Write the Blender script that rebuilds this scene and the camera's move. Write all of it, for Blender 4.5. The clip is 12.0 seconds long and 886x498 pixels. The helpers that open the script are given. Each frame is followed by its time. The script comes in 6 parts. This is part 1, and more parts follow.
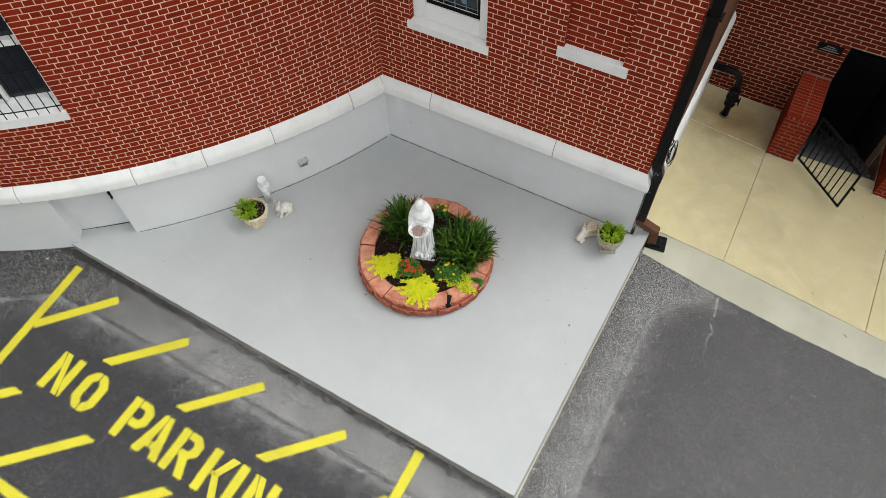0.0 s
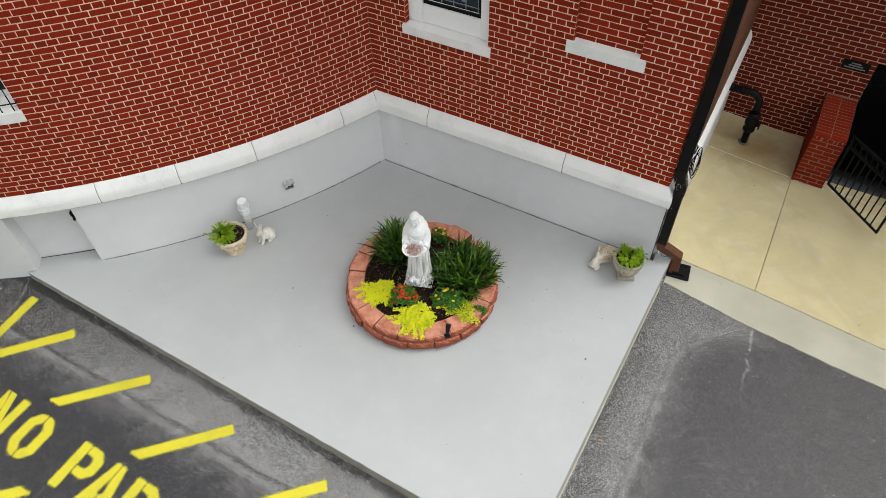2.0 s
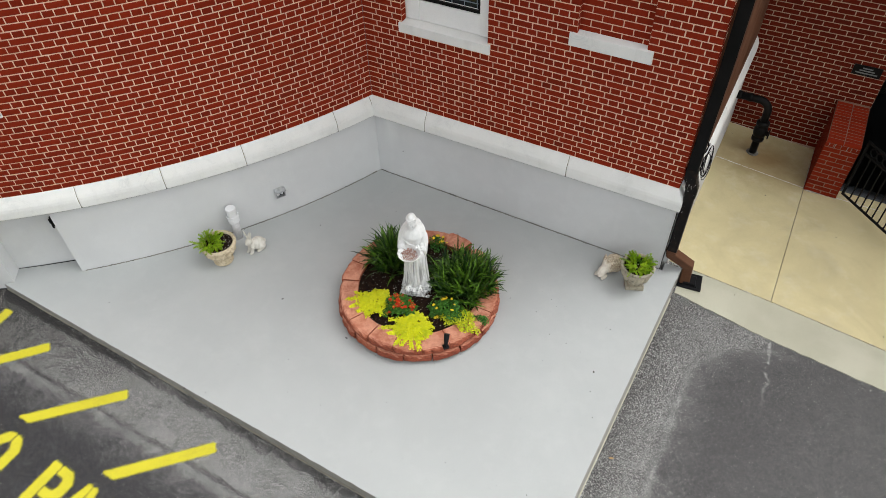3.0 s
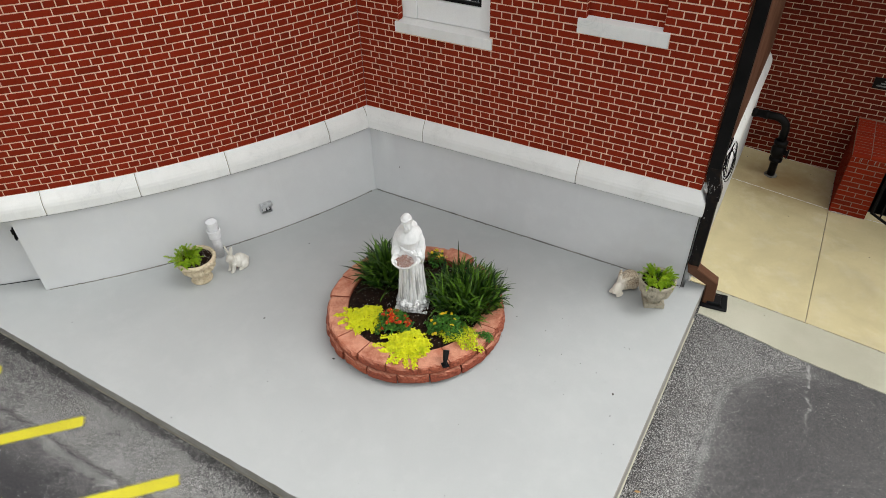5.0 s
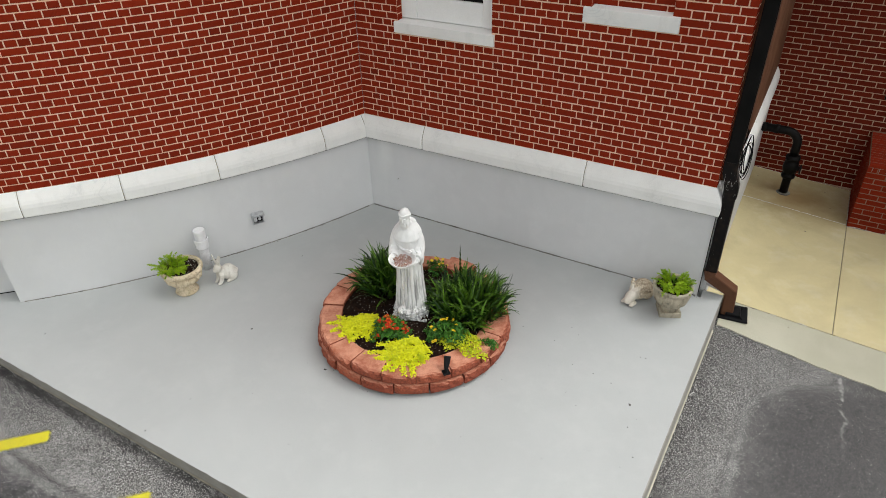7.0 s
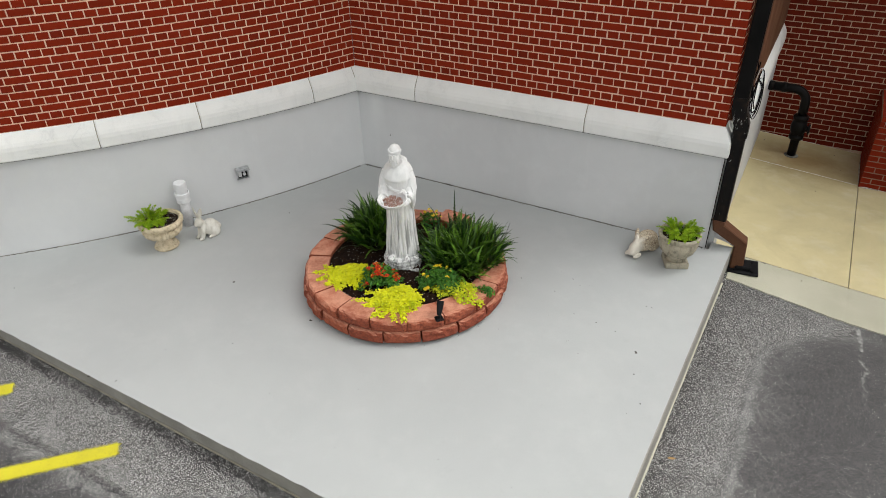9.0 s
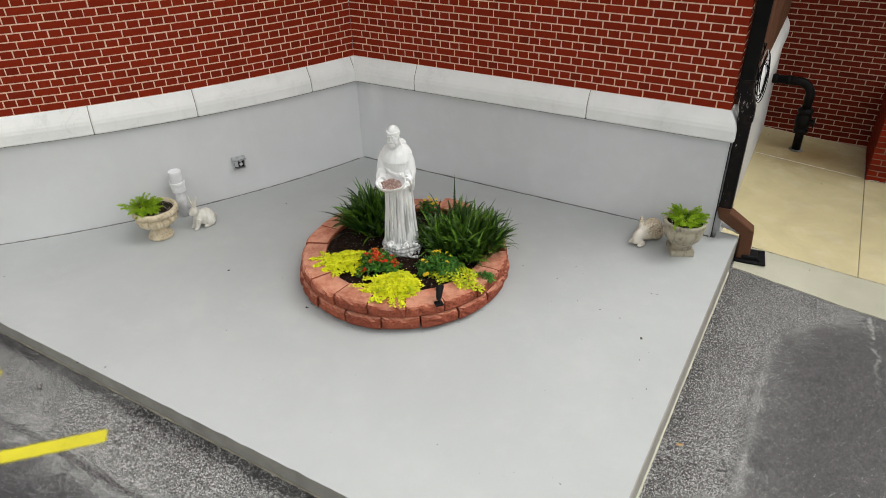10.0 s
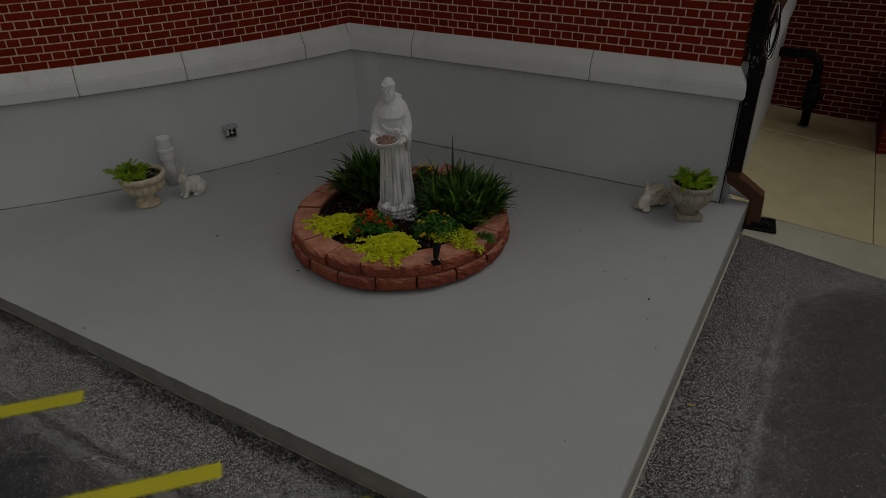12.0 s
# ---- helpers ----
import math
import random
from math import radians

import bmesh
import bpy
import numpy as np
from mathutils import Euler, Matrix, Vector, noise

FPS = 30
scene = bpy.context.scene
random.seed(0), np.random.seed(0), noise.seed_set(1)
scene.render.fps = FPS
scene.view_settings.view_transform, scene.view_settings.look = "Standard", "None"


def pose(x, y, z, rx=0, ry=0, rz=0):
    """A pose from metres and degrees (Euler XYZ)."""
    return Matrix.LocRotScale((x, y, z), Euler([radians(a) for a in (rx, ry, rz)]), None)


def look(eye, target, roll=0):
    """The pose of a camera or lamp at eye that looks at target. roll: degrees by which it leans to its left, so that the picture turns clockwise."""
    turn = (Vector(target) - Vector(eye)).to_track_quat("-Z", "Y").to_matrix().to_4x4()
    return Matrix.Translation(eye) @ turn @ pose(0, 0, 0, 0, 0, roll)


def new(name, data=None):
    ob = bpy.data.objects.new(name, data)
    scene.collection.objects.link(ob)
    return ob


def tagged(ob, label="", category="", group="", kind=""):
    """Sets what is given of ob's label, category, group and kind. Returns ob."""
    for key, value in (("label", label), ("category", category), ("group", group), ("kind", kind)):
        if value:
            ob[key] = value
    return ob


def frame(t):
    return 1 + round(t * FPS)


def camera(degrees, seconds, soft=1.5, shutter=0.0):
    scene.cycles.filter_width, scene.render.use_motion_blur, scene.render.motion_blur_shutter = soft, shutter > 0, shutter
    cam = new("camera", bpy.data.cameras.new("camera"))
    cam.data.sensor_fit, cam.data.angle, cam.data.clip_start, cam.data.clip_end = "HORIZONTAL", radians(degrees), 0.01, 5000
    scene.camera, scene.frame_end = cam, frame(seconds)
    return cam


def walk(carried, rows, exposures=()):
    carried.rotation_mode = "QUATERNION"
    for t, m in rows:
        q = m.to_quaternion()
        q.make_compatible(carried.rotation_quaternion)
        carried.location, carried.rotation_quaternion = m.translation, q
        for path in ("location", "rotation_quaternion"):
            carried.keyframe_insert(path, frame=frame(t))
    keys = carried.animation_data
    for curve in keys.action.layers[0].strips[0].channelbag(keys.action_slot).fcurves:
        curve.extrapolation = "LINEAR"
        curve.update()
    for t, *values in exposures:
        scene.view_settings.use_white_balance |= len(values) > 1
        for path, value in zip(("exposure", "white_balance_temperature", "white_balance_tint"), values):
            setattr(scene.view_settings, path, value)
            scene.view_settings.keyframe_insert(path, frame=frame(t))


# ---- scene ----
cam = camera(65.5, 12.0, 0.45)
PATH = [
    (0, (4.254, -5.817, 7.61), (3.697, -4.862, 5.943), -1.8),
    (0.5, (4.243, -5.817, 7.305), (3.663, -4.818, 5.673), -1.7),
    (1, (4.244, -5.821, 7.005), (3.64, -4.779, 5.409), -1.7),
    (1.5, (4.247, -5.817, 6.714), (3.621, -4.735, 5.152), -1.7),
    (2, (4.264, -5.814, 6.431), (3.615, -4.692, 4.908), -1.7),
    (2.5, (4.271, -5.809, 6.154), (3.602, -4.65, 4.668), -1.7),
    (3, (4.269, -5.8, 5.878), (3.58, -4.603, 4.432), -1.7),
    (5, (4.253, -5.778, 4.905), (3.491, -4.445, 3.624), -1.6),
    (5.5, (4.258, -5.784, 4.717), (3.481, -4.419, 3.479), -1.5),
    (6, (4.24, -5.782, 4.542), (3.45, -4.389, 3.344), -1.5),
    (6.5, (4.241, -5.792, 4.368), (3.435, -4.376, 3.207), -1.6),
    (8.5, (4.267, -5.822, 3.692), (3.449, -4.366, 2.591), -1.5),
    (9, (4.283, -5.814, 3.516), (3.464, -4.36, 2.413), -1.6),
    (9.5, (4.285, -5.828, 3.347), (3.464, -4.37, 2.252), -1.6),
    (10, (4.291, -5.83, 3.236), (3.46, -4.355, 2.171), -1.6),
    (10.5, (4.276, -5.825, 3.123), (3.438, -4.334, 2.086), -1.6),
    (11, (4.294, -5.836, 3.017), (3.455, -4.344, 1.983), -1.5),
    (11.5, (4.295, -5.828, 2.896), (3.457, -4.337, 1.859), -1.5),
    (12, (4.301, -5.826, 2.769), (3.461, -4.335, 1.734), -1.6),
]
BASE = 1.07
FADE = [(t, BASE + s, k, 7) for t, s, k in ((0, -0.02, 6420), (5.0, -0.03, 6500), (9.0, -0.08, 6570), (11.0, -0.09, 6640), (11.5, -1.13, 6700), (12, -2.50, 6700))]
walk(cam, [(t, look(eye, target, roll)) for t, eye, target, roll in PATH], FADE)

# ---- light ----
world = bpy.data.worlds.new("overcast_sky")
scene.world = world
world.use_nodes = True
wn = world.node_tree
wn.nodes.clear()
sky = wn.nodes.new("ShaderNodeTexSky")
sky.sky_type = "NISHITA"
sky.sun_disc = False
sky.sun_elevation, sky.sun_rotation = radians(58), radians(50)
sky.air_density, sky.dust_density, sky.ozone_density = 1.0, 4.0, 1.0
veil = wn.nodes.new("ShaderNodeHueSaturation")
veil.inputs["Saturation"].default_value = 0.06
back = wn.nodes.new("ShaderNodeBackground")
back.inputs["Strength"].default_value = 0.15
wout = wn.nodes.new("ShaderNodeOutputWorld")
wn.links.new(sky.outputs[0], veil.inputs["Color"])
wn.links.new(veil.outputs[0], back.inputs["Color"])
wn.links.new(back.outputs[0], wout.inputs["Surface"])

sun_data = bpy.data.lights.new("sun", "SUN")
sun_data.energy, sun_data.angle, sun_data.color = 0.12, radians(60), (1.0, 0.97, 0.93)
sun = new("sun", sun_data)
sun.matrix_world = look((4.06, 3.41, 8.48), (0, 0, 0))


# ---- materials ----
class Nodes:
    """A small builder for node materials."""

    def __init__(self, name, rough=0.7, metal=0.0, spec=0.4):
        self.mat = bpy.data.materials.new(name)
        self.mat.use_nodes = True
        self.t = self.mat.node_tree
        self.b = self.t.nodes["Principled BSDF"]
        self.b.inputs["Roughness"].default_value = rough
        self.b.inputs["Metallic"].default_value = metal
        self.b.inputs["Specular IOR Level"].default_value = spec
        geo = self.t.nodes.new("ShaderNodeNewGeometry")
        self.pos = geo.outputs["Position"]
        self.island = geo.outputs["Random Per Island"]
        self.normal = geo.outputs["Normal"]
        self.xyz = None

    def put(self, value, socket):
        if isinstance(value, bpy.types.NodeSocket):
            self.t.links.new(value, socket)
        elif isinstance(value, (tuple, list)) and len(value) == 3 and socket.type == "RGBA":
            socket.default_value = (*value, 1.0)
        else:
            socket.default_value = value

    def axis(self, i):
        if self.xyz is None:
            n = self.t.nodes.new("ShaderNodeSeparateXYZ")
            self.t.links.new(self.pos, n.inputs[0])
            self.xyz = n
        return self.xyz.outputs[i]

    def noise(self, scale, detail=3.0, rough=0.55, stretch=None, warp=0.0):
        n = self.t.nodes.new("ShaderNodeTexNoise")
        n.inputs["Scale"].default_value = scale
        n.inputs["Detail"].default_value = detail
        n.inputs["Roughness"].default_value = rough
        n.inputs["Distortion"].default_value = warp
        v = self.pos
        if stretch:
            m = self.t.nodes.new("ShaderNodeMapping")
            m.inputs["Scale"].default_value = stretch
            self.t.links.new(v, m.inputs["Vector"])
            v = m.outputs[0]
        self.t.links.new(v, n.inputs["Vector"])
        return n.outputs["Fac"]

    def cells(self, scale, feature="F1", out="Distance"):
        n = self.t.nodes.new("ShaderNodeTexVoronoi")
        n.feature = feature
        n.inputs["Scale"].default_value = scale
        self.t.links.new(self.pos, n.inputs["Vector"])
        return n.outputs[out]

    def rng(self, v, a, b, lo=0.0, hi=1.0, smooth=False):
        n = self.t.nodes.new("ShaderNodeMapRange")
        if smooth:
            n.interpolation_type = "SMOOTHSTEP"
        for i, x in enumerate((v, a, b, lo, hi)):
            self.put(x, n.inputs[i])
        return n.outputs[0]

    def math(self, op, a, b=0.0, clamp=False):
        n = self.t.nodes.new("ShaderNodeMath")
        n.operation, n.use_clamp = op, clamp
        self.put(a, n.inputs[0])
        self.put(b, n.inputs[1])
        return n.outputs[0]

    def mix(self, f, a, b, mode="MIX"):
        n = self.t.nodes.new("ShaderNodeMix")
        n.data_type, n.blend_type = "RGBA", mode
        self.put(f, n.inputs[0])
        self.put(a, n.inputs[6])
        self.put(b, n.inputs[7])
        return n.outputs[2]

    def random(self):
        o = self.t.nodes.new("ShaderNodeObjectInfo").outputs["Random"]
        return self.math("FRACT", self.math("ADD", o, self.island))

    def bump(self, h, strength=0.3, dist=0.01):
        n = self.t.nodes.new("ShaderNodeBump")
        n.inputs["Strength"].default_value = strength
        n.inputs["Distance"].default_value = dist
        self.put(h, n.inputs["Height"])
        self.t.links.new(n.outputs[0], self.b.inputs["Normal"])

    def done(self, colour, rough=None):
        self.put(colour, self.b.inputs["Base Color"])
        if rough is not None:
            self.put(rough, self.b.inputs["Roughness"])
        return self.mat


def plain(name, c1, c2, scale=3.0, fine=60.0, rough=0.7, metal=0.0, bump=0.15, spec=0.4, grain=0.25, dist=0.004):
    n = Nodes(name, rough, metal, spec)
    big = n.rng(n.noise(scale, 4.0), 0.35, 0.65)
    small = n.noise(fine, 3.0, 0.65)
    c = n.mix(big, c1, c2)
    c = n.mix(n.rng(small, 0.3, 0.7, grain, 0.0), c, (0.0, 0.0, 0.0))
    n.bump(small, bump, dist)
    return n.done(c, n.rng(big, 0, 1, rough - 0.06, min(1.0, rough + 0.06)))


def brick_material(name, tones, dust):
    n = Nodes(name, 0.9, 0.0, 0.10)
    r = n.random()
    c = n.mix(n.rng(r, 0.0, 0.6), tones[0], tones[1])
    c = n.mix(n.rng(r, 0.72, 1.0), c, tones[2])
    grain = n.noise(220.0, 4.0, 0.7)
    blot = n.noise(24.0, 3.0)
    c = n.mix(n.rng(grain, 0.35, 0.7, 0.30, 0.0), c, (0.03, 0.006, 0.003))
    c = n.mix(n.rng(blot, 0.55, 0.8, 0.0, dust), c, (0.45, 0.30, 0.24))
    n.bump(n.math("ADD", grain, n.math("MULTIPLY", blot, 2.0)), 0.5, 0.003)
    return n.done(c)


HEADER = brick_material("dark_red_header", ((0.222, 0.0197, 0.0060), (0.272, 0.0238, 0.0070), (0.190, 0.0176, 0.0060)), 0.02)
BRICK = brick_material("red_brick", ((0.232, 0.0205, 0.0063), (0.282, 0.0247, 0.0075), (0.204, 0.0190, 0.0062)), 0.02)
MORTAR = plain("tan_mortar", (0.91, 0.63, 0.455), (0.83, 0.56, 0.40), 5.0, 150.0, 0.95, bump=0.4, grain=0.3)
# Red brick and mortar darkened, with the passage's shade put into the colour
SHADED_BRICK = brick_material("deep_red_brick", ((0.118, 0.0120, 0.0052), (0.142, 0.0145, 0.0056), (0.096, 0.0104, 0.0052)), 0.02)
SHADED_MORTAR = plain("weathered_mortar", (0.56, 0.40, 0.29), (0.49, 0.345, 0.25), 5.0, 150.0, 0.95, bump=0.4, grain=0.3)
# Same red brick with the cheek walls' shade mixed into its tones
SHADED_CHEEK_BRICK = brick_material("dull_red_brick", ((0.180, 0.0170, 0.0056), (0.218, 0.0200, 0.0063), (0.152, 0.0148, 0.0056)), 0.02)
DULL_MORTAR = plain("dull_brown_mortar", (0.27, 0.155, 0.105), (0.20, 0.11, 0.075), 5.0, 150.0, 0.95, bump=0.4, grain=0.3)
LIMESTONE = None


def limestone():
    n = Nodes("limestone_ledge", 0.75, 0.0, 0.3)
    big = n.noise(2.2, 5.0, 0.6)
    run = n.noise(9.0, 4.0, 0.65, (1.0, 1.0, 0.18))
    grain = n.noise(160.0, 3.0, 0.7)
    c = n.mix(n.rng(big, 0.35, 0.7), (0.82, 0.817, 0.795), (0.745, 0.745, 0.722))
    c = n.mix(n.rng(run, 0.56, 0.80, 0.0, 0.18), c, (0.38, 0.37, 0.34))
    vein = n.noise(2.6, 4.0, 0.6, (1.0, 1.0, 1.8), 1.6)
    vein = n.rng(n.math("ABSOLUTE", n.math("SUBTRACT", vein, 0.5)), 0.0, 0.035, 1.0, 0.0)
    c = n.mix(n.math("MULTIPLY", vein, n.rng(big, 0.48, 0.66, 0.0, 0.20)), c, (0.42, 0.43, 0.44))
    c = n.mix(n.rng(grain, 0.3, 0.5, 0.08, 0.0), c, (0.25, 0.24, 0.22))
    n.bump(n.math("ADD", grain, n.math("MULTIPLY", run, 3.0)), 0.25, 0.003)
    return n.done(c)


def painted_grey(name, tone, warm, streaks=False):
    """Grey masonry paint with faint roller patches, rain marks and dust."""
    n = Nodes(name, 0.8, 0.0, 0.2)
    patch = n.noise(0.9, 4.0, 0.6, None, 0.4)
    cloud = n.noise(4.0, 5.0, 0.65)
    grain = n.noise(300.0, 3.0, 0.7)
    relief = n.noise(45.0, 4.0, 0.6)
    c = n.mix(n.rng(patch, 0.35, 0.65), tone, tuple(a * 0.93 for a in tone))
    c = n.mix(n.rng(cloud, 0.5, 0.75, 0.0, 0.35), c, warm)
    c = n.mix(n.rng(n.noise(13.0, 5.0, 0.7), 0.62, 0.80, 0.0, 0.25), c, tuple(a * 0.75 for a in tone))
    if streaks:
        run = n.noise(7.0, 5.0, 0.65, (1.0, 1.0, 0.06))
        c = n.mix(n.rng(run, 0.56, 0.80, 0.0, 0.16), c, tuple(min(1.0, a * 1.18) for a in tone))
        c = n.mix(n.rng(run, 0.40, 0.26, 0.0, 0.08), c, tuple(a * 0.84 for a in tone))
    if streaks:
        side = n.math("ADD", n.math("SUBTRACT", n.axis(0), 0.24), n.math("MULTIPLY", n.math("SUBTRACT", n.noise(5.0, 3.0), 0.5), 0.10))
        wash = n.math("MULTIPLY", n.rng(n.math("ABSOLUTE", side), 0.03, 0.12, 1.0, 0.0), n.rng(n.axis(2), 0.35, 0.80))
        wash = n.math("MULTIPLY", wash, n.math("GREATER_THAN", n.axis(1), -0.06))
        c = n.mix(n.math("MULTIPLY", wash, 0.45), c, (0.80, 0.81, 0.80))
    c = n.mix(n.rng(grain, 0.28, 0.45, 0.12, 0.0), c, (0.2, 0.2, 0.2))
    n.bump(n.math("ADD", relief, n.math("MULTIPLY", grain, 0.4)), 0.18, 0.004)
    return n.done(c, n.rng(cloud, 0.3, 0.7, 0.70, 0.85))


DRIP_X = 5.13


def asphalt():
    """Dark sealed coat; beside the slab and the plinth the coat ends in a ridge and stony old asphalt shows."""
    n = Nodes("worn_asphalt", 0.88, 0.0, 0.3)
    x, y = n.axis(0), n.axis(1)

    def smax(a, b, soft):
        q = n.t.nodes.new("ShaderNodeMath")
        q.operation = "SMOOTH_MAX"
        n.put(a, q.inputs[0])
        n.put(b, q.inputs[1])
        q.inputs[2].default_value = soft
        return q.outputs[0]
    wob = n.math("ADD", n.math("MULTIPLY", n.math("SUBTRACT", n.noise(1.1, 3.0, 0.5), 0.5), 0.09), n.math("MULTIPLY", n.math("SUBTRACT", n.noise(14.0, 4.0, 0.65), 0.5), 0.035))
    dx, dy = n.math("SUBTRACT", x, -7.839), n.math("SUBTRACT", y, 3.099)
    r = n.math("SQRT", n.math("ADD", n.math("MULTIPLY", dx, dx), n.math("MULTIPLY", dy, dy)))
    front = n.math("ADD", n.math("ADD", y, 4.165), n.math("MULTIPLY", x, 0.045))
    left = smax(front, n.math("SUBTRACT", 9.17, r), 0.3)
    left = n.math("MINIMUM", left, n.math("SUBTRACT", 4.42, x))
    sweep = n.math("MULTIPLY", n.math("POWER", n.rng(y, -1.3, -0.35), 2.6), 0.70)
    right = n.math("SUBTRACT", n.math("ADD", n.rng(y, -3.5, -1.2, 4.340, 4.405), sweep), x)
    right = n.math("MINIMUM", right, n.math("ADD", y, 4.35))
    d = n.math("ADD", n.math("MAXIMUM", left, right), n.math("MULTIPLY", wob, n.rng(x, 3.9, 4.2, 1.0, 0.45)))
    wear = n.rng(d, -0.02, 0.025)
    patchy = n.noise(3.2, 5.0, 0.65)
    ridge = n.math("MULTIPLY", n.rng(n.math("ABSOLUTE", n.math("ADD", d, 0.045)), 0.0, 0.065, 1.0, 0.0), n.math("MULTIPLY", n.math("MULTIPLY", n.rng(patchy, 0.22, 0.46), n.rng(n.noise(9.0, 4.0, 0.7), 0.32, 0.58, n.rng(x, 3.9, 4.2, 0.15, 0.55), 1.0)), n.rng(x, 4.55, 4.95, 1.0, 0.25)))
    crease = n.rng(n.math("ABSOLUTE", n.math("SUBTRACT", d, 0.02)), 0.0, 0.035, 1.0, 0.0)
    crease = n.math("MULTIPLY", crease, n.math("MULTIPLY", n.rng(x, 4.45, 4.7, 1.0, 0.0), n.rng(x, 3.9, 4.2, 1.0, 0.2)))
    bloom_in = n.math("MULTIPLY", n.math("MULTIPLY", n.rng(d, -0.42, -0.02), n.rng(d, 0.0, -0.02)), n.rng(n.noise(4.0, 6.0, 0.72), 0.34, 0.66))
    cell = n.t.nodes.new("ShaderNodeTexVoronoi")
    cell.inputs["Scale"].default_value = 205.0
    n.t.links.new(n.pos, cell.inputs["Vector"])
    hue = n.t.nodes.new("ShaderNodeSeparateColor")
    n.t.links.new(cell.outputs["Color"], hue.inputs[0])
    stone, pick, tone = cell.outputs["Distance"], hue.outputs[0], hue.outputs[1]
    fine = n.noise(520.0, 2.0, 0.7)
    # stones are sparse in the angle below the slab's edge and thickest before the ridge
    foot = n.math("ABSOLUTE", n.math("ADD", n.math("ADD", y, 3.83), n.math("MULTIPLY", x, 0.0178)))
    bare = n.math("MULTIPLY", n.rng(n.math("ADD", foot, n.math("MULTIPLY", wob, 0.5)), 0.015, 0.075, 1.0, 0.0), n.rng(x, 3.97, 4.03, 1.0, 0.0))
    thick = n.rng(d, 0.40, 0.04, 0.0, 0.12)
    speck = n.rng(n.noise(2.6, 4.0, 0.7), 0.42, 0.68, 0.010, 0.050)
    worn = n.math("ADD", n.math("ADD", thick, n.math("MULTIPLY", n.rng(patchy, 0.32, 0.68, 0.50, 0.80), n.math("MULTIPLY", n.rng(x, -2.6, -0.4, 0.30, 1.0), n.math("MAXIMUM", n.rng(x, 4.0, 4.38, 0.64, 0.94), n.math("LESS_THAN", x, 3.97))))), n.math("MULTIPLY", bare, -0.42))
    amount = n.math("ADD", n.math("MULTIPLY", n.math("MULTIPLY", wear, worn), 1.12), n.math("MULTIPLY", n.math("SUBTRACT", 1.0, wear), speck))
    mott = n.rng(n.noise(30.0, 5.0, 0.72), 0.30, 0.70, -0.5, 0.5)
    amount = n.math("ADD", amount, n.math("MULTIPLY", n.math("MULTIPLY", wear, mott), 0.55))
    amount = n.math("ADD", amount, n.math("MULTIPLY", ridge, 0.55))
    amount = n.math("ADD", amount, n.math("MULTIPLY", bloom_in, n.rng(x, 0.5, 2.5, 0.30, 0.20)))
    coat = n.mix(n.rng(n.noise(0.9, 5.0, 0.6), 0.35, 0.65), (0.0145, 0.0155, 0.0185), (0.027, 0.028, 0.032))
    coat = n.mix(n.rng(n.math("ADD", x, n.math("MULTIPLY", n.noise(0.7, 4.0, 0.6), 1.6)), 3.6, 7.2, 0.12, 0.95), coat, (0.108, 0.108, 0.108))
    coat = n.mix(n.rng(n.noise(9.0, 6.0, 0.75), 0.55, 0.78, 0.0, 0.30), coat, (0.17, 0.17, 0.17))
    coat = n.mix(n.math("MULTIPLY", n.math("MAXIMUM", n.math("MULTIPLY", ridge, 0.6), bloom_in), 0.46), coat, (0.30, 0.295, 0.285))
    coat = n.mix(wear, coat, (0.022, 0.022, 0.022))
    grit = n.mix(tone, (0.17, 0.17, 0.167), (0.92, 0.91, 0.88))
    light = n.math("MULTIPLY", n.math("LESS_THAN", pick, amount), n.rng(stone, 0.38, 0.56, 1.0, 0.02))
    sand = n.t.nodes.new("ShaderNodeTexVoronoi")
    sand.inputs["Scale"].default_value = 300.0
    n.t.links.new(n.pos, sand.inputs["Vector"])
    sift = n.t.nodes.new("ShaderNodeSeparateColor")
    n.t.links.new(sand.outputs["Color"], sift.inputs[0])
    grain = n.math("ADD", sift.outputs[0], n.math("MULTIPLY", mott, 0.25))
    coat = n.mix(n.math("MULTIPLY", n.rng(grain, 0.55, 1.0, 0.0, 0.42), n.rng(x, 2.0, 5.0, 0.5, 1.0)), coat, (0.30, 0.262, 0.256))
    coat = n.mix(n.rng(grain, 0.50, 0.05, 0.0, 0.8), coat, (0.012, 0.012, 0.013))
    c = n.mix(light, coat, grit)
    chip = n.t.nodes.new("ShaderNodeTexVoronoi")
    chip.inputs["Scale"].default_value = 75.0
    n.t.links.new(n.pos, chip.inputs["Vector"])
    sort = n.t.nodes.new("ShaderNodeSeparateColor")
    n.t.links.new(chip.outputs["Color"], sort.inputs[0])
    white = n.math("MULTIPLY", n.math("LESS_THAN", sort.outputs[0], n.rng(x, 3.9, 4.6, 0.035, 0.075)), n.math("LESS_THAN", chip.outputs["Distance"], n.rng(sort.outputs[1], 0, 1, 0.08, 0.30)))
    c = n.mix(white, c, (0.66, 0.64, 0.60))
    c = n.mix(n.math("MULTIPLY", crease, 0.5), c, (0.030, 0.029, 0.028))
    # pale drips that run down from the apron strip
    run_x = n.math("ADD", n.math("ADD", DRIP_X, n.math("MULTIPLY", n.math("SUBTRACT", n.noise(3.0, 4.0, 0.6), 0.5), 0.35)), n.math("MULTIPLY", y, -0.10))
    drip = n.math("MULTIPLY", n.rng(n.math("ABSOLUTE", n.math("SUBTRACT", x, run_x)), 0.004, 0.022, 1.0, 0.0), n.rng(y, -1.25, -0.45))
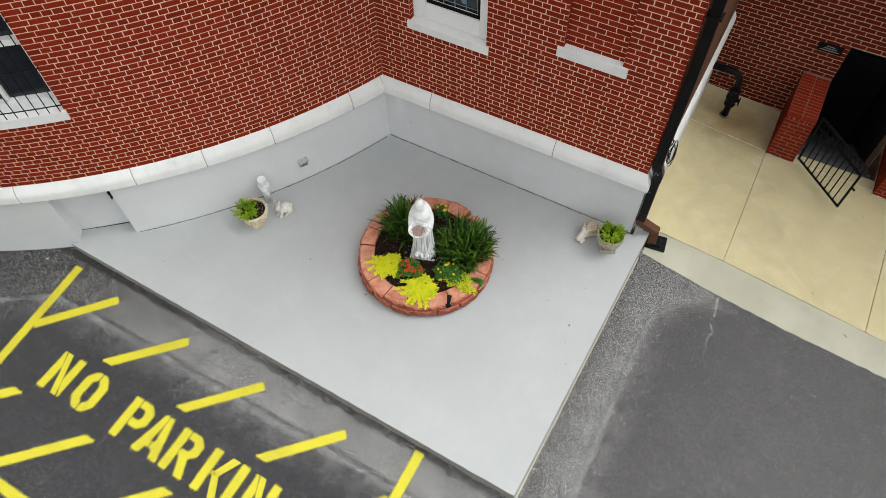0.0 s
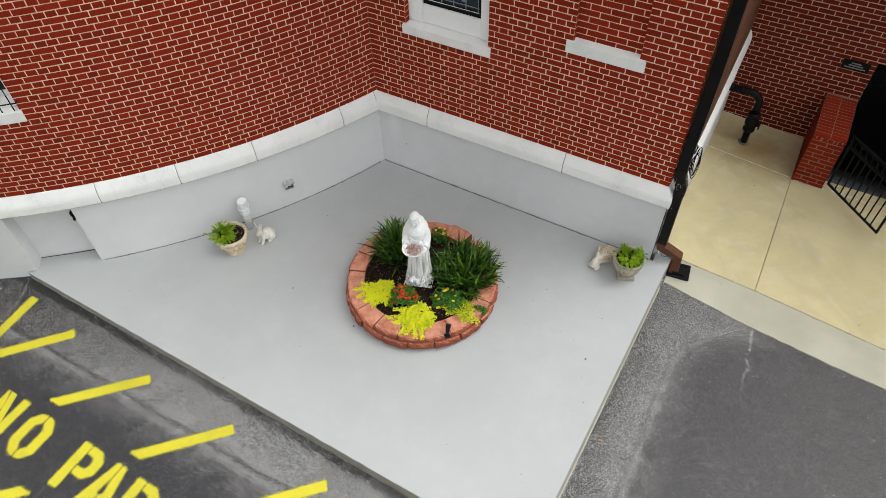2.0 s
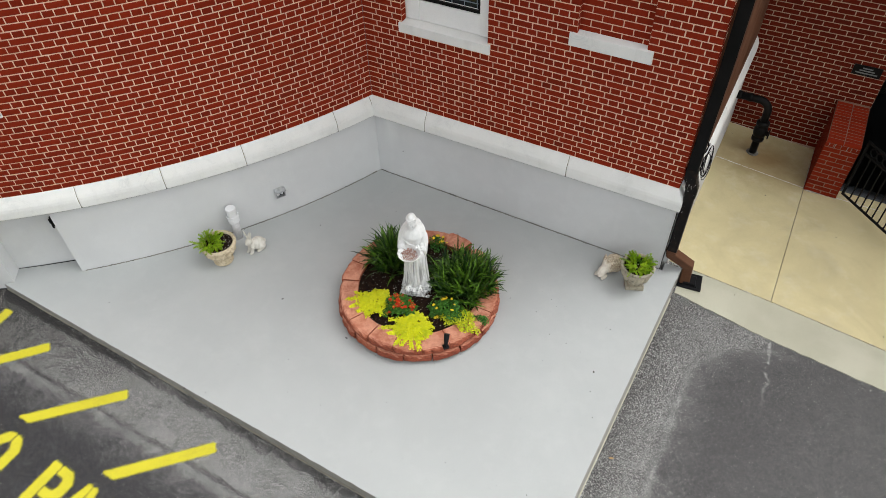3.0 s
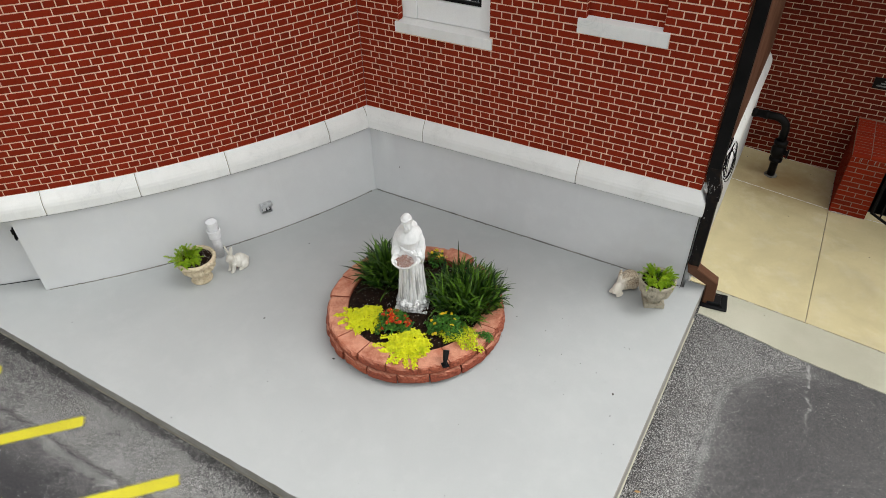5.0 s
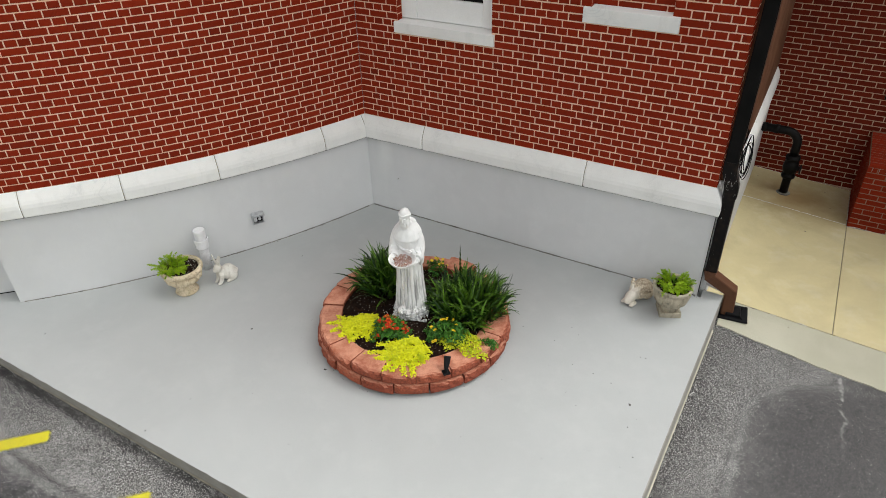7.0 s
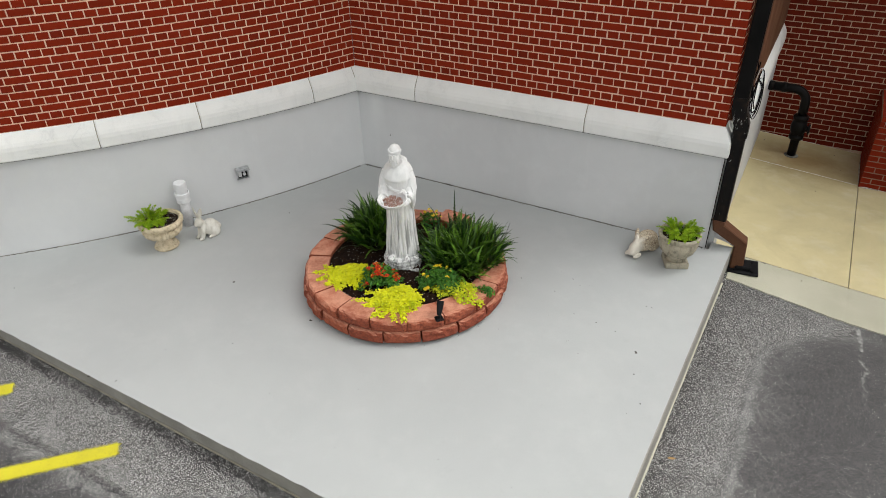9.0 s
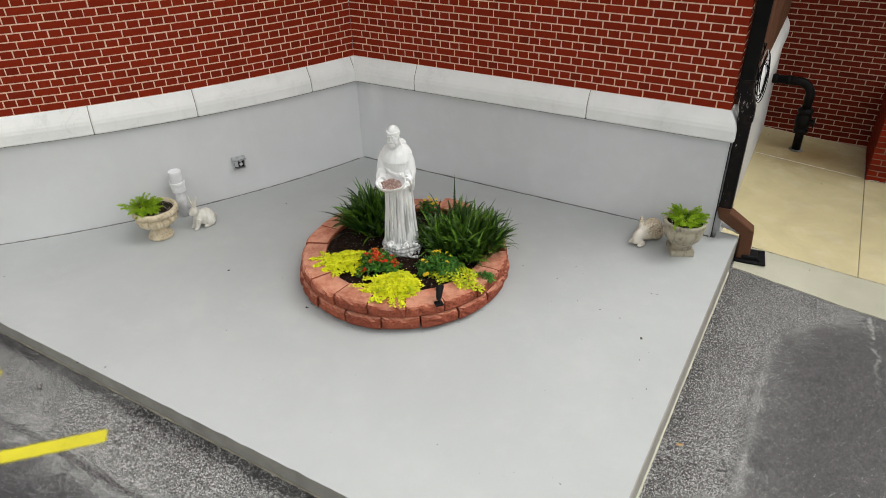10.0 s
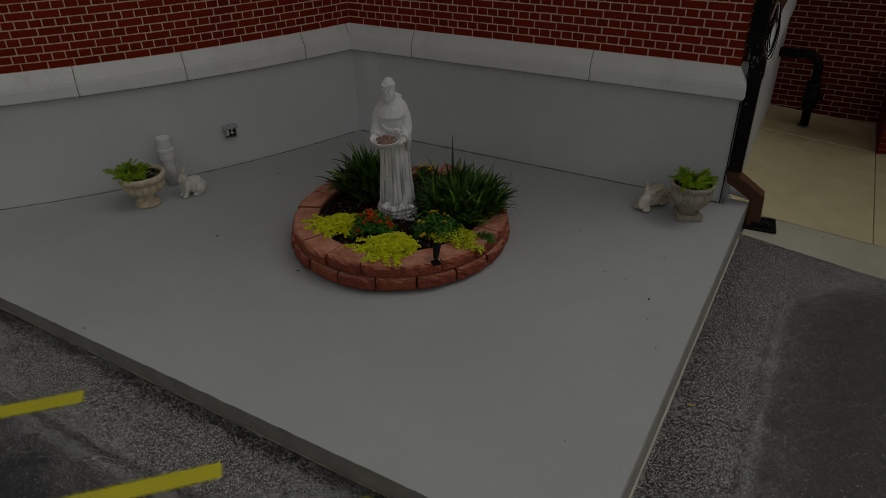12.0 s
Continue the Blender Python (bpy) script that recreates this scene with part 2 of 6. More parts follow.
    drip = n.math("MULTIPLY", drip, n.rng(n.noise(16.0, 4.0, 0.7), 0.40, 0.58))
    c = n.mix(n.math("MULTIPLY", drip, 0.55), c, (0.55, 0.54, 0.52))
    # a few pale tyre scuffs
    scuff = n.rng(n.noise(2.2, 5.0, 0.7, (2.5, 0.5, 1.0), 0.8), 0.66, 0.74)
    c = n.mix(n.math("MULTIPLY", scuff, 0.22), c, (0.42, 0.42, 0.41))
    c = n.mix(n.rng(fine, 0.3, 0.6, 0.22, 0.0), c, (0.012, 0.012, 0.013))
    h = n.math("SUBTRACT", n.math("MULTIPLY", fine, 0.4), n.math("MULTIPLY", stone, n.rng(wear, 0, 1, 0.4, 0.7)))
    h = n.math("ADD", h, n.math("MULTIPLY", n.rng(d, -0.10, 0.0, 0.0, 1.0, True), -1.6))
    n.bump(h, 0.6, 0.006)
    return n.done(c)


def concrete_tan():
    n = Nodes("tan_concrete", 0.75, 0.0, 0.35)
    big = n.noise(0.8, 5.0, 0.6, None, 0.6)
    mid = n.noise(3.5, 5.0, 0.65)
    grain = n.noise(260.0, 3.0, 0.7)
    c = n.mix(n.rng(big, 0.35, 0.65), (0.67, 0.58, 0.34), (0.58, 0.50, 0.285))
    c = n.mix(n.rng(mid, 0.52, 0.78, 0.0, 0.45), c, (0.72, 0.67, 0.52))
    c = n.mix(n.rng(n.noise(1.1, 5.0, 0.6, None, 0.8), 0.50, 0.74, 0.0, 0.36), c, (0.36, 0.30, 0.17))
    c = n.mix(n.rng(grain, 0.3, 0.5, 0.2, 0.0), c, (0.1, 0.09, 0.06))
    # rusty water stain round the standpipe
    x, y = n.axis(0), n.axis(1)
    sx, sy = n.math("SUBTRACT", x, 4.42), n.math("MULTIPLY", n.math("SUBTRACT", y, 2.98), 1.3)
    far = n.math("SQRT", n.math("ADD", n.math("MULTIPLY", sx, sx), n.math("MULTIPLY", sy, sy)))
    far = n.math("ADD", far, n.math("MULTIPLY", n.math("SUBTRACT", mid, 0.5), 0.6))
    c = n.mix(n.rng(far, 0.10, 1.0, 0.85, 0.0), c, (0.24, 0.145, 0.055))
    n.bump(grain, 0.15, 0.003)
    return n.done(c)


def yellow_paint():
    n = Nodes("yellow_road_paint", 0.6, 0.0, 0.4)
    wearing = n.noise(320.0, 3.0, 0.75)
    big = n.noise(2.5, 4.0)
    c = n.mix(big, (0.63, 0.57, 0.026), (0.54, 0.48, 0.024))
    c = n.mix(n.rng(n.math("ADD", wearing, n.math("MULTIPLY", big, 0.25)), 0.70, 0.80, 0.0, 0.85), c, (0.07, 0.066, 0.05))
    n.bump(wearing, 0.4, 0.003)
    return n.done(c)


LIMESTONE = limestone()
GREY_WALL = painted_grey("grey_wall_paint", (0.655, 0.66, 0.663), (0.72, 0.724, 0.724), True)
GREY_FLOOR = painted_grey("grey_floor_paint", (0.425, 0.437, 0.432), (0.475, 0.487, 0.478))
RAW_CONCRETE = plain("bare_concrete_edge", (0.285, 0.27, 0.243), (0.35, 0.337, 0.305), 6.0, 140.0, 0.9, bump=0.8)
ASPHALT = asphalt()
TAN = concrete_tan()
FILLER = plain("dirty_filler", (0.29, 0.275, 0.24), (0.095, 0.088, 0.078), 14.0, 200.0, 0.95)
PALE_CRUMB = plain("pale_crumb", (0.32, 0.30, 0.26), (0.10, 0.095, 0.085), 12.0, 200.0, 0.95)
FILLET = plain("dusty_mortar_fillet", (0.40, 0.365, 0.28), (0.24, 0.22, 0.18), 9.0, 200.0, 0.9, bump=0.4)
STRIP = plain("pale_concrete", (0.54, 0.52, 0.41), (0.47, 0.45, 0.35), 2.0, 200.0, 0.85, bump=0.2)
YELLOW = yellow_paint()
WHITE_PAINT = plain("white_window_paint", (0.88, 0.88, 0.87), (0.83, 0.83, 0.82), 3.0, 90.0, 0.45, bump=0.05, grain=0.05)
BROWN_METAL = plain("brown_metal", (0.15, 0.068, 0.036), (0.12, 0.052, 0.028), 3.0, 80.0, 0.6, bump=0.05, spec=0.2)
BLACK_METAL = plain("black_painted_metal", (0.005, 0.005, 0.005), (0.009, 0.008, 0.008), 5.0, 90.0, 0.40, bump=0.1, spec=0.10)
BLACK_IRON = plain("black_iron", (0.005, 0.005, 0.005), (0.008, 0.008, 0.009), 8.0, 120.0, 0.5, bump=0.2, spec=0.10)
BLACK_PLASTIC = plain("black_plastic", (0.007, 0.007, 0.008), (0.011, 0.011, 0.012), 6.0, 150.0, 0.5, bump=0.1, spec=0.10)
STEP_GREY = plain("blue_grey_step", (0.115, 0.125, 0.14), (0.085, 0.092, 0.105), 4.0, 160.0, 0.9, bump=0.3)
# Near black stands in for the lack of light inside the stairwell
SHADED_INSIDE = plain("dark_stairwell", (0.030, 0.031, 0.034), (0.045, 0.046, 0.050), 3.0, 80.0, 0.9)


# ---- mesh helpers ----
def part(name, bm, material, parent=None, label="", smooth=False):
    me = bpy.data.meshes.new(name)
    bm.to_mesh(me)
    bm.free()
    me.materials.append(material)
    if smooth:
        for p in me.polygons:
            p.use_smooth = True
    ob = new(name, me)
    ob.parent = parent
    return tagged(ob, label)


def meshed(name, verts, faces, material, parent=None, label="", smooth=False):
    me = bpy.data.meshes.new(name)
    me.from_pydata(verts, [], faces)
    me.materials.append(material)
    if smooth:
        for p in me.polygons:
            p.use_smooth = True
    ob = new(name, me)
    ob.parent = parent
    return tagged(ob, label)


def thing(name, m, label, category, group="", kind=""):
    ob = new(name)
    ob.empty_display_size = 0.1
    ob.matrix_world = m
    return tagged(ob, label, category, group, kind)


def box(bm, x0, x1, y0, y1, z0, z1, bevel=0.0, m=None):
    made = bmesh.ops.create_cube(bm, size=1.0)["verts"]
    mm = Matrix.Translation(((x0 + x1) / 2, (y0 + y1) / 2, (z0 + z1) / 2)) @ Matrix.Diagonal((x1 - x0, y1 - y0, z1 - z0, 1))
    bmesh.ops.transform(bm, matrix=(m @ mm) if m else mm, verts=made)
    if bevel:
        edges = list({e for v in made for e in v.link_edges})
        bmesh.ops.bevel(bm, geom=edges, offset=bevel, segments=2, affect="EDGES", profile=0.5)
    return bm


def boxed(*a, **k):
    return box(bmesh.new(), *a, **k)


def lathe(profile, seg=32, wave=None):
    """A turned form: profile is a list of (radius, height)."""
    bm = bmesh.new()
    rings = []
    for r, z in profile:
        ring = []
        for i in range(seg):
            a = 2 * math.pi * i / seg
            rr = r * (wave(a, z) if wave else 1.0)
            ring.append(bm.verts.new((rr * math.cos(a), rr * math.sin(a), z)))
        rings.append(ring)
    for a, b in zip(rings, rings[1:]):
        for i in range(seg):
            j = (i + 1) % seg
            bm.faces.new((a[i], a[j], b[j], b[i]))
    bm.faces.new(rings[0][::-1])
    bm.faces.new(rings[-1])
    return bm


def tube(bm, pts, radii, seg=10, flat=1.0):
    """A round bar along pts, with a radius (or one for each point)."""
    pts = [Vector(p) for p in pts]
    if not isinstance(radii, (list, tuple)):
        radii = [radii] * len(pts)
    rings = []
    up = Vector((0, 0, 1))
    side = None
    for i, p in enumerate(pts):
        d = (pts[min(i + 1, len(pts) - 1)] - pts[max(i - 1, 0)]).normalized()
        if side is None:
            side = d.cross(up if abs(d.z) < 0.9 else Vector((1, 0, 0))).normalized()
        side = (side - d * side.dot(d)).normalized()
        other = d.cross(side)
        rings.append([bm.verts.new(p + (side * math.cos(2 * math.pi * k / seg) + other * math.sin(2 * math.pi * k / seg) * flat) * radii[i]) for k in range(seg)])
    for a, b in zip(rings, rings[1:]):
        for k in range(seg):
            j = (k + 1) % seg
            bm.faces.new((a[k], a[j], b[j], b[k]))
    bm.faces.new(rings[0][::-1])
    bm.faces.new(rings[-1])
    return bm


def prism(bm, outline, z0, z1):
    """An upright prism over a flat outline given counter-clockwise; z0 and z1 are numbers or functions of x, y."""
    f0 = z0 if callable(z0) else (lambda x, y: z0)
    f1 = z1 if callable(z1) else (lambda x, y: z1)
    lo = [bm.verts.new((x, y, f0(x, y))) for x, y in outline]
    hi = [bm.verts.new((x, y, f1(x, y))) for x, y in outline]
    bm.faces.new(lo[::-1])
    top = bm.faces.new(hi)
    for i in range(len(outline)):
        j = (i + 1) % len(outline)
        bm.faces.new((lo[i], lo[j], hi[j], hi[i]))
    return top


# ---- plan ----
CX, CY, RAD = -7.839, 3.099, 8.428      # the rounded wall's axis and its brick face
TH0 = math.atan2(-CY, -CX)              # direction from the axis to the inner corner
LEDGE, LIP = 1.134, 0.890               # top and underside of the stone ledge
COURSE, STRETCHER = 0.0677, 0.2032
SIDE_X, BACK_Y = 3.75, 3.585


def pad_z(x, y):
    return -0.012 * x + 0.026 * y


def yard_z(x, y=-4.0):
    """The yard falls gently to the east; beside the pad and in the passage it lies on a steeper apron."""
    base = max(-0.222 - 0.022 * x, -0.36)
    if x < 3.0:
        return base
    apron = -0.275 - 0.075 * (min(x, 5.05) - 4.0) - 0.014 * max(0.0, y)
    w = min(1.0, max(0.0, (y + 3.4) / 2.0))
    w = w * w * (3 - 2 * w)
    return base + (apron - base) * w


def straight(u):
    """North wall: u runs to the right, y goes into the wall."""
    return Matrix.Translation((u, 0, 0))


def rounded(u):
    """Rounded wall: u runs to the right and ends at 0 in the corner."""
    a = TH0 + u / RAD
    c, s = math.cos(a), math.sin(a)
    m = Matrix(((-s, -c, 0, CX + RAD * c), (c, -s, 0, CY + RAD * s), (0, 0, 1, 0), (0, 0, 0, 1)))
    return m


def sideways(u):
    """Passage side of the building: u runs north."""
    return Matrix(((0, -1, 0, SIDE_X), (1, 0, 0, u), (0, 0, 1, 0), (0, 0, 0, 1)))


def behind(u):
    """Back wall of the passage."""
    return Matrix.Translation((u, BACK_Y, 0))


def arc_u(degrees):
    return (radians(degrees) - TH0) * RAD


def wall_mesh(name, place, spans, heights, holes, front, depth, material, parent=None, step=None):
    """A wall with thickness, cut by holes (u0, u1, z0, z1)."""
    us = sorted({*spans, *[h for hole in holes for h in hole[:2]]})
    zs = sorted({*heights, *[h for hole in holes for h in hole[2:]]})
    bm = bmesh.new()
    for u0, u1 in zip(us, us[1:]):
        cuts = max(1, math.ceil((u1 - u0) / step)) if step else 1
        for k in range(cuts):
            a, b = u0 + (u1 - u0) * k / cuts, u0 + (u1 - u0) * (k + 1) / cuts
            ma, mb = place(a), place(b)
            for z0, z1 in zip(zs, zs[1:]):
                if any(h[0] < (a + b) / 2 < h[1] and h[2] < (z0 + z1) / 2 < h[3] for h in holes):
                    continue
                v = [bm.verts.new(m @ Vector((0, y, z))) for m in (ma, mb) for y in (front, front + depth) for z in (z0, z1)]
                for f in ((0, 4, 5, 1), (2, 3, 7, 6), (0, 1, 3, 2), (4, 6, 7, 5), (1, 5, 7, 3), (0, 2, 6, 4)):
                    bm.faces.new([v[i] for i in f])
    bmesh.ops.remove_doubles(bm, verts=bm.verts, dist=0.0005)
    return part(name, bm, material, parent)


BRICK_MESHES = {}


def brick_shape(length, height, depth=0.04, edge=0.003):
    x, z = length / 2, height / 2
    v = [(sx * (x - e), y, sz * (z - e)) for e, y in ((edge, 0.0), (0.0, edge), (0.0, depth)) for sx, sz in ((-1, -1), (1, -1), (1, 1), (-1, 1))]
    f = [(0, 1, 2, 3)]
    for r in (0, 4):
        for i in range(4):
            j = (i + 1) % 4
            f.append((r + i, r + 4 + i, r + 4 + j, r + j))
    return v, f


def brick_piece(parent, m, length, height, material):
    key = (round(length, 3), round(height, 3), material.name)
    if key not in BRICK_MESHES:
        me = bpy.data.meshes.new("brick")
        me.from_pydata(*[brick_shape(*key[:2])[0], [], brick_shape(*key[:2])[1]])
        me.materials.append(material)
        BRICK_MESHES[key] = me
    ob = new("brick", BRICK_MESHES[key])
    ob.parent = parent
    ob.matrix_world = m
    return ob


def brickwork(parent, place, u0, u1, z0, z1, phase, holes=(), english=True, limit=300, proud=0.0, material=BRICK):
    """Courses of brick; the lowest ones are single pieces, those above one mesh."""
    rest_v, rest_f, rest_m, count = [], [], [], 0
    rows = int((z1 - z0) / COURSE + 0.01)
    rng = random.Random(7)
    for r in range(rows):
        header = english and r % 2 == 1
        pitch = STRETCHER / 2 if header else STRETCHER
        off = phase + (STRETCHER / 4 if header else (0 if english else (r % 2) * STRETCHER / 2))
        zc = z0 + (r + 0.5) * COURSE
        blocked = sorted((h[0], h[1]) for h in holes if h[2] < zc < h[3])
        free, at = [], u0
        for a, b in blocked:
            if a > at:
                free.append((at, a))
            at = max(at, b)
        if at < u1:
            free.append((at, u1))
        for a, b in free:
            k0, k1 = math.ceil((a - off) / pitch), math.floor((b - off) / pitch)
            joints = [off + k * pitch for k in range(k0, k1 + 1)]
            joints = [a] + [q for q in joints if a + 0.036 < q < b - 0.036] + [b]
            for s, e in zip(joints, joints[1:]):
                s += 0.0005 if s == a else 0.0052
                e -= 0.0005 if e == b else 0.0052
                ln, h = e - s, COURSE - 0.0108
                m = place((s + e) / 2) @ Matrix.Translation((rng.uniform(-0.001, 0.001), rng.uniform(-0.0015, 0.001) - proud, zc + rng.uniform(-0.001, 0.001))) @ Euler((rng.gauss(0, 0.004), rng.gauss(0, 0.004), rng.gauss(0, 0.006))).to_matrix().to_4x4()
                dark = header and material is BRICK and ln < 0.13
                if count < limit:
                    brick_piece(parent, m, ln, h, HEADER if dark else material)
                    count += 1
                else:
                    v, f = brick_shape(ln, h)
                    n = len(rest_v)
                    rest_v += [tuple(m @ Vector(p)) for p in v]
                    rest_f += [tuple(i + n for i in q) for q in f]
                    rest_m += [1 if dark else 0] * len(f)
    if rest_v:
        ob = meshed("brickwork", rest_v, rest_f, material, parent)
        if any(rest_m):
            ob.data.materials.append(HEADER)
            ob.data.polygons.foreach_set("material_index", rest_m)
        ob["kind"] = "stuff"


LEDGE_PROFILE = [(0.03, LEDGE), (0.0, LEDGE), (-0.010, LEDGE - 0.008), (-0.055, LEDGE - 0.086), (-0.068, LEDGE - 0.116), (-0.075, LEDGE - 0.150), (-0.078, LIP + 0.012), (-0.070, LIP), (0.03, LIP)]


def ledge_stone(parent, place, u0, u1, step=0.12, corner_start=None, corner_end=None):
    """One stone of the ledge with softly worn ends; corner_* shift its end along u with the depth, for mitred corners."""
    bm = bmesh.new()
    cuts = max(1, math.ceil((u1 - u0 - 0.03) / step))
    along = [0.0, 0.004, 0.012] + [0.015 + (u1 - u0 - 0.03) * k / cuts for k in range(cuts + 1)] + [u1 - u0 - 0.012, u1 - u0 - 0.004, u1 - u0]
    back = (0.0075, 0.0025, 0.0005)
    rings = []
    for k, at in enumerate(along):
        sink = 0.0
        if k < 3 and corner_start is None:
            sink = back[k]
        if k >= len(along) - 3 and corner_end is None:
            sink = back[len(along) - 1 - k]
        ring = []
        for i, (y, z) in enumerate(LEDGE_PROFILE):
            a = u0 + (corner_start or 0.0) * y
            b = u1 + (corner_end or 0.0) * y
            if 0 < i < len(LEDGE_PROFILE) - 1:
                y += sink
                z += sink * (0.6 if i > 6 else -0.4)
            ring.append(bm.verts.new(place(a + (b - a) * at / (u1 - u0)) @ Vector((0, y, z))))
        rings.append(ring)
    n = len(LEDGE_PROFILE)
    for a, b in zip(rings, rings[1:]):
        for i in range(n):
            j = (i + 1) % n
            bm.faces.new((a[i], b[i], b[j], a[j]))
    bm.faces.new(rings[0])
    bm.faces.new(rings[-1][::-1])
    bmesh.ops.recalc_face_normals(bm, faces=bm.faces)
    return part("ledge_stone", bm, LIMESTONE, parent)


def ledge_joint(parent, place, u):
    """Mortar between two ledge stones, a little behind their faces."""
    bm = bmesh.new()
    ends = [[bm.verts.new(place(q) @ Vector((0, y + (0.009 if 0 < i < len(LEDGE_PROFILE) - 1 else 0.0), z - (0.004 if i < 7 else -0.004)))) for i, (y, z) in enumerate(LEDGE_PROFILE)] for q in (u - 0.006, u + 0.006)]
    n = len(LEDGE_PROFILE)
    for i in range(n):
        j = (i + 1) % n
        bm.faces.new((ends[0][i], ends[1][i], ends[1][j], ends[0][j]))
    bm.faces.new(ends[0])
    bm.faces.new(ends[1][::-1])
    bmesh.ops.recalc_face_normals(bm, faces=bm.faces)
    part("joint_mortar", bm, LEDGE_MORTAR, parent)


# ---- setting: ground ----
def build_ground():
    xs = [-400, -40, -12, -4, 0, 3, 3.5, 3.9, 4.2, 4.5, 4.8, 5.05, 5.47, 6.0, 6.27, 6.61, 7.5, 9, 40, 400]
    ys = [-400, -40, -9, -4, -3.4, -3.0, -2.6, -2.2, -1.8, -1.4, -0.7, 0, 1.3, 2.6, 5.6, 40, 400]
    v = [(x, y, yard_z(x, y)) for y in ys for x in xs]
    f = []
    for j in range(len(ys) - 1):
        for i in range(len(xs) - 1):
            if 5.4 < xs[i] < 6.5 and ys[j] == 2.6:
                continue
            k = j * len(xs) + i
            f.append((k, k + 1, k + 1 + len(xs), k + len(xs)))
    ob = meshed("ground", v, f, ASPHALT, smooth=True)
    tagged(ob, "worn grey asphalt yard with stony edges", "ground", kind="structure")


build_ground()


def apse_xy(degrees, off):
    a = radians(degrees)
    return (CX + (RAD + off) * math.cos(a), CY + (RAD + off) * math.sin(a))


DOOR_A, DOOR_B = -52.8, -47.7           # the low door's recess in the rounded plinth


def build_pad():
    front = [(-2.80 + 6.705 * k / 150, -3.725 - 0.117 * k / 150 + (0.005 * noise.noise(Vector((k * 0.37, 2, 1))) + 0.005 * noise.noise(Vector((k * 1.3, 7, 3))) if 0 < k < 150 else 0.0)) for k in range(151)]
    out = front + [(4.018, -0.2), (4.024, 0.10), (3.835, 0.10), (3.835, -0.026), (0.026, -0.026)]
    first = math.degrees(math.asin((-0.026 - CY) / (RAD + 0.036)))
    n = 22
    out += [apse_xy(first + (DOOR_B - first) * k / n, 0.036) for k in range(1, n + 1)]
    out += [apse_xy(DOOR_B, -0.20), apse_xy((DOOR_A + DOOR_B) / 2, -0.20), apse_xy(DOOR_A, -0.20), apse_xy(DOOR_A, 0.036)]
    bm = bmesh.new()
    prism(bm, out, -0.6, pad_z)
    for v in bm.verts:
        if v.co.z < -0.5 and v.co.x > 3.89 and v.co.y < -3.0:
            v.co.x += 0.022
    bm.edges.ensure_lookup_table()
    south = [e for e in bm.edges if all(v.co.z > -0.4 and v.co.y < -3.70 for v in e.verts)]
    bmesh.ops.bevel(bm, geom=south, offset=0.006, segments=1, affect="EDGES")
    east = [e for e in bm.edges if all(v.co.z > -0.4 and v.co.x > 3.85 and v.co.y < -0.1 for v in e.verts) and abs(e.verts[0].co.y - e.verts[1].co.y) > 1.0]
    bmesh.ops.bevel(bm, geom=east, offset=0.008, segments=1, affect="EDGES")
    ob = part("pavement_pad", bm, GREY_FLOOR)
    ob.data.materials.append(RAW_CONCRETE)
    for p in ob.data.polygons:
        if abs(p.normal.z) < 0.8:
            p.material_index = 1
    tagged(ob, "light grey painted concrete pad in the corner", "pavement", kind="structure")
    for pts in ([(-2.8 + 6.73 * k / 90, -3.725 - 0.12 * k / 90 - 0.004) for k in range(91)], [(3.914 + 0.106 * k / 60, -3.845 + 3.65 * k / 60) for k in range(61)]):
        r = [(0.0055 if pts[0][0] < 0 else 0.012) + 0.004 * noise.noise(Vector((x * 4, y * 4, 2))) for x, y in pts]
        part("mortar_fillet", tube(bmesh.new(), [(x, y, yard_z(x, y) + 0.007) for x, y in pts], r, 8), FILLET if pts[0][0] < 0 else STRIP, ob, "tan mortar fillet along the foot", True)


build_pad()


JOINT = plain("crumbling_joint", (0.20, 0.17, 0.12), (0.75, 0.72, 0.62), 40.0, 220.0, 0.95, bump=0.6)


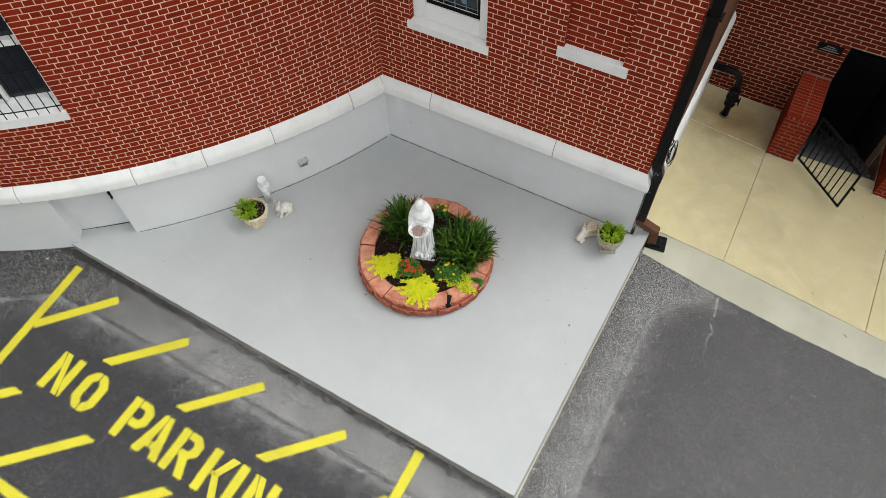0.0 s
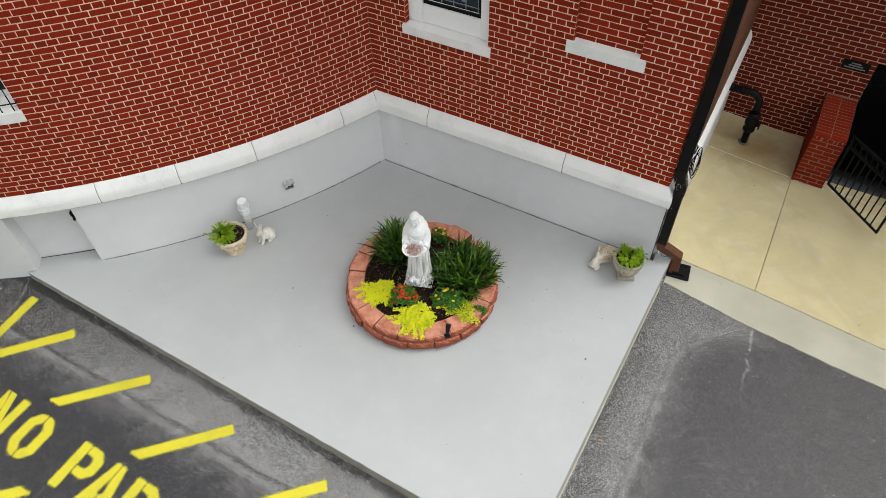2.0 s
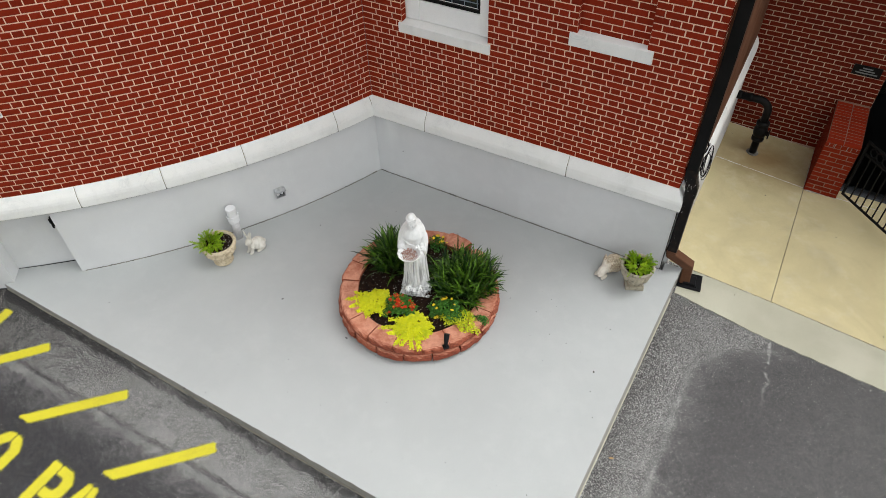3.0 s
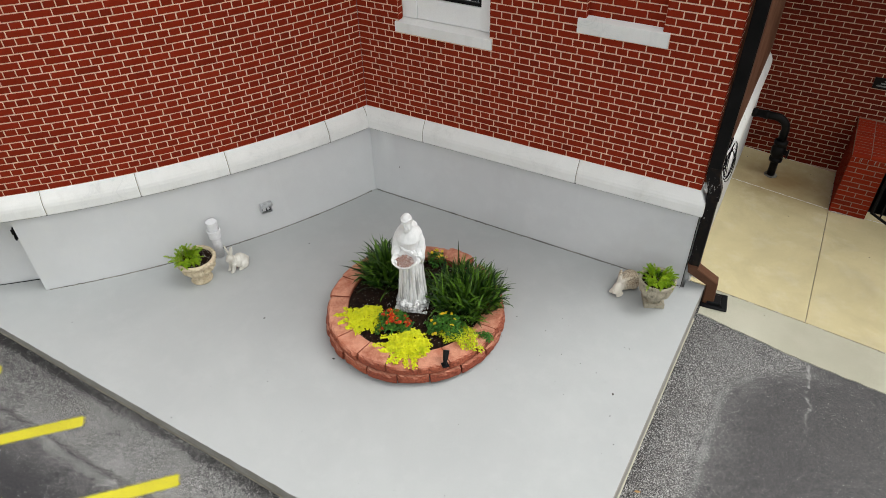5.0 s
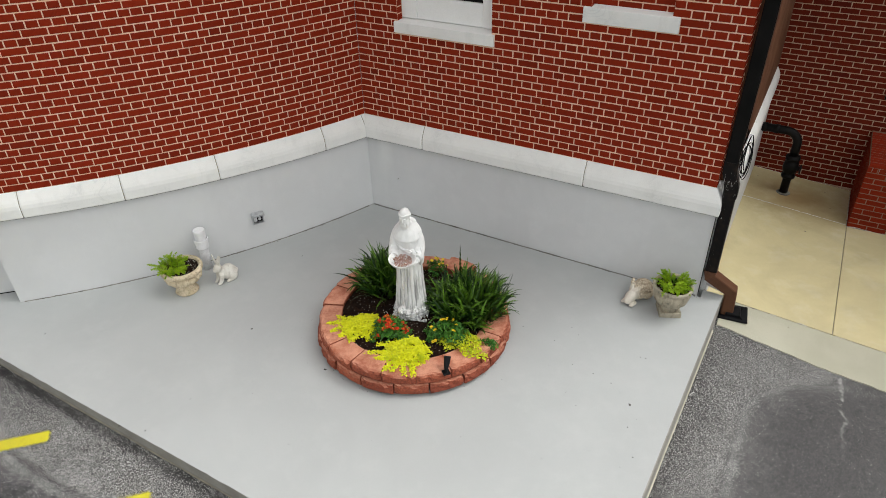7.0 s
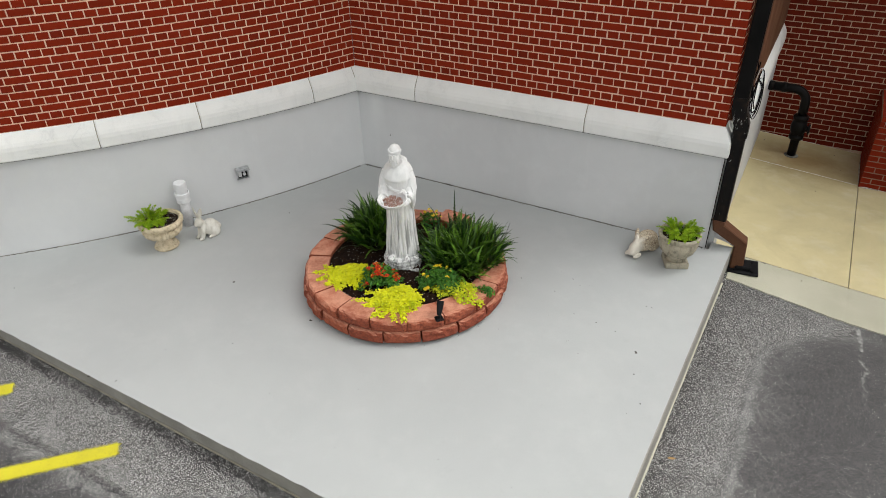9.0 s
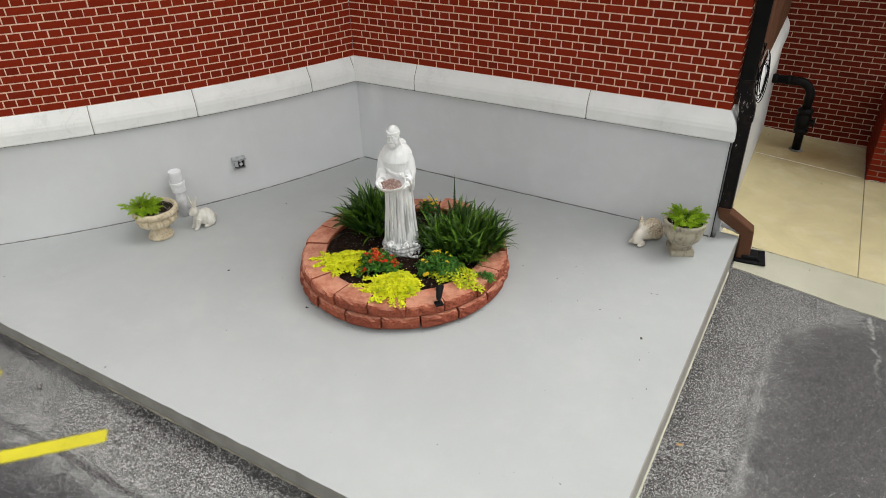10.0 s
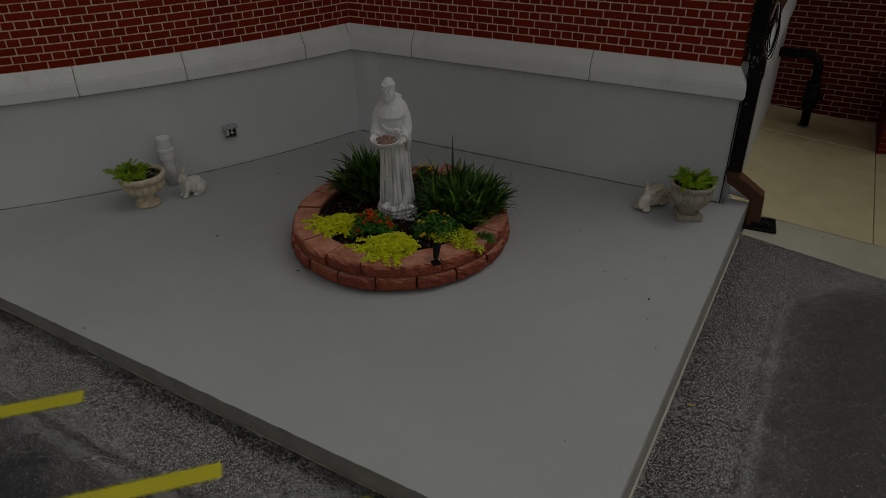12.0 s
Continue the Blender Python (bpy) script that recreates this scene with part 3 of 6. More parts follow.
def build_passage():
    strip = bmesh.new()
    south = [(4.04, -0.08), (4.59, -0.138), (6.12, -0.302), (7.22, -0.375), (12, -0.8)]
    ragged = []
    for (ax, ay), (bx, by) in zip(south, south[1:]):
        n = int((bx - ax) / 0.035)
        ragged += [(ax + (bx - ax) * k / n, ay + (by - ay) * k / n + 0.016 * noise.noise(Vector((ax * 9 + k * 0.33, 0, 4))) + 0.008 * noise.noise(Vector((ax * 9 + k * 1.1, 0, 9)))) for k in range(n)]
    prism(strip, ragged + [(12, -0.8), (12, -0.42), (6.92, 0.148), (5.05, 0.358), (4.04, 0.362)], -0.2, 0.010)
    for cut in ((5.05, 0, 0), (0, 0, 0)):
        bmesh.ops.bisect_plane(strip, geom=strip.verts[:] + strip.edges[:] + strip.faces[:], plane_co=cut, plane_no=(1, 0, 0) if cut[0] else (0, 1, 0))
    for v in strip.verts:
        v.co.z += yard_z(v.co.x, v.co.y)
    ob = part("pavement_strip", strip, STRIP)
    tagged(ob, "pale concrete apron strip beside the asphalt", "pavement", kind="structure")
    for k, (x0, x1) in enumerate(((4.10, 5.04), (5.08, 6.05), (6.10, 6.90), (6.95, 9.0))):
        pts, n = [], int((x1 - x0) / 0.012)
        for q in range(n):
            x = x0 + (x1 - x0) * q / n
            y = (0.365 if x < 5.05 else 0.362 - (x - 5.05) * 0.1123) + 0.010 * noise.noise(Vector((x * 14, k, 0)))
            pts.append((x, y, yard_z(x, y) + 0.011))
        r = [max(0.002, 0.004 + 0.017 * noise.noise(Vector((p[0] * 11, 5, k)))) for p in pts]
        part("crumbled_joint", tube(bmesh.new(), pts, r, 6, 0.5), JOINT, ob, "crumbling pale joint")
    base = thing("pavement_passage", Matrix(), "tan concrete slabs with sawn joints in the passage", "pavement", kind="structure")
    outlines = (
        [(3.80, 0.374), (5.047, 0.368), (5.058, 2.628), (3.80, 2.66)],
        [(5.053, 0.367), (6.27, 0.232), (6.928, 0.156), (6.963, 2.585), (5.064, 2.618)],
        [(6.934, 0.154), (12, -0.41), (12, 2.56), (6.972, 2.585)],
        [(3.80, 2.668), (5.056, 2.636), (5.056, BACK_Y - 0.004), (3.80, BACK_Y - 0.004)],
        [(5.472, 2.622), (6.606, 2.596), (6.606, 2.795), (5.472, 2.795)],
        [(6.63, 2.60), (12, 2.57), (12, BACK_Y - 0.004), (6.63, BACK_Y - 0.004)],
    )
    for o in outlines:
        bm = bmesh.new()
        top = prism(bm, o, lambda x, y: yard_z(x, y) - 0.2, lambda x, y: yard_z(x, y) + 0.014)
        bmesh.ops.bevel(bm, geom=list(top.edges), offset=0.003, segments=1, affect="EDGES")
        part("concrete_slab", bm, TAN, base)
    for k, pts in enumerate(([(3.82 + 1.23 * q / 90, 2.664 - 0.032 * q / 90) for q in range(91)], [(3.82 + 1.22 * q / 90, BACK_Y - 0.008) for q in range(91)], [(5.47 + 1.14 * q / 80, 2.617 - 0.026 * q / 80) for q in range(81)])):
        r = [0.003 + 0.006 * abs(noise.noise(Vector((x * 9, 2, k)))) for x, y in pts]
        part("pale_joint", tube(bmesh.new(), [(x, y + 0.005 * noise.noise(Vector((x * 12, 0, k))), yard_z(x, y) + 0.013) for x, y in pts], r, 6, 0.5), LIMESTONE, base, "pale joint filler")


build_passage()

# ---- setting: walls ----
LIP_SHADE = plain("grey_sealant", (0.11, 0.11, 0.11), (0.24, 0.24, 0.235), 5.0, 120.0, 0.9)
LEDGE_MORTAR = plain("ledge_joint_mortar", (0.42, 0.39, 0.33), (0.27, 0.25, 0.21), 14.0, 120.0, 0.95, bump=0.4)
WIN_N = (0.50, 1.53, 2.205, 4.6)
BLIND = (2.456, 3.137, 2.556, 4.6)
WIN_U1 = arc_u(-47.9) + 0.11
WIN_W = (WIN_U1 - 1.06, WIN_U1, 2.205, 4.1)
APSE_U0 = arc_u(-80)
ROOF = 6.6

wall_north = wall_mesh("wall_north", straight, (0.0, SIDE_X - 0.001), (LEDGE - 0.002, ROOF), (WIN_N, BLIND), 0.0035, 0.34, MORTAR)
tagged(wall_north, "red brick wall in English bond over a stone ledge", "wall", kind="structure")
wall_apse = wall_mesh("wall_apse", rounded, (APSE_U0, 0.0), (LEDGE - 0.002, ROOF), (WIN_W,), 0.0035, 0.34, MORTAR, step=0.2)
tagged(wall_apse, "rounded red brick wall in English bond", "wall", kind="structure")
wall_side = wall_mesh("wall_side", sideways, (0.02, BACK_Y), (LEDGE - 0.002, ROOF), (), 0.0035, 0.30, MORTAR)
tagged(wall_side, "passage side of the brick building", "wall", kind="structure")
STAIR = (5.47, 6.61, -3.0, 1.05)
# Upper part is unseen, carried up to ROOF to dim the passage floor
wall_back = wall_mesh("wall_back", behind, (3.40, 12.0), (-3.0, -0.6, ROOF), (STAIR,), 0.0035, 0.34, SHADED_MORTAR)
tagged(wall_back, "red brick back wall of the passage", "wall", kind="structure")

# plinths under the ledge
wall_mesh("plinth", straight, (-0.12, 3.80), (-0.5, LIP + 0.002), (), -0.020, 0.36, GREY_WALL, wall_north)
DOOR_HOLE = (arc_u(DOOR_A), arc_u(DOOR_B), -0.6, LIP + 0.01)
wall_mesh("plinth", rounded, (APSE_U0, 0.0), (-0.6, LIP + 0.002), (DOOR_HOLE,), -0.030, 0.36, GREY_WALL, wall_apse, step=0.12)
wall_mesh("plinth", sideways, (0.03, BACK_Y), (-0.6, LIP + 0.002), (), -0.045, 0.3, GREY_WALL, wall_side)
wall_mesh("recess_panel", straight, (BLIND[0] - 0.03, BLIND[1] + 0.03), (BLIND[2] - 0.02, BLIND[3] + 0.05), (), 0.062, 0.1, MORTAR, wall_north)

for a, b in ((-0.10, 0.761), (0.769, 2.555), (2.563, SIDE_X)):
    ledge_stone(wall_north, straight, a, b, 0.6, None, -1.0 if b == SIDE_X else None)
ledge_angles = (-80, -72, -63.5, -54.76, -45.25, -39.26, -33.17, -25.36)
ledge_us = [arc_u(a) for a in ledge_angles] + [-0.046, 0.06]
for a, b in zip(ledge_us, ledge_us[1:]):
    ledge_stone(wall_apse, rounded, a + 0.004, b - 0.004)
for u in (0.765, 2.559):
    ledge_joint(wall_north, straight, u)
for u in ledge_us[1:-1]:
    ledge_joint(wall_apse, rounded, u)
for a, b in ((0.0, 1.75), (1.756, BACK_Y)):
    ledge_stone(wall_side, sideways, a, b, 0.6, 1.0 if a == 0.0 else None)


def sideways_thick(u):
    """The thicker foot of the passage side, past the downspout."""
    return Matrix.Translation((0.055, 0, 0)) @ sideways(u)


wall_mesh("plinth_foot", sideways_thick, (0.125, BACK_Y - 0.002), (-0.6, LIP + 0.001), (), -0.045, 0.12, GREY_WALL, wall_side)
for a, b in ((0.125, 1.75), (1.758, BACK_Y - 0.002)):
    ledge_stone(wall_side, sideways_thick, a, b, 0.6)

# dark strip that imitates the shadow line under the ledge's lip
for own, place, u0, u1, step in ((wall_north, straight, -0.05, SIDE_X + 0.066, None), (wall_apse, rounded, APSE_U0, 0.05, 0.12)):
    strip = wall_mesh("ledge_sealant", place, (u0, u1), (LIP - 0.0045, LIP - 0.0005), (), -0.066, 0.05, LIP_SHADE, own, step=step)

# unseen roof slabs, added to close the building above and limit sky light
EAVES = 0.35
bm = bmesh.new()
prism(bm, [(0.0, -EAVES), (SIDE_X + 0.4, -EAVES), (SIDE_X + 0.4, 4.0), (-9.0, 9.0)], ROOF, ROOF + 0.25)
roof = part("roof", bm, WHITE_PAINT)
tagged(roof, "added unseen roof with eaves over the brick building", "roof", kind="structure")
bm = bmesh.new()
prism(bm, [(CX, CY)] + [apse_xy(-84 + 66 * k / 24, EAVES) for k in range(25)], ROOF + 0.02, ROOF + 0.27)
roof = part("roof_apse", bm, WHITE_PAINT)
tagged(roof, "added unseen roof with eaves over the rounded wall", "roof", kind="structure")


# ---- windows ----
def stone_sill(name, parent, place, u0, u1, z0, z1, out, inn, step=0.3):
    """A limestone sill, its top falling slightly outwards."""
    bm = bmesh.new()
    prof = [(-out, z0), (-out, z1 - 0.004), (-out + 0.004, z1), (inn, z1 + 0.02), (inn, z0)]
    cuts = max(1, math.ceil((u1 - u0) / step))
    rings = [[bm.verts.new(place(u0 + (u1 - u0) * k / cuts) @ Vector((0, y, z))) for y, z in prof] for k in range(cuts + 1)]
    for a, b in zip(rings, rings[1:]):
        for i in range(len(prof)):
            j = (i + 1) % len(prof)
            bm.faces.new((a[i], b[i], b[j], a[j]))
    bm.faces.new(rings[0])
    bm.faces.new(rings[-1][::-1])
    bmesh.ops.recalc_face_normals(bm, faces=bm.faces)
    return part(name, bm, LIMESTONE, parent)


def dark_glass():
    n = Nodes("dark_window_glass", 0.08, 0.0, 0.5)
    tint = n.noise(6.0, 3.0)
    return n.done(n.mix(tint, (0.010, 0.012, 0.016), (0.022, 0.026, 0.032)))


GLASS = dark_glass()
LEAD = plain("pale_lead_lines", (0.22, 0.27, 0.32), (0.16, 0.20, 0.24), 20.0, 90.0, 0.5, grain=0.1)
BLUE_GLASS = plain("blue_leaded_glass", (0.10, 0.20, 0.30), (0.16, 0.26, 0.34), 20.0, 90.0, 0.25, grain=0.05)


def build_window_north():
    w = thing("window_1", Matrix(), "white framed leaded window over a stone sill", "window", kind="structure")
    stone_sill("window_sill", w, straight, 0.470, 1.558, 2.100, 2.203, 0.022, 0.13)
    x0, x1, z0, z1 = WIN_N
    for name, a in (("window_frame", (x0 + 0.004, x0 + 0.175, 0.085, 0.22, 2.226, z1)), ("window_frame", (x1 - 0.135, x1 - 0.004, 0.085, 0.22, 2.226, z1)), ("window_frame", (x0 + 0.177, x1 - 0.137, 0.095, 0.22, 2.226, 2.445)), ("window_frame", (x0 + 0.177, x1 - 0.137, 0.095, 0.22, z1 - 0.1, z1))):
        part(name, boxed(*a, bevel=0.006), WHITE_PAINT, w)
    gx0, gx1 = x0 + 0.180, x1 - 0.140
    part("storm_frame", boxed(gx0, gx1, 0.115, 0.15, 2.447, 2.475, bevel=0.003), BLACK_METAL, w, "black storm window rail")
    part("storm_frame", boxed(gx0, gx0 + 0.03, 0.115, 0.15, 2.477, z1 - 0.102, bevel=0.003), BLACK_METAL, w)
    part("storm_frame", boxed(gx1 - 0.03, gx1, 0.115, 0.15, 2.477, z1 - 0.102, bevel=0.003), BLACK_METAL, w)
    pane = part("pane", boxed(gx0 + 0.03, gx1 - 0.03, 0.16, 0.166, 2.477, z1 - 0.102), GLASS, w, "dark leaded glass pane")
    lead = bmesh.new()
    for k in range(5):
        xx = gx0 + 0.06 + k * (gx1 - gx0 - 0.12) / 4
        box(lead, xx - 0.004, xx + 0.004, 0.150, 0.158, 2.48, z1 - 0.11)
    for k in range(6):
        zz = 2.53 + k * 0.16
        box(lead, gx0 + 0.04, gx1 - 0.04, 0.150, 0.158, zz - 0.004, zz + 0.004)
    part("lead_lines", lead, LEAD, pane)
    for k in range(3):
        disc = bmesh.new()
        bmesh.ops.create_cone(disc, cap_ends=True, segments=20, radius1=0.035, radius2=0.035, depth=0.006, matrix=pose(gx0 + 0.14 + k * 0.17, 0.150, 2.60, 90, 0, 0))
        part("roundel", disc, BLUE_GLASS, pane)


build_window_north()
stone_sill("blind_window_sill", wall_north, straight, 2.392, 3.198, 2.432, 2.556, 0.022, 0.06)


def build_window_west():
    w = thing("window_2", Matrix(), "white sash window behind a black iron grille", "window", kind="structure")
    u0, u1, z0, z1 = WIN_W

    def place_box(name, a, b, y0, y1, za, zb, mat, parent=w, bevel=0.004):
        m = rounded((a + b) / 2)
        return part(name, boxed(-(b - a) / 2, (b - a) / 2, y0, y1, za, zb, bevel=bevel, m=m), mat, parent)
    stone_sill("window_sill", w, rounded, u0 - 0.06, u1 + 0.01, z0 - 0.12, z0, 0.022, 0.13, 0.2)
    place_box("window_frame", u1 - 0.04, u1 - 0.004, 0.07, 0.2, z0 + 0.02, z1, WHITE_PAINT)
    place_box("window_frame", u0 + 0.004, u0 + 0.04, 0.07, 0.2, z0 + 0.02, z1, WHITE_PAINT)
    place_box("window_frame", u0 + 0.042, u1 - 0.042, 0.08, 0.2, z0 + 0.02, z0 + 0.15, WHITE_PAINT)
    place_box("window_frame", u0 + 0.042, u1 - 0.042, 0.08, 0.2, z1 - 0.1, z1, WHITE_PAINT)
    place_box("window_frame", u0 + 0.042, u1 - 0.042, 0.085, 0.2, z0 + 0.86, z0 + 0.93, WHITE_PAINT)
    mid = (u0 + u1) / 2
    place_box("muntin", mid - 0.02, mid + 0.02, 0.10, 0.15, z0 + 0.172, z0 + 0.858, WHITE_PAINT)
    place_box("muntin", mid - 0.02, mid + 0.02, 0.10, 0.15, z0 + 0.932, z1 - 0.102, WHITE_PAINT)
    for a, b in ((u0 + 0.042, mid), (mid, u1 - 0.042)):
        place_box("pane", a + 0.001, b - 0.001, 0.155, 0.16, z0 + 0.165, z1 - 0.1, GLASS, bevel=0)
    g = thing("window_grille", Matrix(), "black iron security grille with thin upright bars", "grille")
    n = 10
    for k in range(n):
        u = u0 + 0.03 + (u1 - u0 - 0.06) * k / (n - 1)
        m = rounded(u)
        part("bar", tube(bmesh.new(), [m @ Vector((0, -0.035, z0 + 0.03)), m @ Vector((0, -0.035, z1 - 0.05))], 0.006, 6), BLACK_IRON, g)
    for zz in (z0 + 0.11, z0 + 0.62, z0 + 1.2, z1 - 0.2):
        pts = [rounded(u0 - 0.02 + (u1 - u0 + 0.04) * k / 8) @ Vector((0, -0.030, zz)) for k in range(9)]
        pts = [rounded(u0 - 0.02) @ Vector((0, 0.01, zz))] + pts + [rounded(u1 + 0.02) @ Vector((0, 0.01, zz))]
        part("rail", tube(bmesh.new(), pts, 0.007, 6), BLACK_IRON, g)


build_window_west()


# ---- low door in the rounded plinth ----
def build_low_door():
    d = thing("door_1", Matrix(), "low grey painted hatch door recessed in the plinth", "door", kind="structure")
    u0, u1 = DOOR_HOLE[:2]
    wall_mesh("door_leaf", rounded, (u0 - 0.02, u1 + 0.02), (-0.6, LIP + 0.05), (), 0.165, 0.06, GREY_WALL, d)
    m = rounded(u1 - 0.07)
    b = boxed(-0.030, 0.012, 0.128, 0.163, 0.535, 0.675, bevel=0.006, m=m)
    box(b, -0.040, 0.020, 0.118, 0.130, 0.60, 0.66, m=m)
    tube(b, [m @ Vector((-0.01, 0.13, 0.63)), m @ Vector((-0.01, 0.10, 0.62)), m @ Vector((-0.014, 0.095, 0.575)), m @ Vector((-0.018, 0.11, 0.54))], 0.011, 8)
    part("latch", b, BLACK_IRON, d, "rusty black latch")
    pts = [rounded(u0 + (u1 - u0) * k / 14) @ Vector((0, 0.162, 0)) for k in range(15)]
    part("gap_strip", tube(bmesh.new(), [(q.x, q.y, pad_z(q.x, q.y) + 0.002) for q in pts], [0.003 + 0.003 * k / 14 for k in range(15)], 6), BLACK_METAL, d, "dark gap under the door")


build_low_door()


# ---- stair down at the back wall ----
def build_stairwell():
    s = thing("stair_down", Matrix(), "dark concrete steps going down to a basement", "stairs", kind="structure")
    for k in range(9):
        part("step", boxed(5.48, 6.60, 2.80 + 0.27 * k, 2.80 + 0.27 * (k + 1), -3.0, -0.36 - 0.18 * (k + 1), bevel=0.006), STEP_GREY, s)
    room = bmesh.new()
    box(room, 5.30, 5.468, BACK_Y + 0.36, 6.2, -3.0, 1.2)
    box(room, 6.612, 6.80, BACK_Y + 0.36, 6.2, -3.0, 1.2)
    box(room, 5.30, 6.80, 6.2, 6.4, -3.0, 1.2)
    box(room, 5.30, 6.80, BACK_Y + 0.36, 6.4, 1.2, 1.4)
    part("stairwell_wall", room, SHADED_INSIDE, s)


build_stairwell()


def low_wall(x0, x1, y0, label):
    """A low brick cheek wall from y0 to the back wall, its top laid in headers."""
    top = 0.47
    w = thing("low_brick_wall", Matrix(), label, "low wall", "cheek walls of the basement stair")
    core = boxed(x0 + 0.0028, x1 - 0.0028, y0 + 0.0028, BACK_Y - 0.001, -3.0, top - 0.0022)
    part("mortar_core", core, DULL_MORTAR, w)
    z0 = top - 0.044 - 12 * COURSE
    # Upright faces use the brick copy with shade painted in; the top uses BRICK
    brickwork(w, lambda u: Matrix.Translation((u, y0, 0)), x0, x1, z0, top - 0.043, x0, (), False, 60, 0.0, SHADED_CHEEK_BRICK)
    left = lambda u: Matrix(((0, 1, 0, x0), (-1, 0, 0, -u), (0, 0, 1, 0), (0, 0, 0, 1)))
    brickwork(w, left, -BACK_Y, -y0, z0, top - 0.043, -y0, (), False, 100, 0.0, SHADED_CHEEK_BRICK)
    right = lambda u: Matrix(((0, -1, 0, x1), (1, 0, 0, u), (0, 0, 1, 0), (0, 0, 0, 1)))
    brickwork(w, right, y0, BACK_Y, z0 - 10 * COURSE, top - 0.043, y0, (), False, 100, 0.0, SHADED_CHEEK_BRICK)
    # top course: two rows side by side
    half = (x1 - x0) / 2
    rows = int((BACK_Y - y0 + 0.012) / COURSE)
    for r in range(rows):
        for c in range(2):
            m = Matrix(((1, 0, 0, x0 + half * (c + 0.5)), (0, 0, 1, y0 - 0.012 + (r + 0.5) * COURSE), (0, -1, 0, top + 0.002 * ((r + c) % 2)), (0, 0, 0, 1)))
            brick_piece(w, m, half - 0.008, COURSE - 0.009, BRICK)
    foot = [(x0 - 0.006, BACK_Y - 0.03 - (BACK_Y - 0.03 - y0) * k / 40) for k in range(40)] + [(x0 + (x1 - x0) * k / 20, y0 - 0.006) for k in range(21)]
    pts = [(x, y, yard_z(x, y) + 0.013) for x, y in foot]
    r = [max(0.002, 0.007 + 0.012 * noise.noise(Vector((x * 9, y * 9, 3)))) for x, y in foot]
    part("mortar_crust", tube(bmesh.new(), pts, r, 6), JOINT, w, "crumbling pale mortar along the foot")
    # smeared mortar between the headers of the front edge
    rng = random.Random(int(x0 * 10))
    for k in range(5):
        x = x0 + 0.05 + (x1 - x0 - 0.10) * k / 4 + rng.uniform(-0.015, 0.015)
        part("mortar_smear", tube(bmesh.new(), [(x, y0 + 0.002, top - 0.030), (x + rng.uniform(-0.008, 0.008), y0 + 0.001, top - 0.075 - rng.uniform(0, 0.03))], [0.007, 0.003], 6), PALE_CRUMB, w, "", True)
    return w


low_wall(5.062, 5.462, 2.60, "low red brick cheek wall with a header-laid top")
low_wall(6.615, 7.015, 2.52, "low red brick cheek wall beside the basement stair")


def build_gate():
    a, b = Vector((5.50, 2.60, 0)), Vector((6.20, 1.94, 0))
    w = (b - a).length
    ang = math.degrees(math.atan2(b.y - a.y, b.x - a.x))
    g = thing("iron_gate", pose(a.x, a.y, -0.27, 0, 0, ang), "black iron gate with upright bars, standing open", "gate")
    h = 0.86
    part("hinge_stile", boxed(0, 0.026, -0.013, 0.013, 0.0, h, bevel=0.003), BLACK_IRON, g)
    part("latch_stile", boxed(w - 0.026, w, -0.013, 0.013, 0.0, h, bevel=0.003), BLACK_IRON, g)
    for z in (0.0, h - 0.19, h - 0.026):
        part("rail", boxed(0.027, w - 0.027, -0.012, 0.012, z, z + 0.026, bevel=0.003), BLACK_IRON, g)
    for k in range(8):
        x = 0.036 + (w - 0.072) * (k + 1) / 9
        part("bar", boxed(x - 0.0065, x + 0.0065, -0.0065, 0.0065, 0.025, h - 0.188), BLACK_IRON, g)
        ring = bmesh.new()
        pts = [(x + 0.05 * math.cos(t * math.pi / 8), 0, h - 0.10 + 0.055 * math.sin(t * math.pi / 8)) for t in range(17)]
        tube(ring, pts, 0.008, 6)
        part("scroll", ring, BLACK_IRON, g)
    part("latch", boxed(w - 0.005, w + 0.05, -0.008, 0.008, 0.42, 0.45, bevel=0.003), BLACK_IRON, g)


build_gate()

# ---- brick pieces of the walls ----
brickwork(wall_north, straight, 0.0, SIDE_X, LEDGE, ROOF - 0.03, 0.785 - 4 * STRETCHER, ((0.466, 1.562, 2.096, 2.21), WIN_N, (2.388, 3.202, 2.428, 2.56), BLIND))
brickwork(wall_north, straight, BLIND[0], BLIND[1], BLIND[2], 4.6, 0.785 + 0.05, (), False, 0, -0.057)
brickwork(wall_apse, rounded, APSE_U0, 0.0, LEDGE, ROOF - 0.03, -0.13, ((WIN_W[0] - 0.064, WIN_W[1] + 0.014, WIN_W[2] - 0.125, WIN_W[2]), WIN_W))
for x, z, deep, facing in ((WIN_N[0], WIN_N[2], 0.084, 1), (BLIND[0], BLIND[2], 0.060, 1), (WIN_N[1], WIN_N[2], 0.084, -1), (BLIND[1], BLIND[2], 0.060, -1)):
    if facing > 0:
        reveal = lambda u, x=x: Matrix(((0, -1, 0, x + 0.004), (1, 0, 0, u), (0, 0, 1, 0), (0, 0, 0, 1)))
        brickwork(wall_north, reveal, 0.006, deep, z, 4.59, 0.0, (), False, 0)
    else:
        reveal = lambda u, x=x: Matrix(((0, 1, 0, x - 0.004), (-1, 0, 0, -u), (0, 0, 1, 0), (0, 0, 0, 1)))
        brickwork(wall_north, reveal, -deep, -0.006, z, 4.59, 0.0, (), False, 0)
brickwork(wall_side, sideways, 0.0, 0.45, LEDGE, 4.2, 0.0, (), True, 60)
brickwork(wall_back, behind, SIDE_X, 12.0, -0.36, ROOF - 0.03, 0.06, (STAIR,), False, 300, 0.0, SHADED_BRICK)


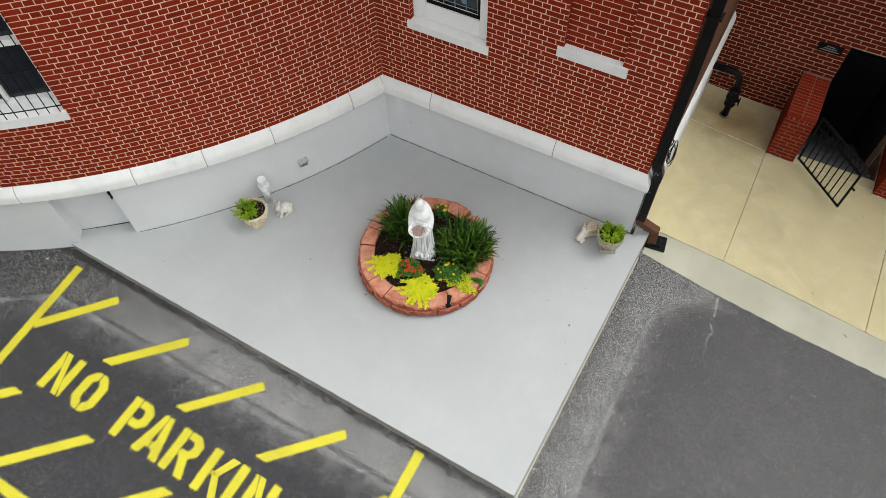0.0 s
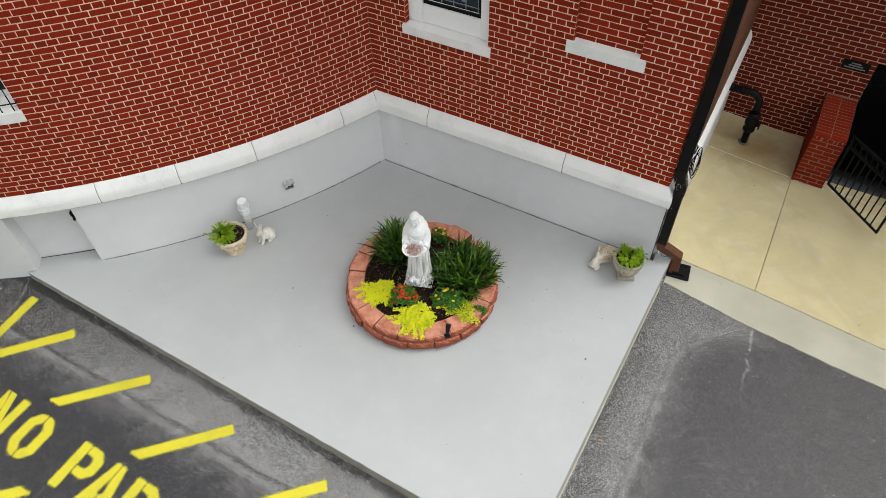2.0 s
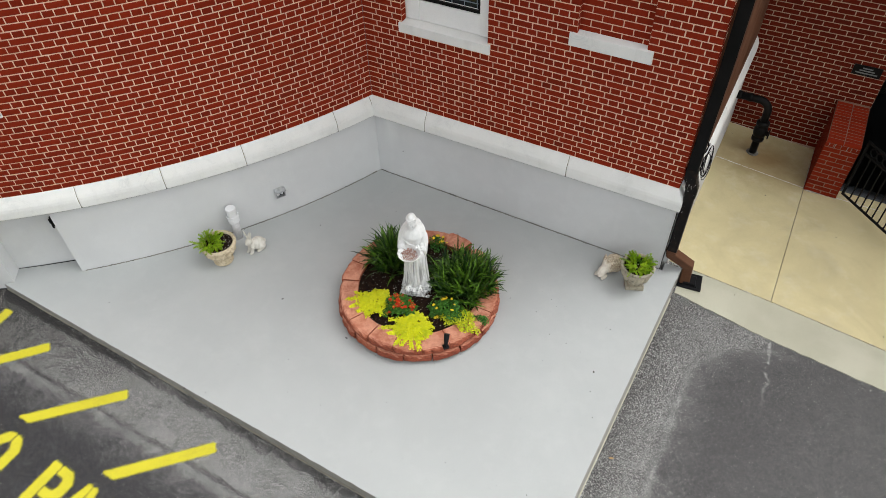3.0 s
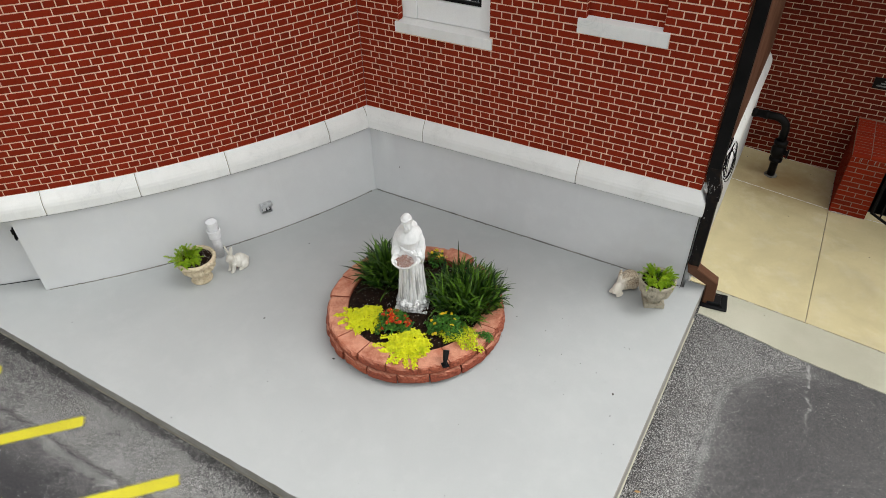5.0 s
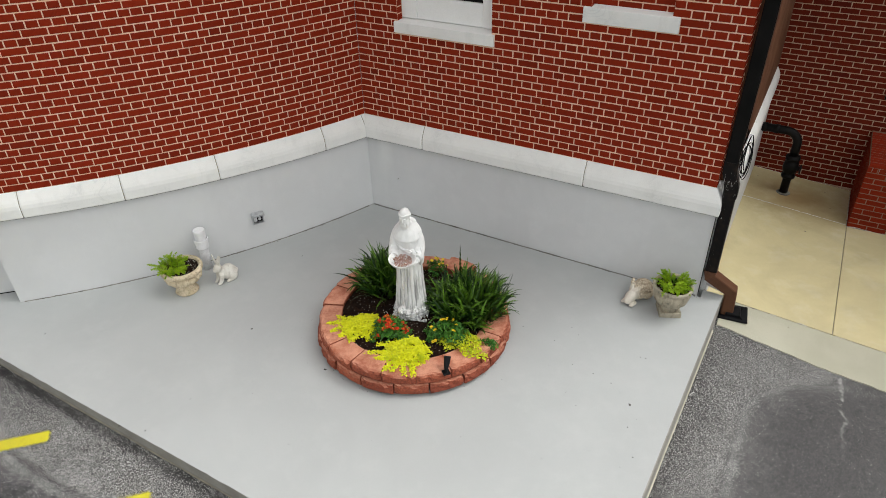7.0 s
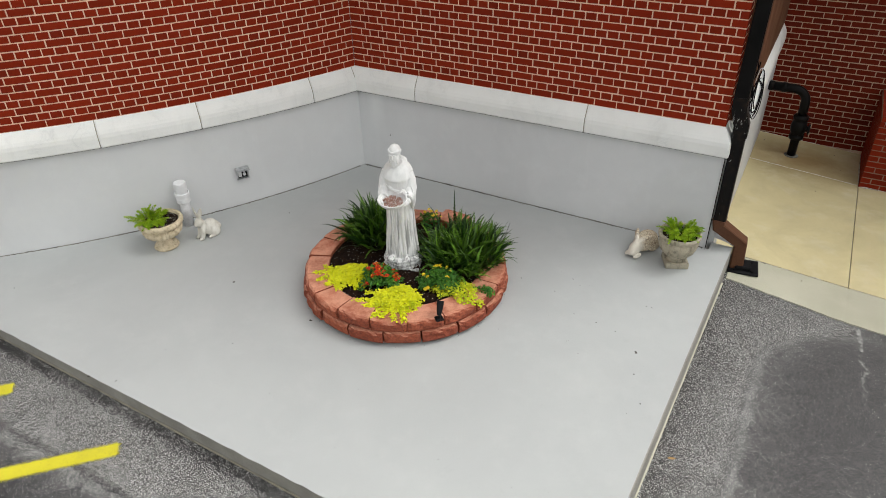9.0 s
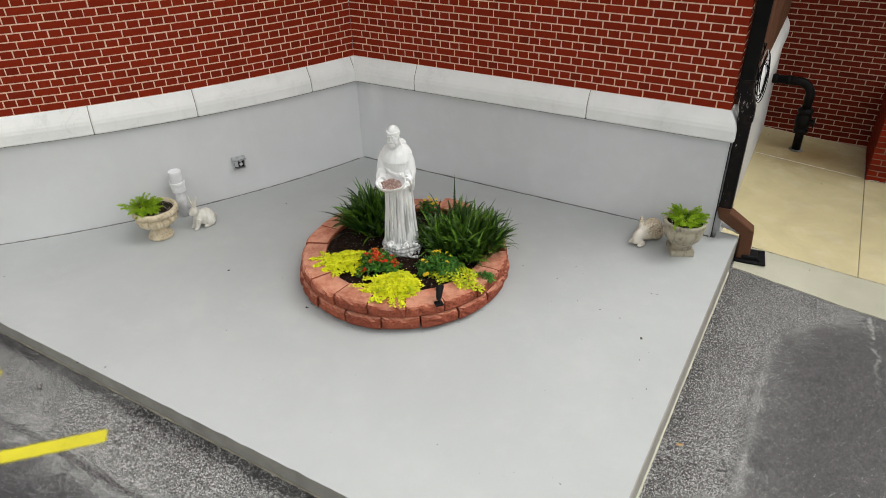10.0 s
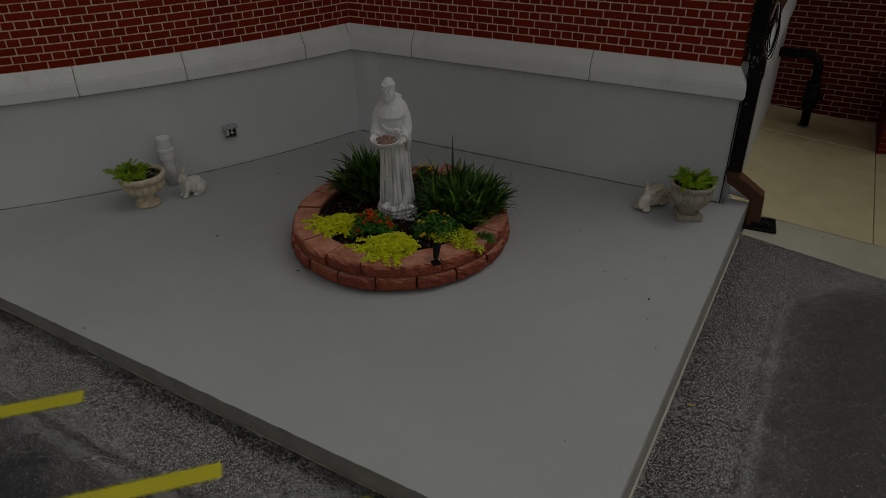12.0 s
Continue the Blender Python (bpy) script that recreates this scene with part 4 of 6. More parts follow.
# ---- yellow road markings ----
ROT = -0.017


def mark_xy(x, y):
    """Markings are laid out square to the slab's front edge."""
    return (x, y + ROT * x)


def flat_paint(name, polys, parent=None, label=""):
    v, f = [], []
    for poly in polys:
        n = len(v)
        for x, y in poly:
            X, Y = mark_xy(x, y)
            v.append((X, Y, yard_z(X) + 0.003))
        f.append(tuple(range(n, n + len(poly))))
    ob = meshed(name, v, f, YELLOW, parent, label)
    if parent is None:
        overspray(polys, ob)
    return ob


def overspray(polys, parent):
    """Fine paint mist scattered just past the stencil's edges."""
    rng = random.Random(len(polys) * 13 + int(abs(polys[0][0][0]) * 100))
    v, f = [], []
    for poly in polys:
        n = len(poly)
        for i in range(n):
            (ax, ay), (bx, by) = poly[i], poly[(i + 1) % n]
            e = Vector((bx - ax, by - ay))
            if e.length < 0.02:
                continue
            out = Vector((e.y, -e.x)).normalized()
            for _ in range(int(e.length * 2200)):
                s, q = rng.random(), abs(rng.gauss(0, 0.013))
                X, Y = mark_xy(ax + e.x * s + out.x * q, ay + e.y * s + out.y * q)
                r = rng.uniform(0.0009, 0.0024) * (1.15 - min(1.0, q / 0.040))
                a = rng.uniform(0, 6)
                z = yard_z(X) + 0.0022
                k = len(v)
                v += [(X + r * math.cos(a + t), Y + r * math.sin(a + t), z) for t in (0, 1.6, 3.1, 4.7)]
                f.append((k, k + 1, k + 2, k + 3))
    ob = meshed("overspray", v, f, YELLOW, parent)
    ob["kind"] = "stuff"


def stripe(x0, y0, x1, y1, w=0.10, cut0=False, cut1=False):
    """A painted line; a cut end runs along the slab instead of square to the line."""
    d = Vector((x1 - x0, y1 - y0)).normalized()
    p = Vector((-d.y, d.x)) * w / 2
    s0 = d * (p.y / d.y) if cut0 else Vector((0, 0))
    s1 = d * (p.y / d.y) if cut1 else Vector((0, 0))
    a, b = Vector((x0, y0)), Vector((x1, y1))
    ob = flat_paint("painted_stripe", [[tuple(a - p + s0), tuple(b - p + s1), tuple(b + p - s1), tuple(a + p - s0)]])
    tagged(ob, "yellow painted line on the dark asphalt", "road marking", "lines of the no parking box", "structure")


stripe(-2.325, -6.58, -2.517, -3.97)
stripe(2.76, -6.44, 2.735, -3.84)
stripe(-2.26, -6.50, 2.69, -6.44)
for k in range(-1, 5):
    ex, ey = -1.71 + 1.192 * k, -4.086
    if k >= 0:
        if ex < 2.4:
            low = max(ex - 0.69, -2.42)
            stripe(low, ey - (1.035 if k else 1.14) * (ex - low), ex, ey, cut0=k > 0)
    lx = ex - 1.385
    lo = lx - 0.87
    a, b = max(lo, -2.27), min(lx, 2.60)
    if b - a > 0.1:
        stripe(a, -5.60 - 1.01 * (lx - a), b, -5.60 - 1.01 * (lx - b), cut1=b == lx)
stripe(2.37, -4.80, 2.68, -4.48)

LETTERS = {}
LETTERS["N"] = (0.33, [[(0, 0), (.28, 0), (.28, .66), (.05, 1), (0, 1)], [(.12, 1), (.36, 1), (.90, 0), (.66, 0)], [(.72, .36), (1, 0), (1, 1), (.72, 1)]])
LETTERS["O"] = (0.33, [[(.46, 0), (.46, .17), (.30, .28), (.30, .72), (.46, .83), (.46, 1), (.24, .96), (0, .76), (0, .24), (.24, .04)], [(.54, 0), (.76, .04), (1, .24), (1, .76), (.76, .96), (.54, 1), (.54, .83), (.70, .72), (.70, .28), (.54, .17)]])
LETTERS["P"] = (0.33, [[(0, 0), (.29, 0), (.29, 1), (0, 1)], [(.36, .38), (.74, .38), (1, .55), (1, .83), (.74, 1), (.36, 1), (.36, .84), (.62, .84), (.70, .76), (.70, .62), (.62, .54), (.36, .54)]])
LETTERS["A"] = (0.36, [[(0, 0), (.28, 0), (.34, .2), (.46, .2), (.46, .35), (.39, .35), (.47, .72), (.47, 1), (.34, 1)], [(.53, 1), (.53, .72), (.61, .35), (.53, .35), (.53, .2), (.66, .2), (.72, 0), (1, 0), (.66, 1)]])
LETTERS["R"] = (0.33, [[(0, 0), (.29, 0), (.29, 1), (0, 1)], [(.36, .42), (.44, .42), (.70, 0), (1, 0), (.74, .44), (1, .60), (1, .84), (.74, 1), (.36, 1), (.36, .84), (.62, .84), (.70, .77), (.70, .65), (.62, .57), (.36, .57)]])
LETTERS["K"] = (0.35, [[(0, 0), (.27, 0), (.27, 1), (0, 1)], [(.33, .45), (.70, 1), (1, 1), (.62, .50), (1, 0), (.70, 0), (.33, .55)]])
LETTERS["I"] = (0.10, [[(0, 0), (1, 0), (1, 1), (0, 1)]])
LETTERS["G"] = (0.33, [[(.46, 0), (.46, .17), (.30, .28), (.30, .72), (.46, .83), (.46, 1), (.24, .96), (0, .76), (0, .24), (.24, .04)], [(.54, 0), (.76, .04), (1, .24), (1, .5), (.56, .5), (.56, .36), (.70, .36), (.70, .28), (.54, .17)], [(.54, 1), (.76, .96), (1, .76), (.72, .70), (.54, .83)]])
word = thing("no_parking_lettering", Matrix(), "yellow stencilled words NO PARKING on asphalt", "road marking", kind="structure")
for ch, x in (("N", -1.755), ("O", -1.285), ("P", -0.57), ("A", -0.225), ("R", 0.19), ("K", 0.66), ("I", 1.045), ("N", 1.255), ("G", 1.69)):
    w, polys = LETTERS[ch]
    polys = [[(x + w * px, -5.438 - 0.006 * x + 0.49 * py) for px, py in poly] for poly in polys]
    overspray(polys, flat_paint("letter", polys, word))


# ---- more materials ----
def weathered(name, light, mid, dark, rough=0.8, crev=0.5, scale=18.0, streak=(1.0, 1.0, 0.25), bump=0.35, dist=0.005):
    """Cast stone with stains, streaks and pores."""
    n = Nodes(name, rough, 0.0, 0.3)
    run = n.noise(scale, 5.0, 0.65, streak)
    blot = n.noise(scale * 0.4, 4.0, 0.6)
    pore = n.noise(180.0, 4.0, 0.7)
    c = n.mix(n.rng(blot, 0.35, 0.65), light, mid)
    c = n.mix(n.rng(run, 0.50, 0.75, 0.0, crev), c, dark)
    c = n.mix(n.rng(pore, 0.3, 0.48, 0.35, 0.0), c, dark)
    n.bump(n.math("ADD", pore, run), bump, dist)
    return n.done(c)


def block_material():
    n = Nodes("terracotta_block", 0.85, 0.0, 0.3)
    r = n.random()
    c = n.mix(r, (0.42, 0.112, 0.056), (0.31, 0.074, 0.038))
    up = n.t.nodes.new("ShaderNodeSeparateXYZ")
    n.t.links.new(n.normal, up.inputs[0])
    # Upward faces get paler patches; side faces darken where the rough noise is low
    pale_top = n.math("MULTIPLY", n.rng(n.noise(9.0, 5.0, 0.65), 0.28, 0.60), n.rng(up.outputs[2], 0.5, 0.9))
    c = n.mix(n.math("MULTIPLY", pale_top, 0.85), c, (0.71, 0.35, 0.235))
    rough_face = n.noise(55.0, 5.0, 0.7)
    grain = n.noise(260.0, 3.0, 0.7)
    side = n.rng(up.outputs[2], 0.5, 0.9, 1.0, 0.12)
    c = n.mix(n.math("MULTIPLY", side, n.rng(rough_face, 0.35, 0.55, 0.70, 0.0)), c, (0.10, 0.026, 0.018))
    c = n.mix(n.rng(grain, 0.3, 0.5, 0.3, 0.0), c, (0.10, 0.03, 0.02))
    n.bump(n.math("ADD", n.math("MULTIPLY", n.math("MULTIPLY", rough_face, side), 2.0), n.math("MULTIPLY", grain, 0.5)), 0.8, 0.010)
    return n.done(c)


def leaf_material(name, a, b, c3, rough=0.45):
    n = Nodes(name, rough, 0.0, 0.25)
    r = n.random()
    c = n.mix(n.math("POWER", r, 2.2), a, b)
    c = n.mix(n.rng(n.noise(14.0, 2.0), 0.5, 0.75), c, c3)
    n.b.inputs["Subsurface Weight"].default_value = 0.0
    return n.done(c)


def statue_stone():
    """White cast stone; rain has left grey streaks down the skirt."""
    n = Nodes("white_cast_stone", 0.75, 0.0, 0.3)
    blot = n.noise(9.0, 4.0, 0.6)
    run = n.noise(38.0, 4.0, 0.6, (1.0, 1.0, 0.07))
    pore = n.noise(200.0, 3.0, 0.7)
    c = n.mix(n.rng(blot, 0.35, 0.65), (0.80, 0.80, 0.79), (0.73, 0.73, 0.72))
    low = n.rng(n.axis(2), 0.85, 0.62, 0.12, 1.0)
    c = n.mix(n.math("MULTIPLY", n.rng(run, 0.46, 0.62, 0.0, 0.80), low), c, (0.27, 0.27, 0.265))
    c = n.mix(n.rng(pore, 0.3, 0.45, 0.15, 0.0), c, (0.4, 0.4, 0.39))
    n.bump(pore, 0.10, 0.002)
    return n.done(c)


STATUE_WHITE = statue_stone()
RABBIT_GREY = weathered("grey_white_cast_stone", (0.74, 0.72, 0.66), (0.60, 0.57, 0.50), (0.24, 0.20, 0.15), 0.85, 0.6)
URN_TAN = weathered("tan_cast_stone", (0.72, 0.62, 0.45), (0.55, 0.46, 0.31), (0.15, 0.10, 0.055), 0.85, 0.8, 30.0, (1.0, 1.0, 0.6))
URN_GREY = weathered("mossy_grey_cast_stone", (0.46, 0.41, 0.31), (0.33, 0.30, 0.23), (0.09, 0.080, 0.055), 0.9, 0.85, 26.0, (1.0, 1.0, 0.4))


def fur_stone():
    n = Nodes("tan_fur_cast_stone", 0.85, 0.0, 0.3)
    tuft = n.cells(46.0, "DISTANCE_TO_EDGE")
    blot = n.noise(12.0, 4.0)
    c = n.mix(n.rng(blot, 0.35, 0.65), (0.76, 0.67, 0.52), (0.62, 0.51, 0.37))
    c = n.mix(n.rng(n.math("ADD", tuft, n.math("MULTIPLY", n.rng(n.noise(30.0, 3.0), 0.3, 0.7), 0.06)), 0.0, 0.17, 0.85, 0.0), c, (0.16, 0.10, 0.055))
    # the face and ears were left paler than the fur
    dx, dy = n.math("SUBTRACT", n.axis(0), 3.235), n.math("SUBTRACT", n.axis(1), -0.440)
    near = n.math("SQRT", n.math("ADD", n.math("MULTIPLY", dx, dx), n.math("MULTIPLY", dy, dy)))
    c = n.mix(n.rng(near, 0.075, 0.115, 0.85, 0.0), c, (0.80, 0.75, 0.66))
    n.bump(n.rng(tuft, 0.0, 0.2), 0.8, 0.006)
    return n.done(c)


RABBIT_TAN = fur_stone()
BLOCK = block_material()
SOIL = plain("dark_mulch", (0.026, 0.014, 0.009), (0.014, 0.008, 0.006), 18.0, 160.0, 0.95, bump=0.9, spec=0.1, dist=0.012)
CHIP = plain("bark_chip", (0.042, 0.021, 0.012), (0.022, 0.012, 0.008), 30.0, 200.0, 0.9, bump=0.5, spec=0.1)
PERLITE = plain("white_perlite", (0.70, 0.68, 0.63), (0.60, 0.57, 0.50), 30.0, 200.0, 0.9)
FERN = leaf_material("dark_fern_leaf", (0.006, 0.026, 0.002), (0.145, 0.295, 0.024), (0.010, 0.038, 0.003), 0.40)
FEATHER = leaf_material("bright_feathery_leaf", (0.25, 0.42, 0.012), (0.46, 0.60, 0.03), (0.10, 0.24, 0.012), 0.55)
GOLD = leaf_material("golden_creeping_leaf", (0.66, 0.67, 0.012), (0.76, 0.75, 0.02), (0.46, 0.53, 0.015), 0.5)
GREEN = leaf_material("mid_green_leaf", (0.034, 0.13, 0.014), (0.11, 0.28, 0.030), (0.022, 0.085, 0.012))
LIME = leaf_material("lime_edge_leaf", (0.50, 0.56, 0.02), (0.78, 0.74, 0.02), (0.20, 0.36, 0.02))
RED = leaf_material("red_petal", (0.62, 0.035, 0.012), (0.70, 0.09, 0.015), (0.50, 0.020, 0.012), 0.5)
ORANGE = leaf_material("orange_flower_centre", (0.75, 0.25, 0.02), (0.70, 0.18, 0.02), (0.55, 0.10, 0.01), 0.5)
PETAL = leaf_material("yellow_petal", (0.80, 0.58, 0.02), (0.85, 0.66, 0.05), (0.70, 0.50, 0.02), 0.5)
SEED = plain("mixed_bird_seed", (0.40, 0.17, 0.12), (0.60, 0.40, 0.33), 60.0, 240.0, 0.9, bump=0.8, dist=0.008)
PVC = plain("white_pvc", (0.84, 0.84, 0.85), (0.76, 0.76, 0.77), 8.0, 90.0, 0.4, bump=0.05, grain=0.08)
PVC_GREY = plain("scuffed_grey_pvc", (0.80, 0.80, 0.81), (0.66, 0.65, 0.66), 14.0, 90.0, 0.5, bump=0.1)
GALV = plain("galvanised_steel", (0.68, 0.69, 0.70), (0.46, 0.47, 0.48), 25.0, 120.0, 0.4, metal=0.6, bump=0.1)
OUTLET = plain("white_outlet_plastic", (0.75, 0.75, 0.74), (0.68, 0.68, 0.67), 20.0, 120.0, 0.4, grain=0.05)
SIGN_TEXT = plain("dull_sign_text", (0.20, 0.21, 0.21), (0.16, 0.17, 0.17), 20.0, 120.0, 0.5)
PLAIN_BRICK = plain("distant_brick", (0.20, 0.045, 0.028), (0.15, 0.035, 0.022), 2.0, 60.0, 0.9)
CRUMB = plain("dark_crumb", (0.05, 0.045, 0.04), (0.11, 0.10, 0.09), 40.0, 200.0, 0.95)



def scuffed_black():
    n = Nodes("scuffed_black_paint", 0.4, 0.0, 0.12)
    worn = n.noise(30.0, 5.0, 0.7, (1.0, 1.0, 0.5), 0.6)
    scrape = n.math("ADD", worn, n.rng(n.math("ABSOLUTE", n.math("SUBTRACT", n.axis(2), 1.22)), 0.0, 0.16, 0.10, 0.0))
    c = n.mix(n.rng(scrape, 0.65, 0.70), (0.007, 0.006, 0.006), (0.46, 0.45, 0.43))
    c = n.mix(n.rng(n.noise(12.0, 3.0), 0.5, 0.7, 0.0, 0.5), c, (0.030, 0.018, 0.012))
    n.bump(worn, 0.2, 0.003)
    return n.done(c)


SCUFFED = scuffed_black()
DRY_LEAF = leaf_material("dry_leaf", (0.36, 0.22, 0.09), (0.46, 0.30, 0.14), (0.28, 0.16, 0.07), 0.7)

# ---- plain unseen wall, added to close the place and block sky light ----
e = wall_mesh("wall_east", lambda u: Matrix(((0, 1, 0, 12.0), (-1, 0, 0, -u), (0, 0, 1, 0), (0, 0, 0, 1))), (-BACK_Y, -0.6), (-0.6, ROOF), (), 0.0, 0.3, PLAIN_BRICK)
tagged(e, "added unseen brick wall closing the passage to the east", "wall", kind="structure")
part("cladding", boxed(SIDE_X - 0.02, SIDE_X + 0.082, 0.160, BACK_Y - 0.002, LEDGE + 0.004, ROOF - 0.02), BROWN_METAL, wall_side, "brown metal cladding")


# ---- planter ring ----
PX, PY = 1.565, -1.660
PZ = pad_z(PX, PY)


def block_mesh(ri, ro, h, width, seed):
    """A wedge block with a split, uneven outer face."""
    rng = random.Random(seed)
    bm = bmesh.new()
    cols, rings = 10, []
    for k in range(cols):
        a = -width / 2 + width * k / (cols - 1)
        end = 0.009 if k in (0, cols - 1) else 0.0
        j = lambda s: rng.uniform(-s, s)
        prof = [(ri, 0.0), (ri, h - 0.006), (ri + 0.006, h - end * 0.4), (ro - 0.022, h - end * 0.5), (ro - 0.008 - end + j(0.005), h - 0.009 + j(0.004)), (ro + 0.003 - end + j(0.007), h * 0.76), (ro + 0.004 - end + j(0.009), h * 0.50), (ro + 0.002 - end + j(0.009), h * 0.26), (ro - 0.006 - end + j(0.006), 0.012), (ro - 0.012, 0.0)]
        rings.append([bm.verts.new((r * math.sin(a), -r * math.cos(a), z)) for r, z in prof])
    n = len(rings[0])
    for a, b in zip(rings, rings[1:]):
        for i in range(n):
            q = (i + 1) % n
            bm.faces.new((a[i], b[i], b[q], a[q]))
    bm.faces.new(rings[0])
    bm.faces.new(rings[-1][::-1])
    bmesh.ops.recalc_face_normals(bm, faces=bm.faces)
    me = bpy.data.meshes.new("block")
    bm.to_mesh(me)
    bm.free()
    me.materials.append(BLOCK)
    return me


def build_planter():
    p = thing("planter_ring", Matrix.Translation((PX, PY, PZ)), "round planter ring of stacked terracotta coloured blocks", "planter")
    n = 18
    shapes = [block_mesh(0.665, 0.868, 0.105, 2 * math.pi / n - 0.011, s) for s in range(7)]
    rng = random.Random(3)
    for course in range(2):
        for k in range(n):
            a = 360.0 * k / n + (2.0 if course else 9.0)
            ob = new("block", shapes[rng.randrange(7)])
            ob.parent = p
            z = 0.104 * course + 0.001
            out = rng.uniform(-0.008, 0.010) + (0.012 if course == 0 else 0.0)
            m = pose(0, 0, z + rng.uniform(0, 0.004) * course, 0, 0, a + rng.uniform(-0.25, 0.25)) @ pose(0, -out, 0, rng.uniform(-0.5, 0.3) * course, rng.uniform(-0.4, 0.4) * course, 0)
            if course == 1 and k in (8, 9):
                m = pose(0, 0, z + (0.014 if k == 8 else 0.0), 0, 0, a + (10.5 if k == 8 else 6.0)) @ pose(0, -out + (0.02 if k == 8 else 0), 0, -4 if k == 8 else 0, 2, 0)
            elif course == 1 and k in (6, 7):
                m = pose(0, 0, z, 0, 0, a + (7.0 if k == 7 else 3.5)) @ pose(0, -out, 0, 0, 0.5, 0)
            ob.matrix_basis = m
    # mulch bed, slightly heaped
    bm = bmesh.new()
    rows = []
    for i in range(12):
        r = 0.675 * i / 11
        ring = []
        for k in range(40):
            a = 2 * math.pi * k / 40
            x, y = r * math.cos(a), r * math.sin(a)
            z = 0.175 + 0.025 * (1 - (r / 0.675) ** 2) + 0.012 * noise.noise(Vector((x * 9, y * 9, 1)))
            ring.append(bm.verts.new((x, y, z)))
        rows.append(ring)
    for a, b in zip(rows, rows[1:]):
        for k in range(40):
            q = (k + 1) % 40
            bm.faces.new((a[k], b[k], b[q], a[q]))
    bmesh.ops.remove_doubles(bm, verts=bm.verts, dist=0.0005)
    part("mulch_bed", bm, SOIL, p, "dark brown mulch")
    for name, mat, count, size, seed in (("bark_litter", CHIP, 900, 0.013, 1), ("perlite_grains", PERLITE, 800, 0.0042, 2)):
        rng = random.Random(seed)
        v, f = [], []
        for _ in range(count):
            r, a = 0.66 * math.sqrt(rng.random()), rng.uniform(0, 2 * math.pi)
            x, y = r * math.cos(a), r * math.sin(a)
            z = 0.178 + 0.025 * (1 - (r / 0.675) ** 2) + rng.uniform(0, 0.010)
            m = Matrix.Translation((x, y, z)) @ Euler((rng.uniform(-.7, .7), rng.uniform(-.7, .7), rng.uniform(0, 6))).to_matrix().to_4x4()
            s = size * rng.uniform(0.6, 1.5)
            k = len(v)
            v += [tuple(m @ Vector(q)) for q in ((-s, -s * .4, 0), (s, -s * .5, 0), (s * .8, s * .5, 0), (-s, s * .4, 0), (0, 0, s * .5))]
            f += [(k, k + 1, k + 4), (k + 1, k + 2, k + 4), (k + 2, k + 3, k + 4), (k + 3, k, k + 4)]
        ob = meshed(name, v, f, mat, p)
        ob["kind"] = "stuff"


build_planter()


# ---- plants ----
def frond(v, f, base, azim, lift, length, bend, width, steps, rng):
    """A fern leaf that arches over: one strip of toothed leaflets on both sides of its stalk."""
    p = Vector(base)
    e, seg = lift, length / steps
    twist = rng.uniform(-0.9, 0.9)
    sway = rng.uniform(-0.9, 0.9) / steps
    cup = rng.uniform(0.10, 0.38)
    mid = []
    for s in range(steps + 1):
        t = s / steps
        azim += sway
        h = Vector((math.cos(azim), math.sin(azim), 0))
        side = Vector((-math.sin(azim), math.cos(azim), 0))
        d = h * math.cos(e) + Vector((0, 0, math.sin(e)))
        up = side.cross(d)
        if up.z < 0:
            up = -up
        mid.append((len(v), p.copy(), d, side * math.cos(twist) + up * math.sin(twist), up))
        v.append(tuple(p))
        p = p + d * seg
        e -= bend / steps * (0.3 + 1.4 * t)
    for s in range(steps):
        t = s / steps
        if t < 0.14:
            continue
        k, q, d, across, up = mid[s]
        w = width * math.sin(math.pi * min(1.0, 0.22 + 0.80 * t) ** 0.8) ** 0.7 * (1.0 - 0.35 * t)
        for sg in (-1, 1):
            out = (across * sg + up * cup + d * 0.55).normalized()
            ln = w * rng.uniform(0.82, 1.12)
            drop = Vector((0, 0, -ln * 0.12))
            n = len(v)
            v += [tuple(q + out * ln * 0.62 - d * seg * 0.06 + drop * 0.3), tuple(q + out * ln + d * seg * 0.35 + drop), tuple(q + out * ln * 0.55 + d * seg * 0.66 + drop * 0.2)]
            f.append((k, n, n + 1, n + 2, mid[s + 1][0]))


def fern(x, y, z, radius, height, count, seed, label, squash=(1.0, 1.0), width=(0.023, 0.034)):
    rng = random.Random(seed)
    t = thing("fern_plant", Matrix.Translation((x, y, z)), label, "fern", "ferns in the planter")
    v, f = [], []
    for i in range(count):
        az = 2.39996 * i + rng.gauss(0, 0.25)
        q = math.sqrt((i + 0.5) / count)
        r0 = 0.98 * radius * q
        stiff = i % 9 == 0
        lift = radians(85 - 25 * q ** 1.6 + rng.gauss(0, 11))
        ln = height * (1.0 - 0.26 * q * q) * (1.08 if i % 15 == 0 else rng.uniform(0.60, 1.0))
        frond(v, f, (r0 * math.cos(az) * squash[0], r0 * math.sin(az) * squash[1], 0), az + rng.gauss(0, 1.1), lift, ln, radians(rng.uniform(0, 30) if stiff else rng.uniform(25, 100)), rng.uniform(*width), max(8, int(ln / 0.0145)), rng)
    meshed("fronds", v, f, FERN, t)
    return t


SOIL_Z = PZ + 0.185
fern(1.16, -1.45, SOIL_Z, 0.235, 0.455, 400, 11, "bushy dark green fern behind the statue")
fern(2.00, -1.41, SOIL_Z, 0.315, 0.395, 620, 12, "large dark green fern spilling over the planter blocks")
fern(1.78, -1.20, SOIL_Z, 0.12, 0.52, 9, 14, "small upright dark green fern in the planter")


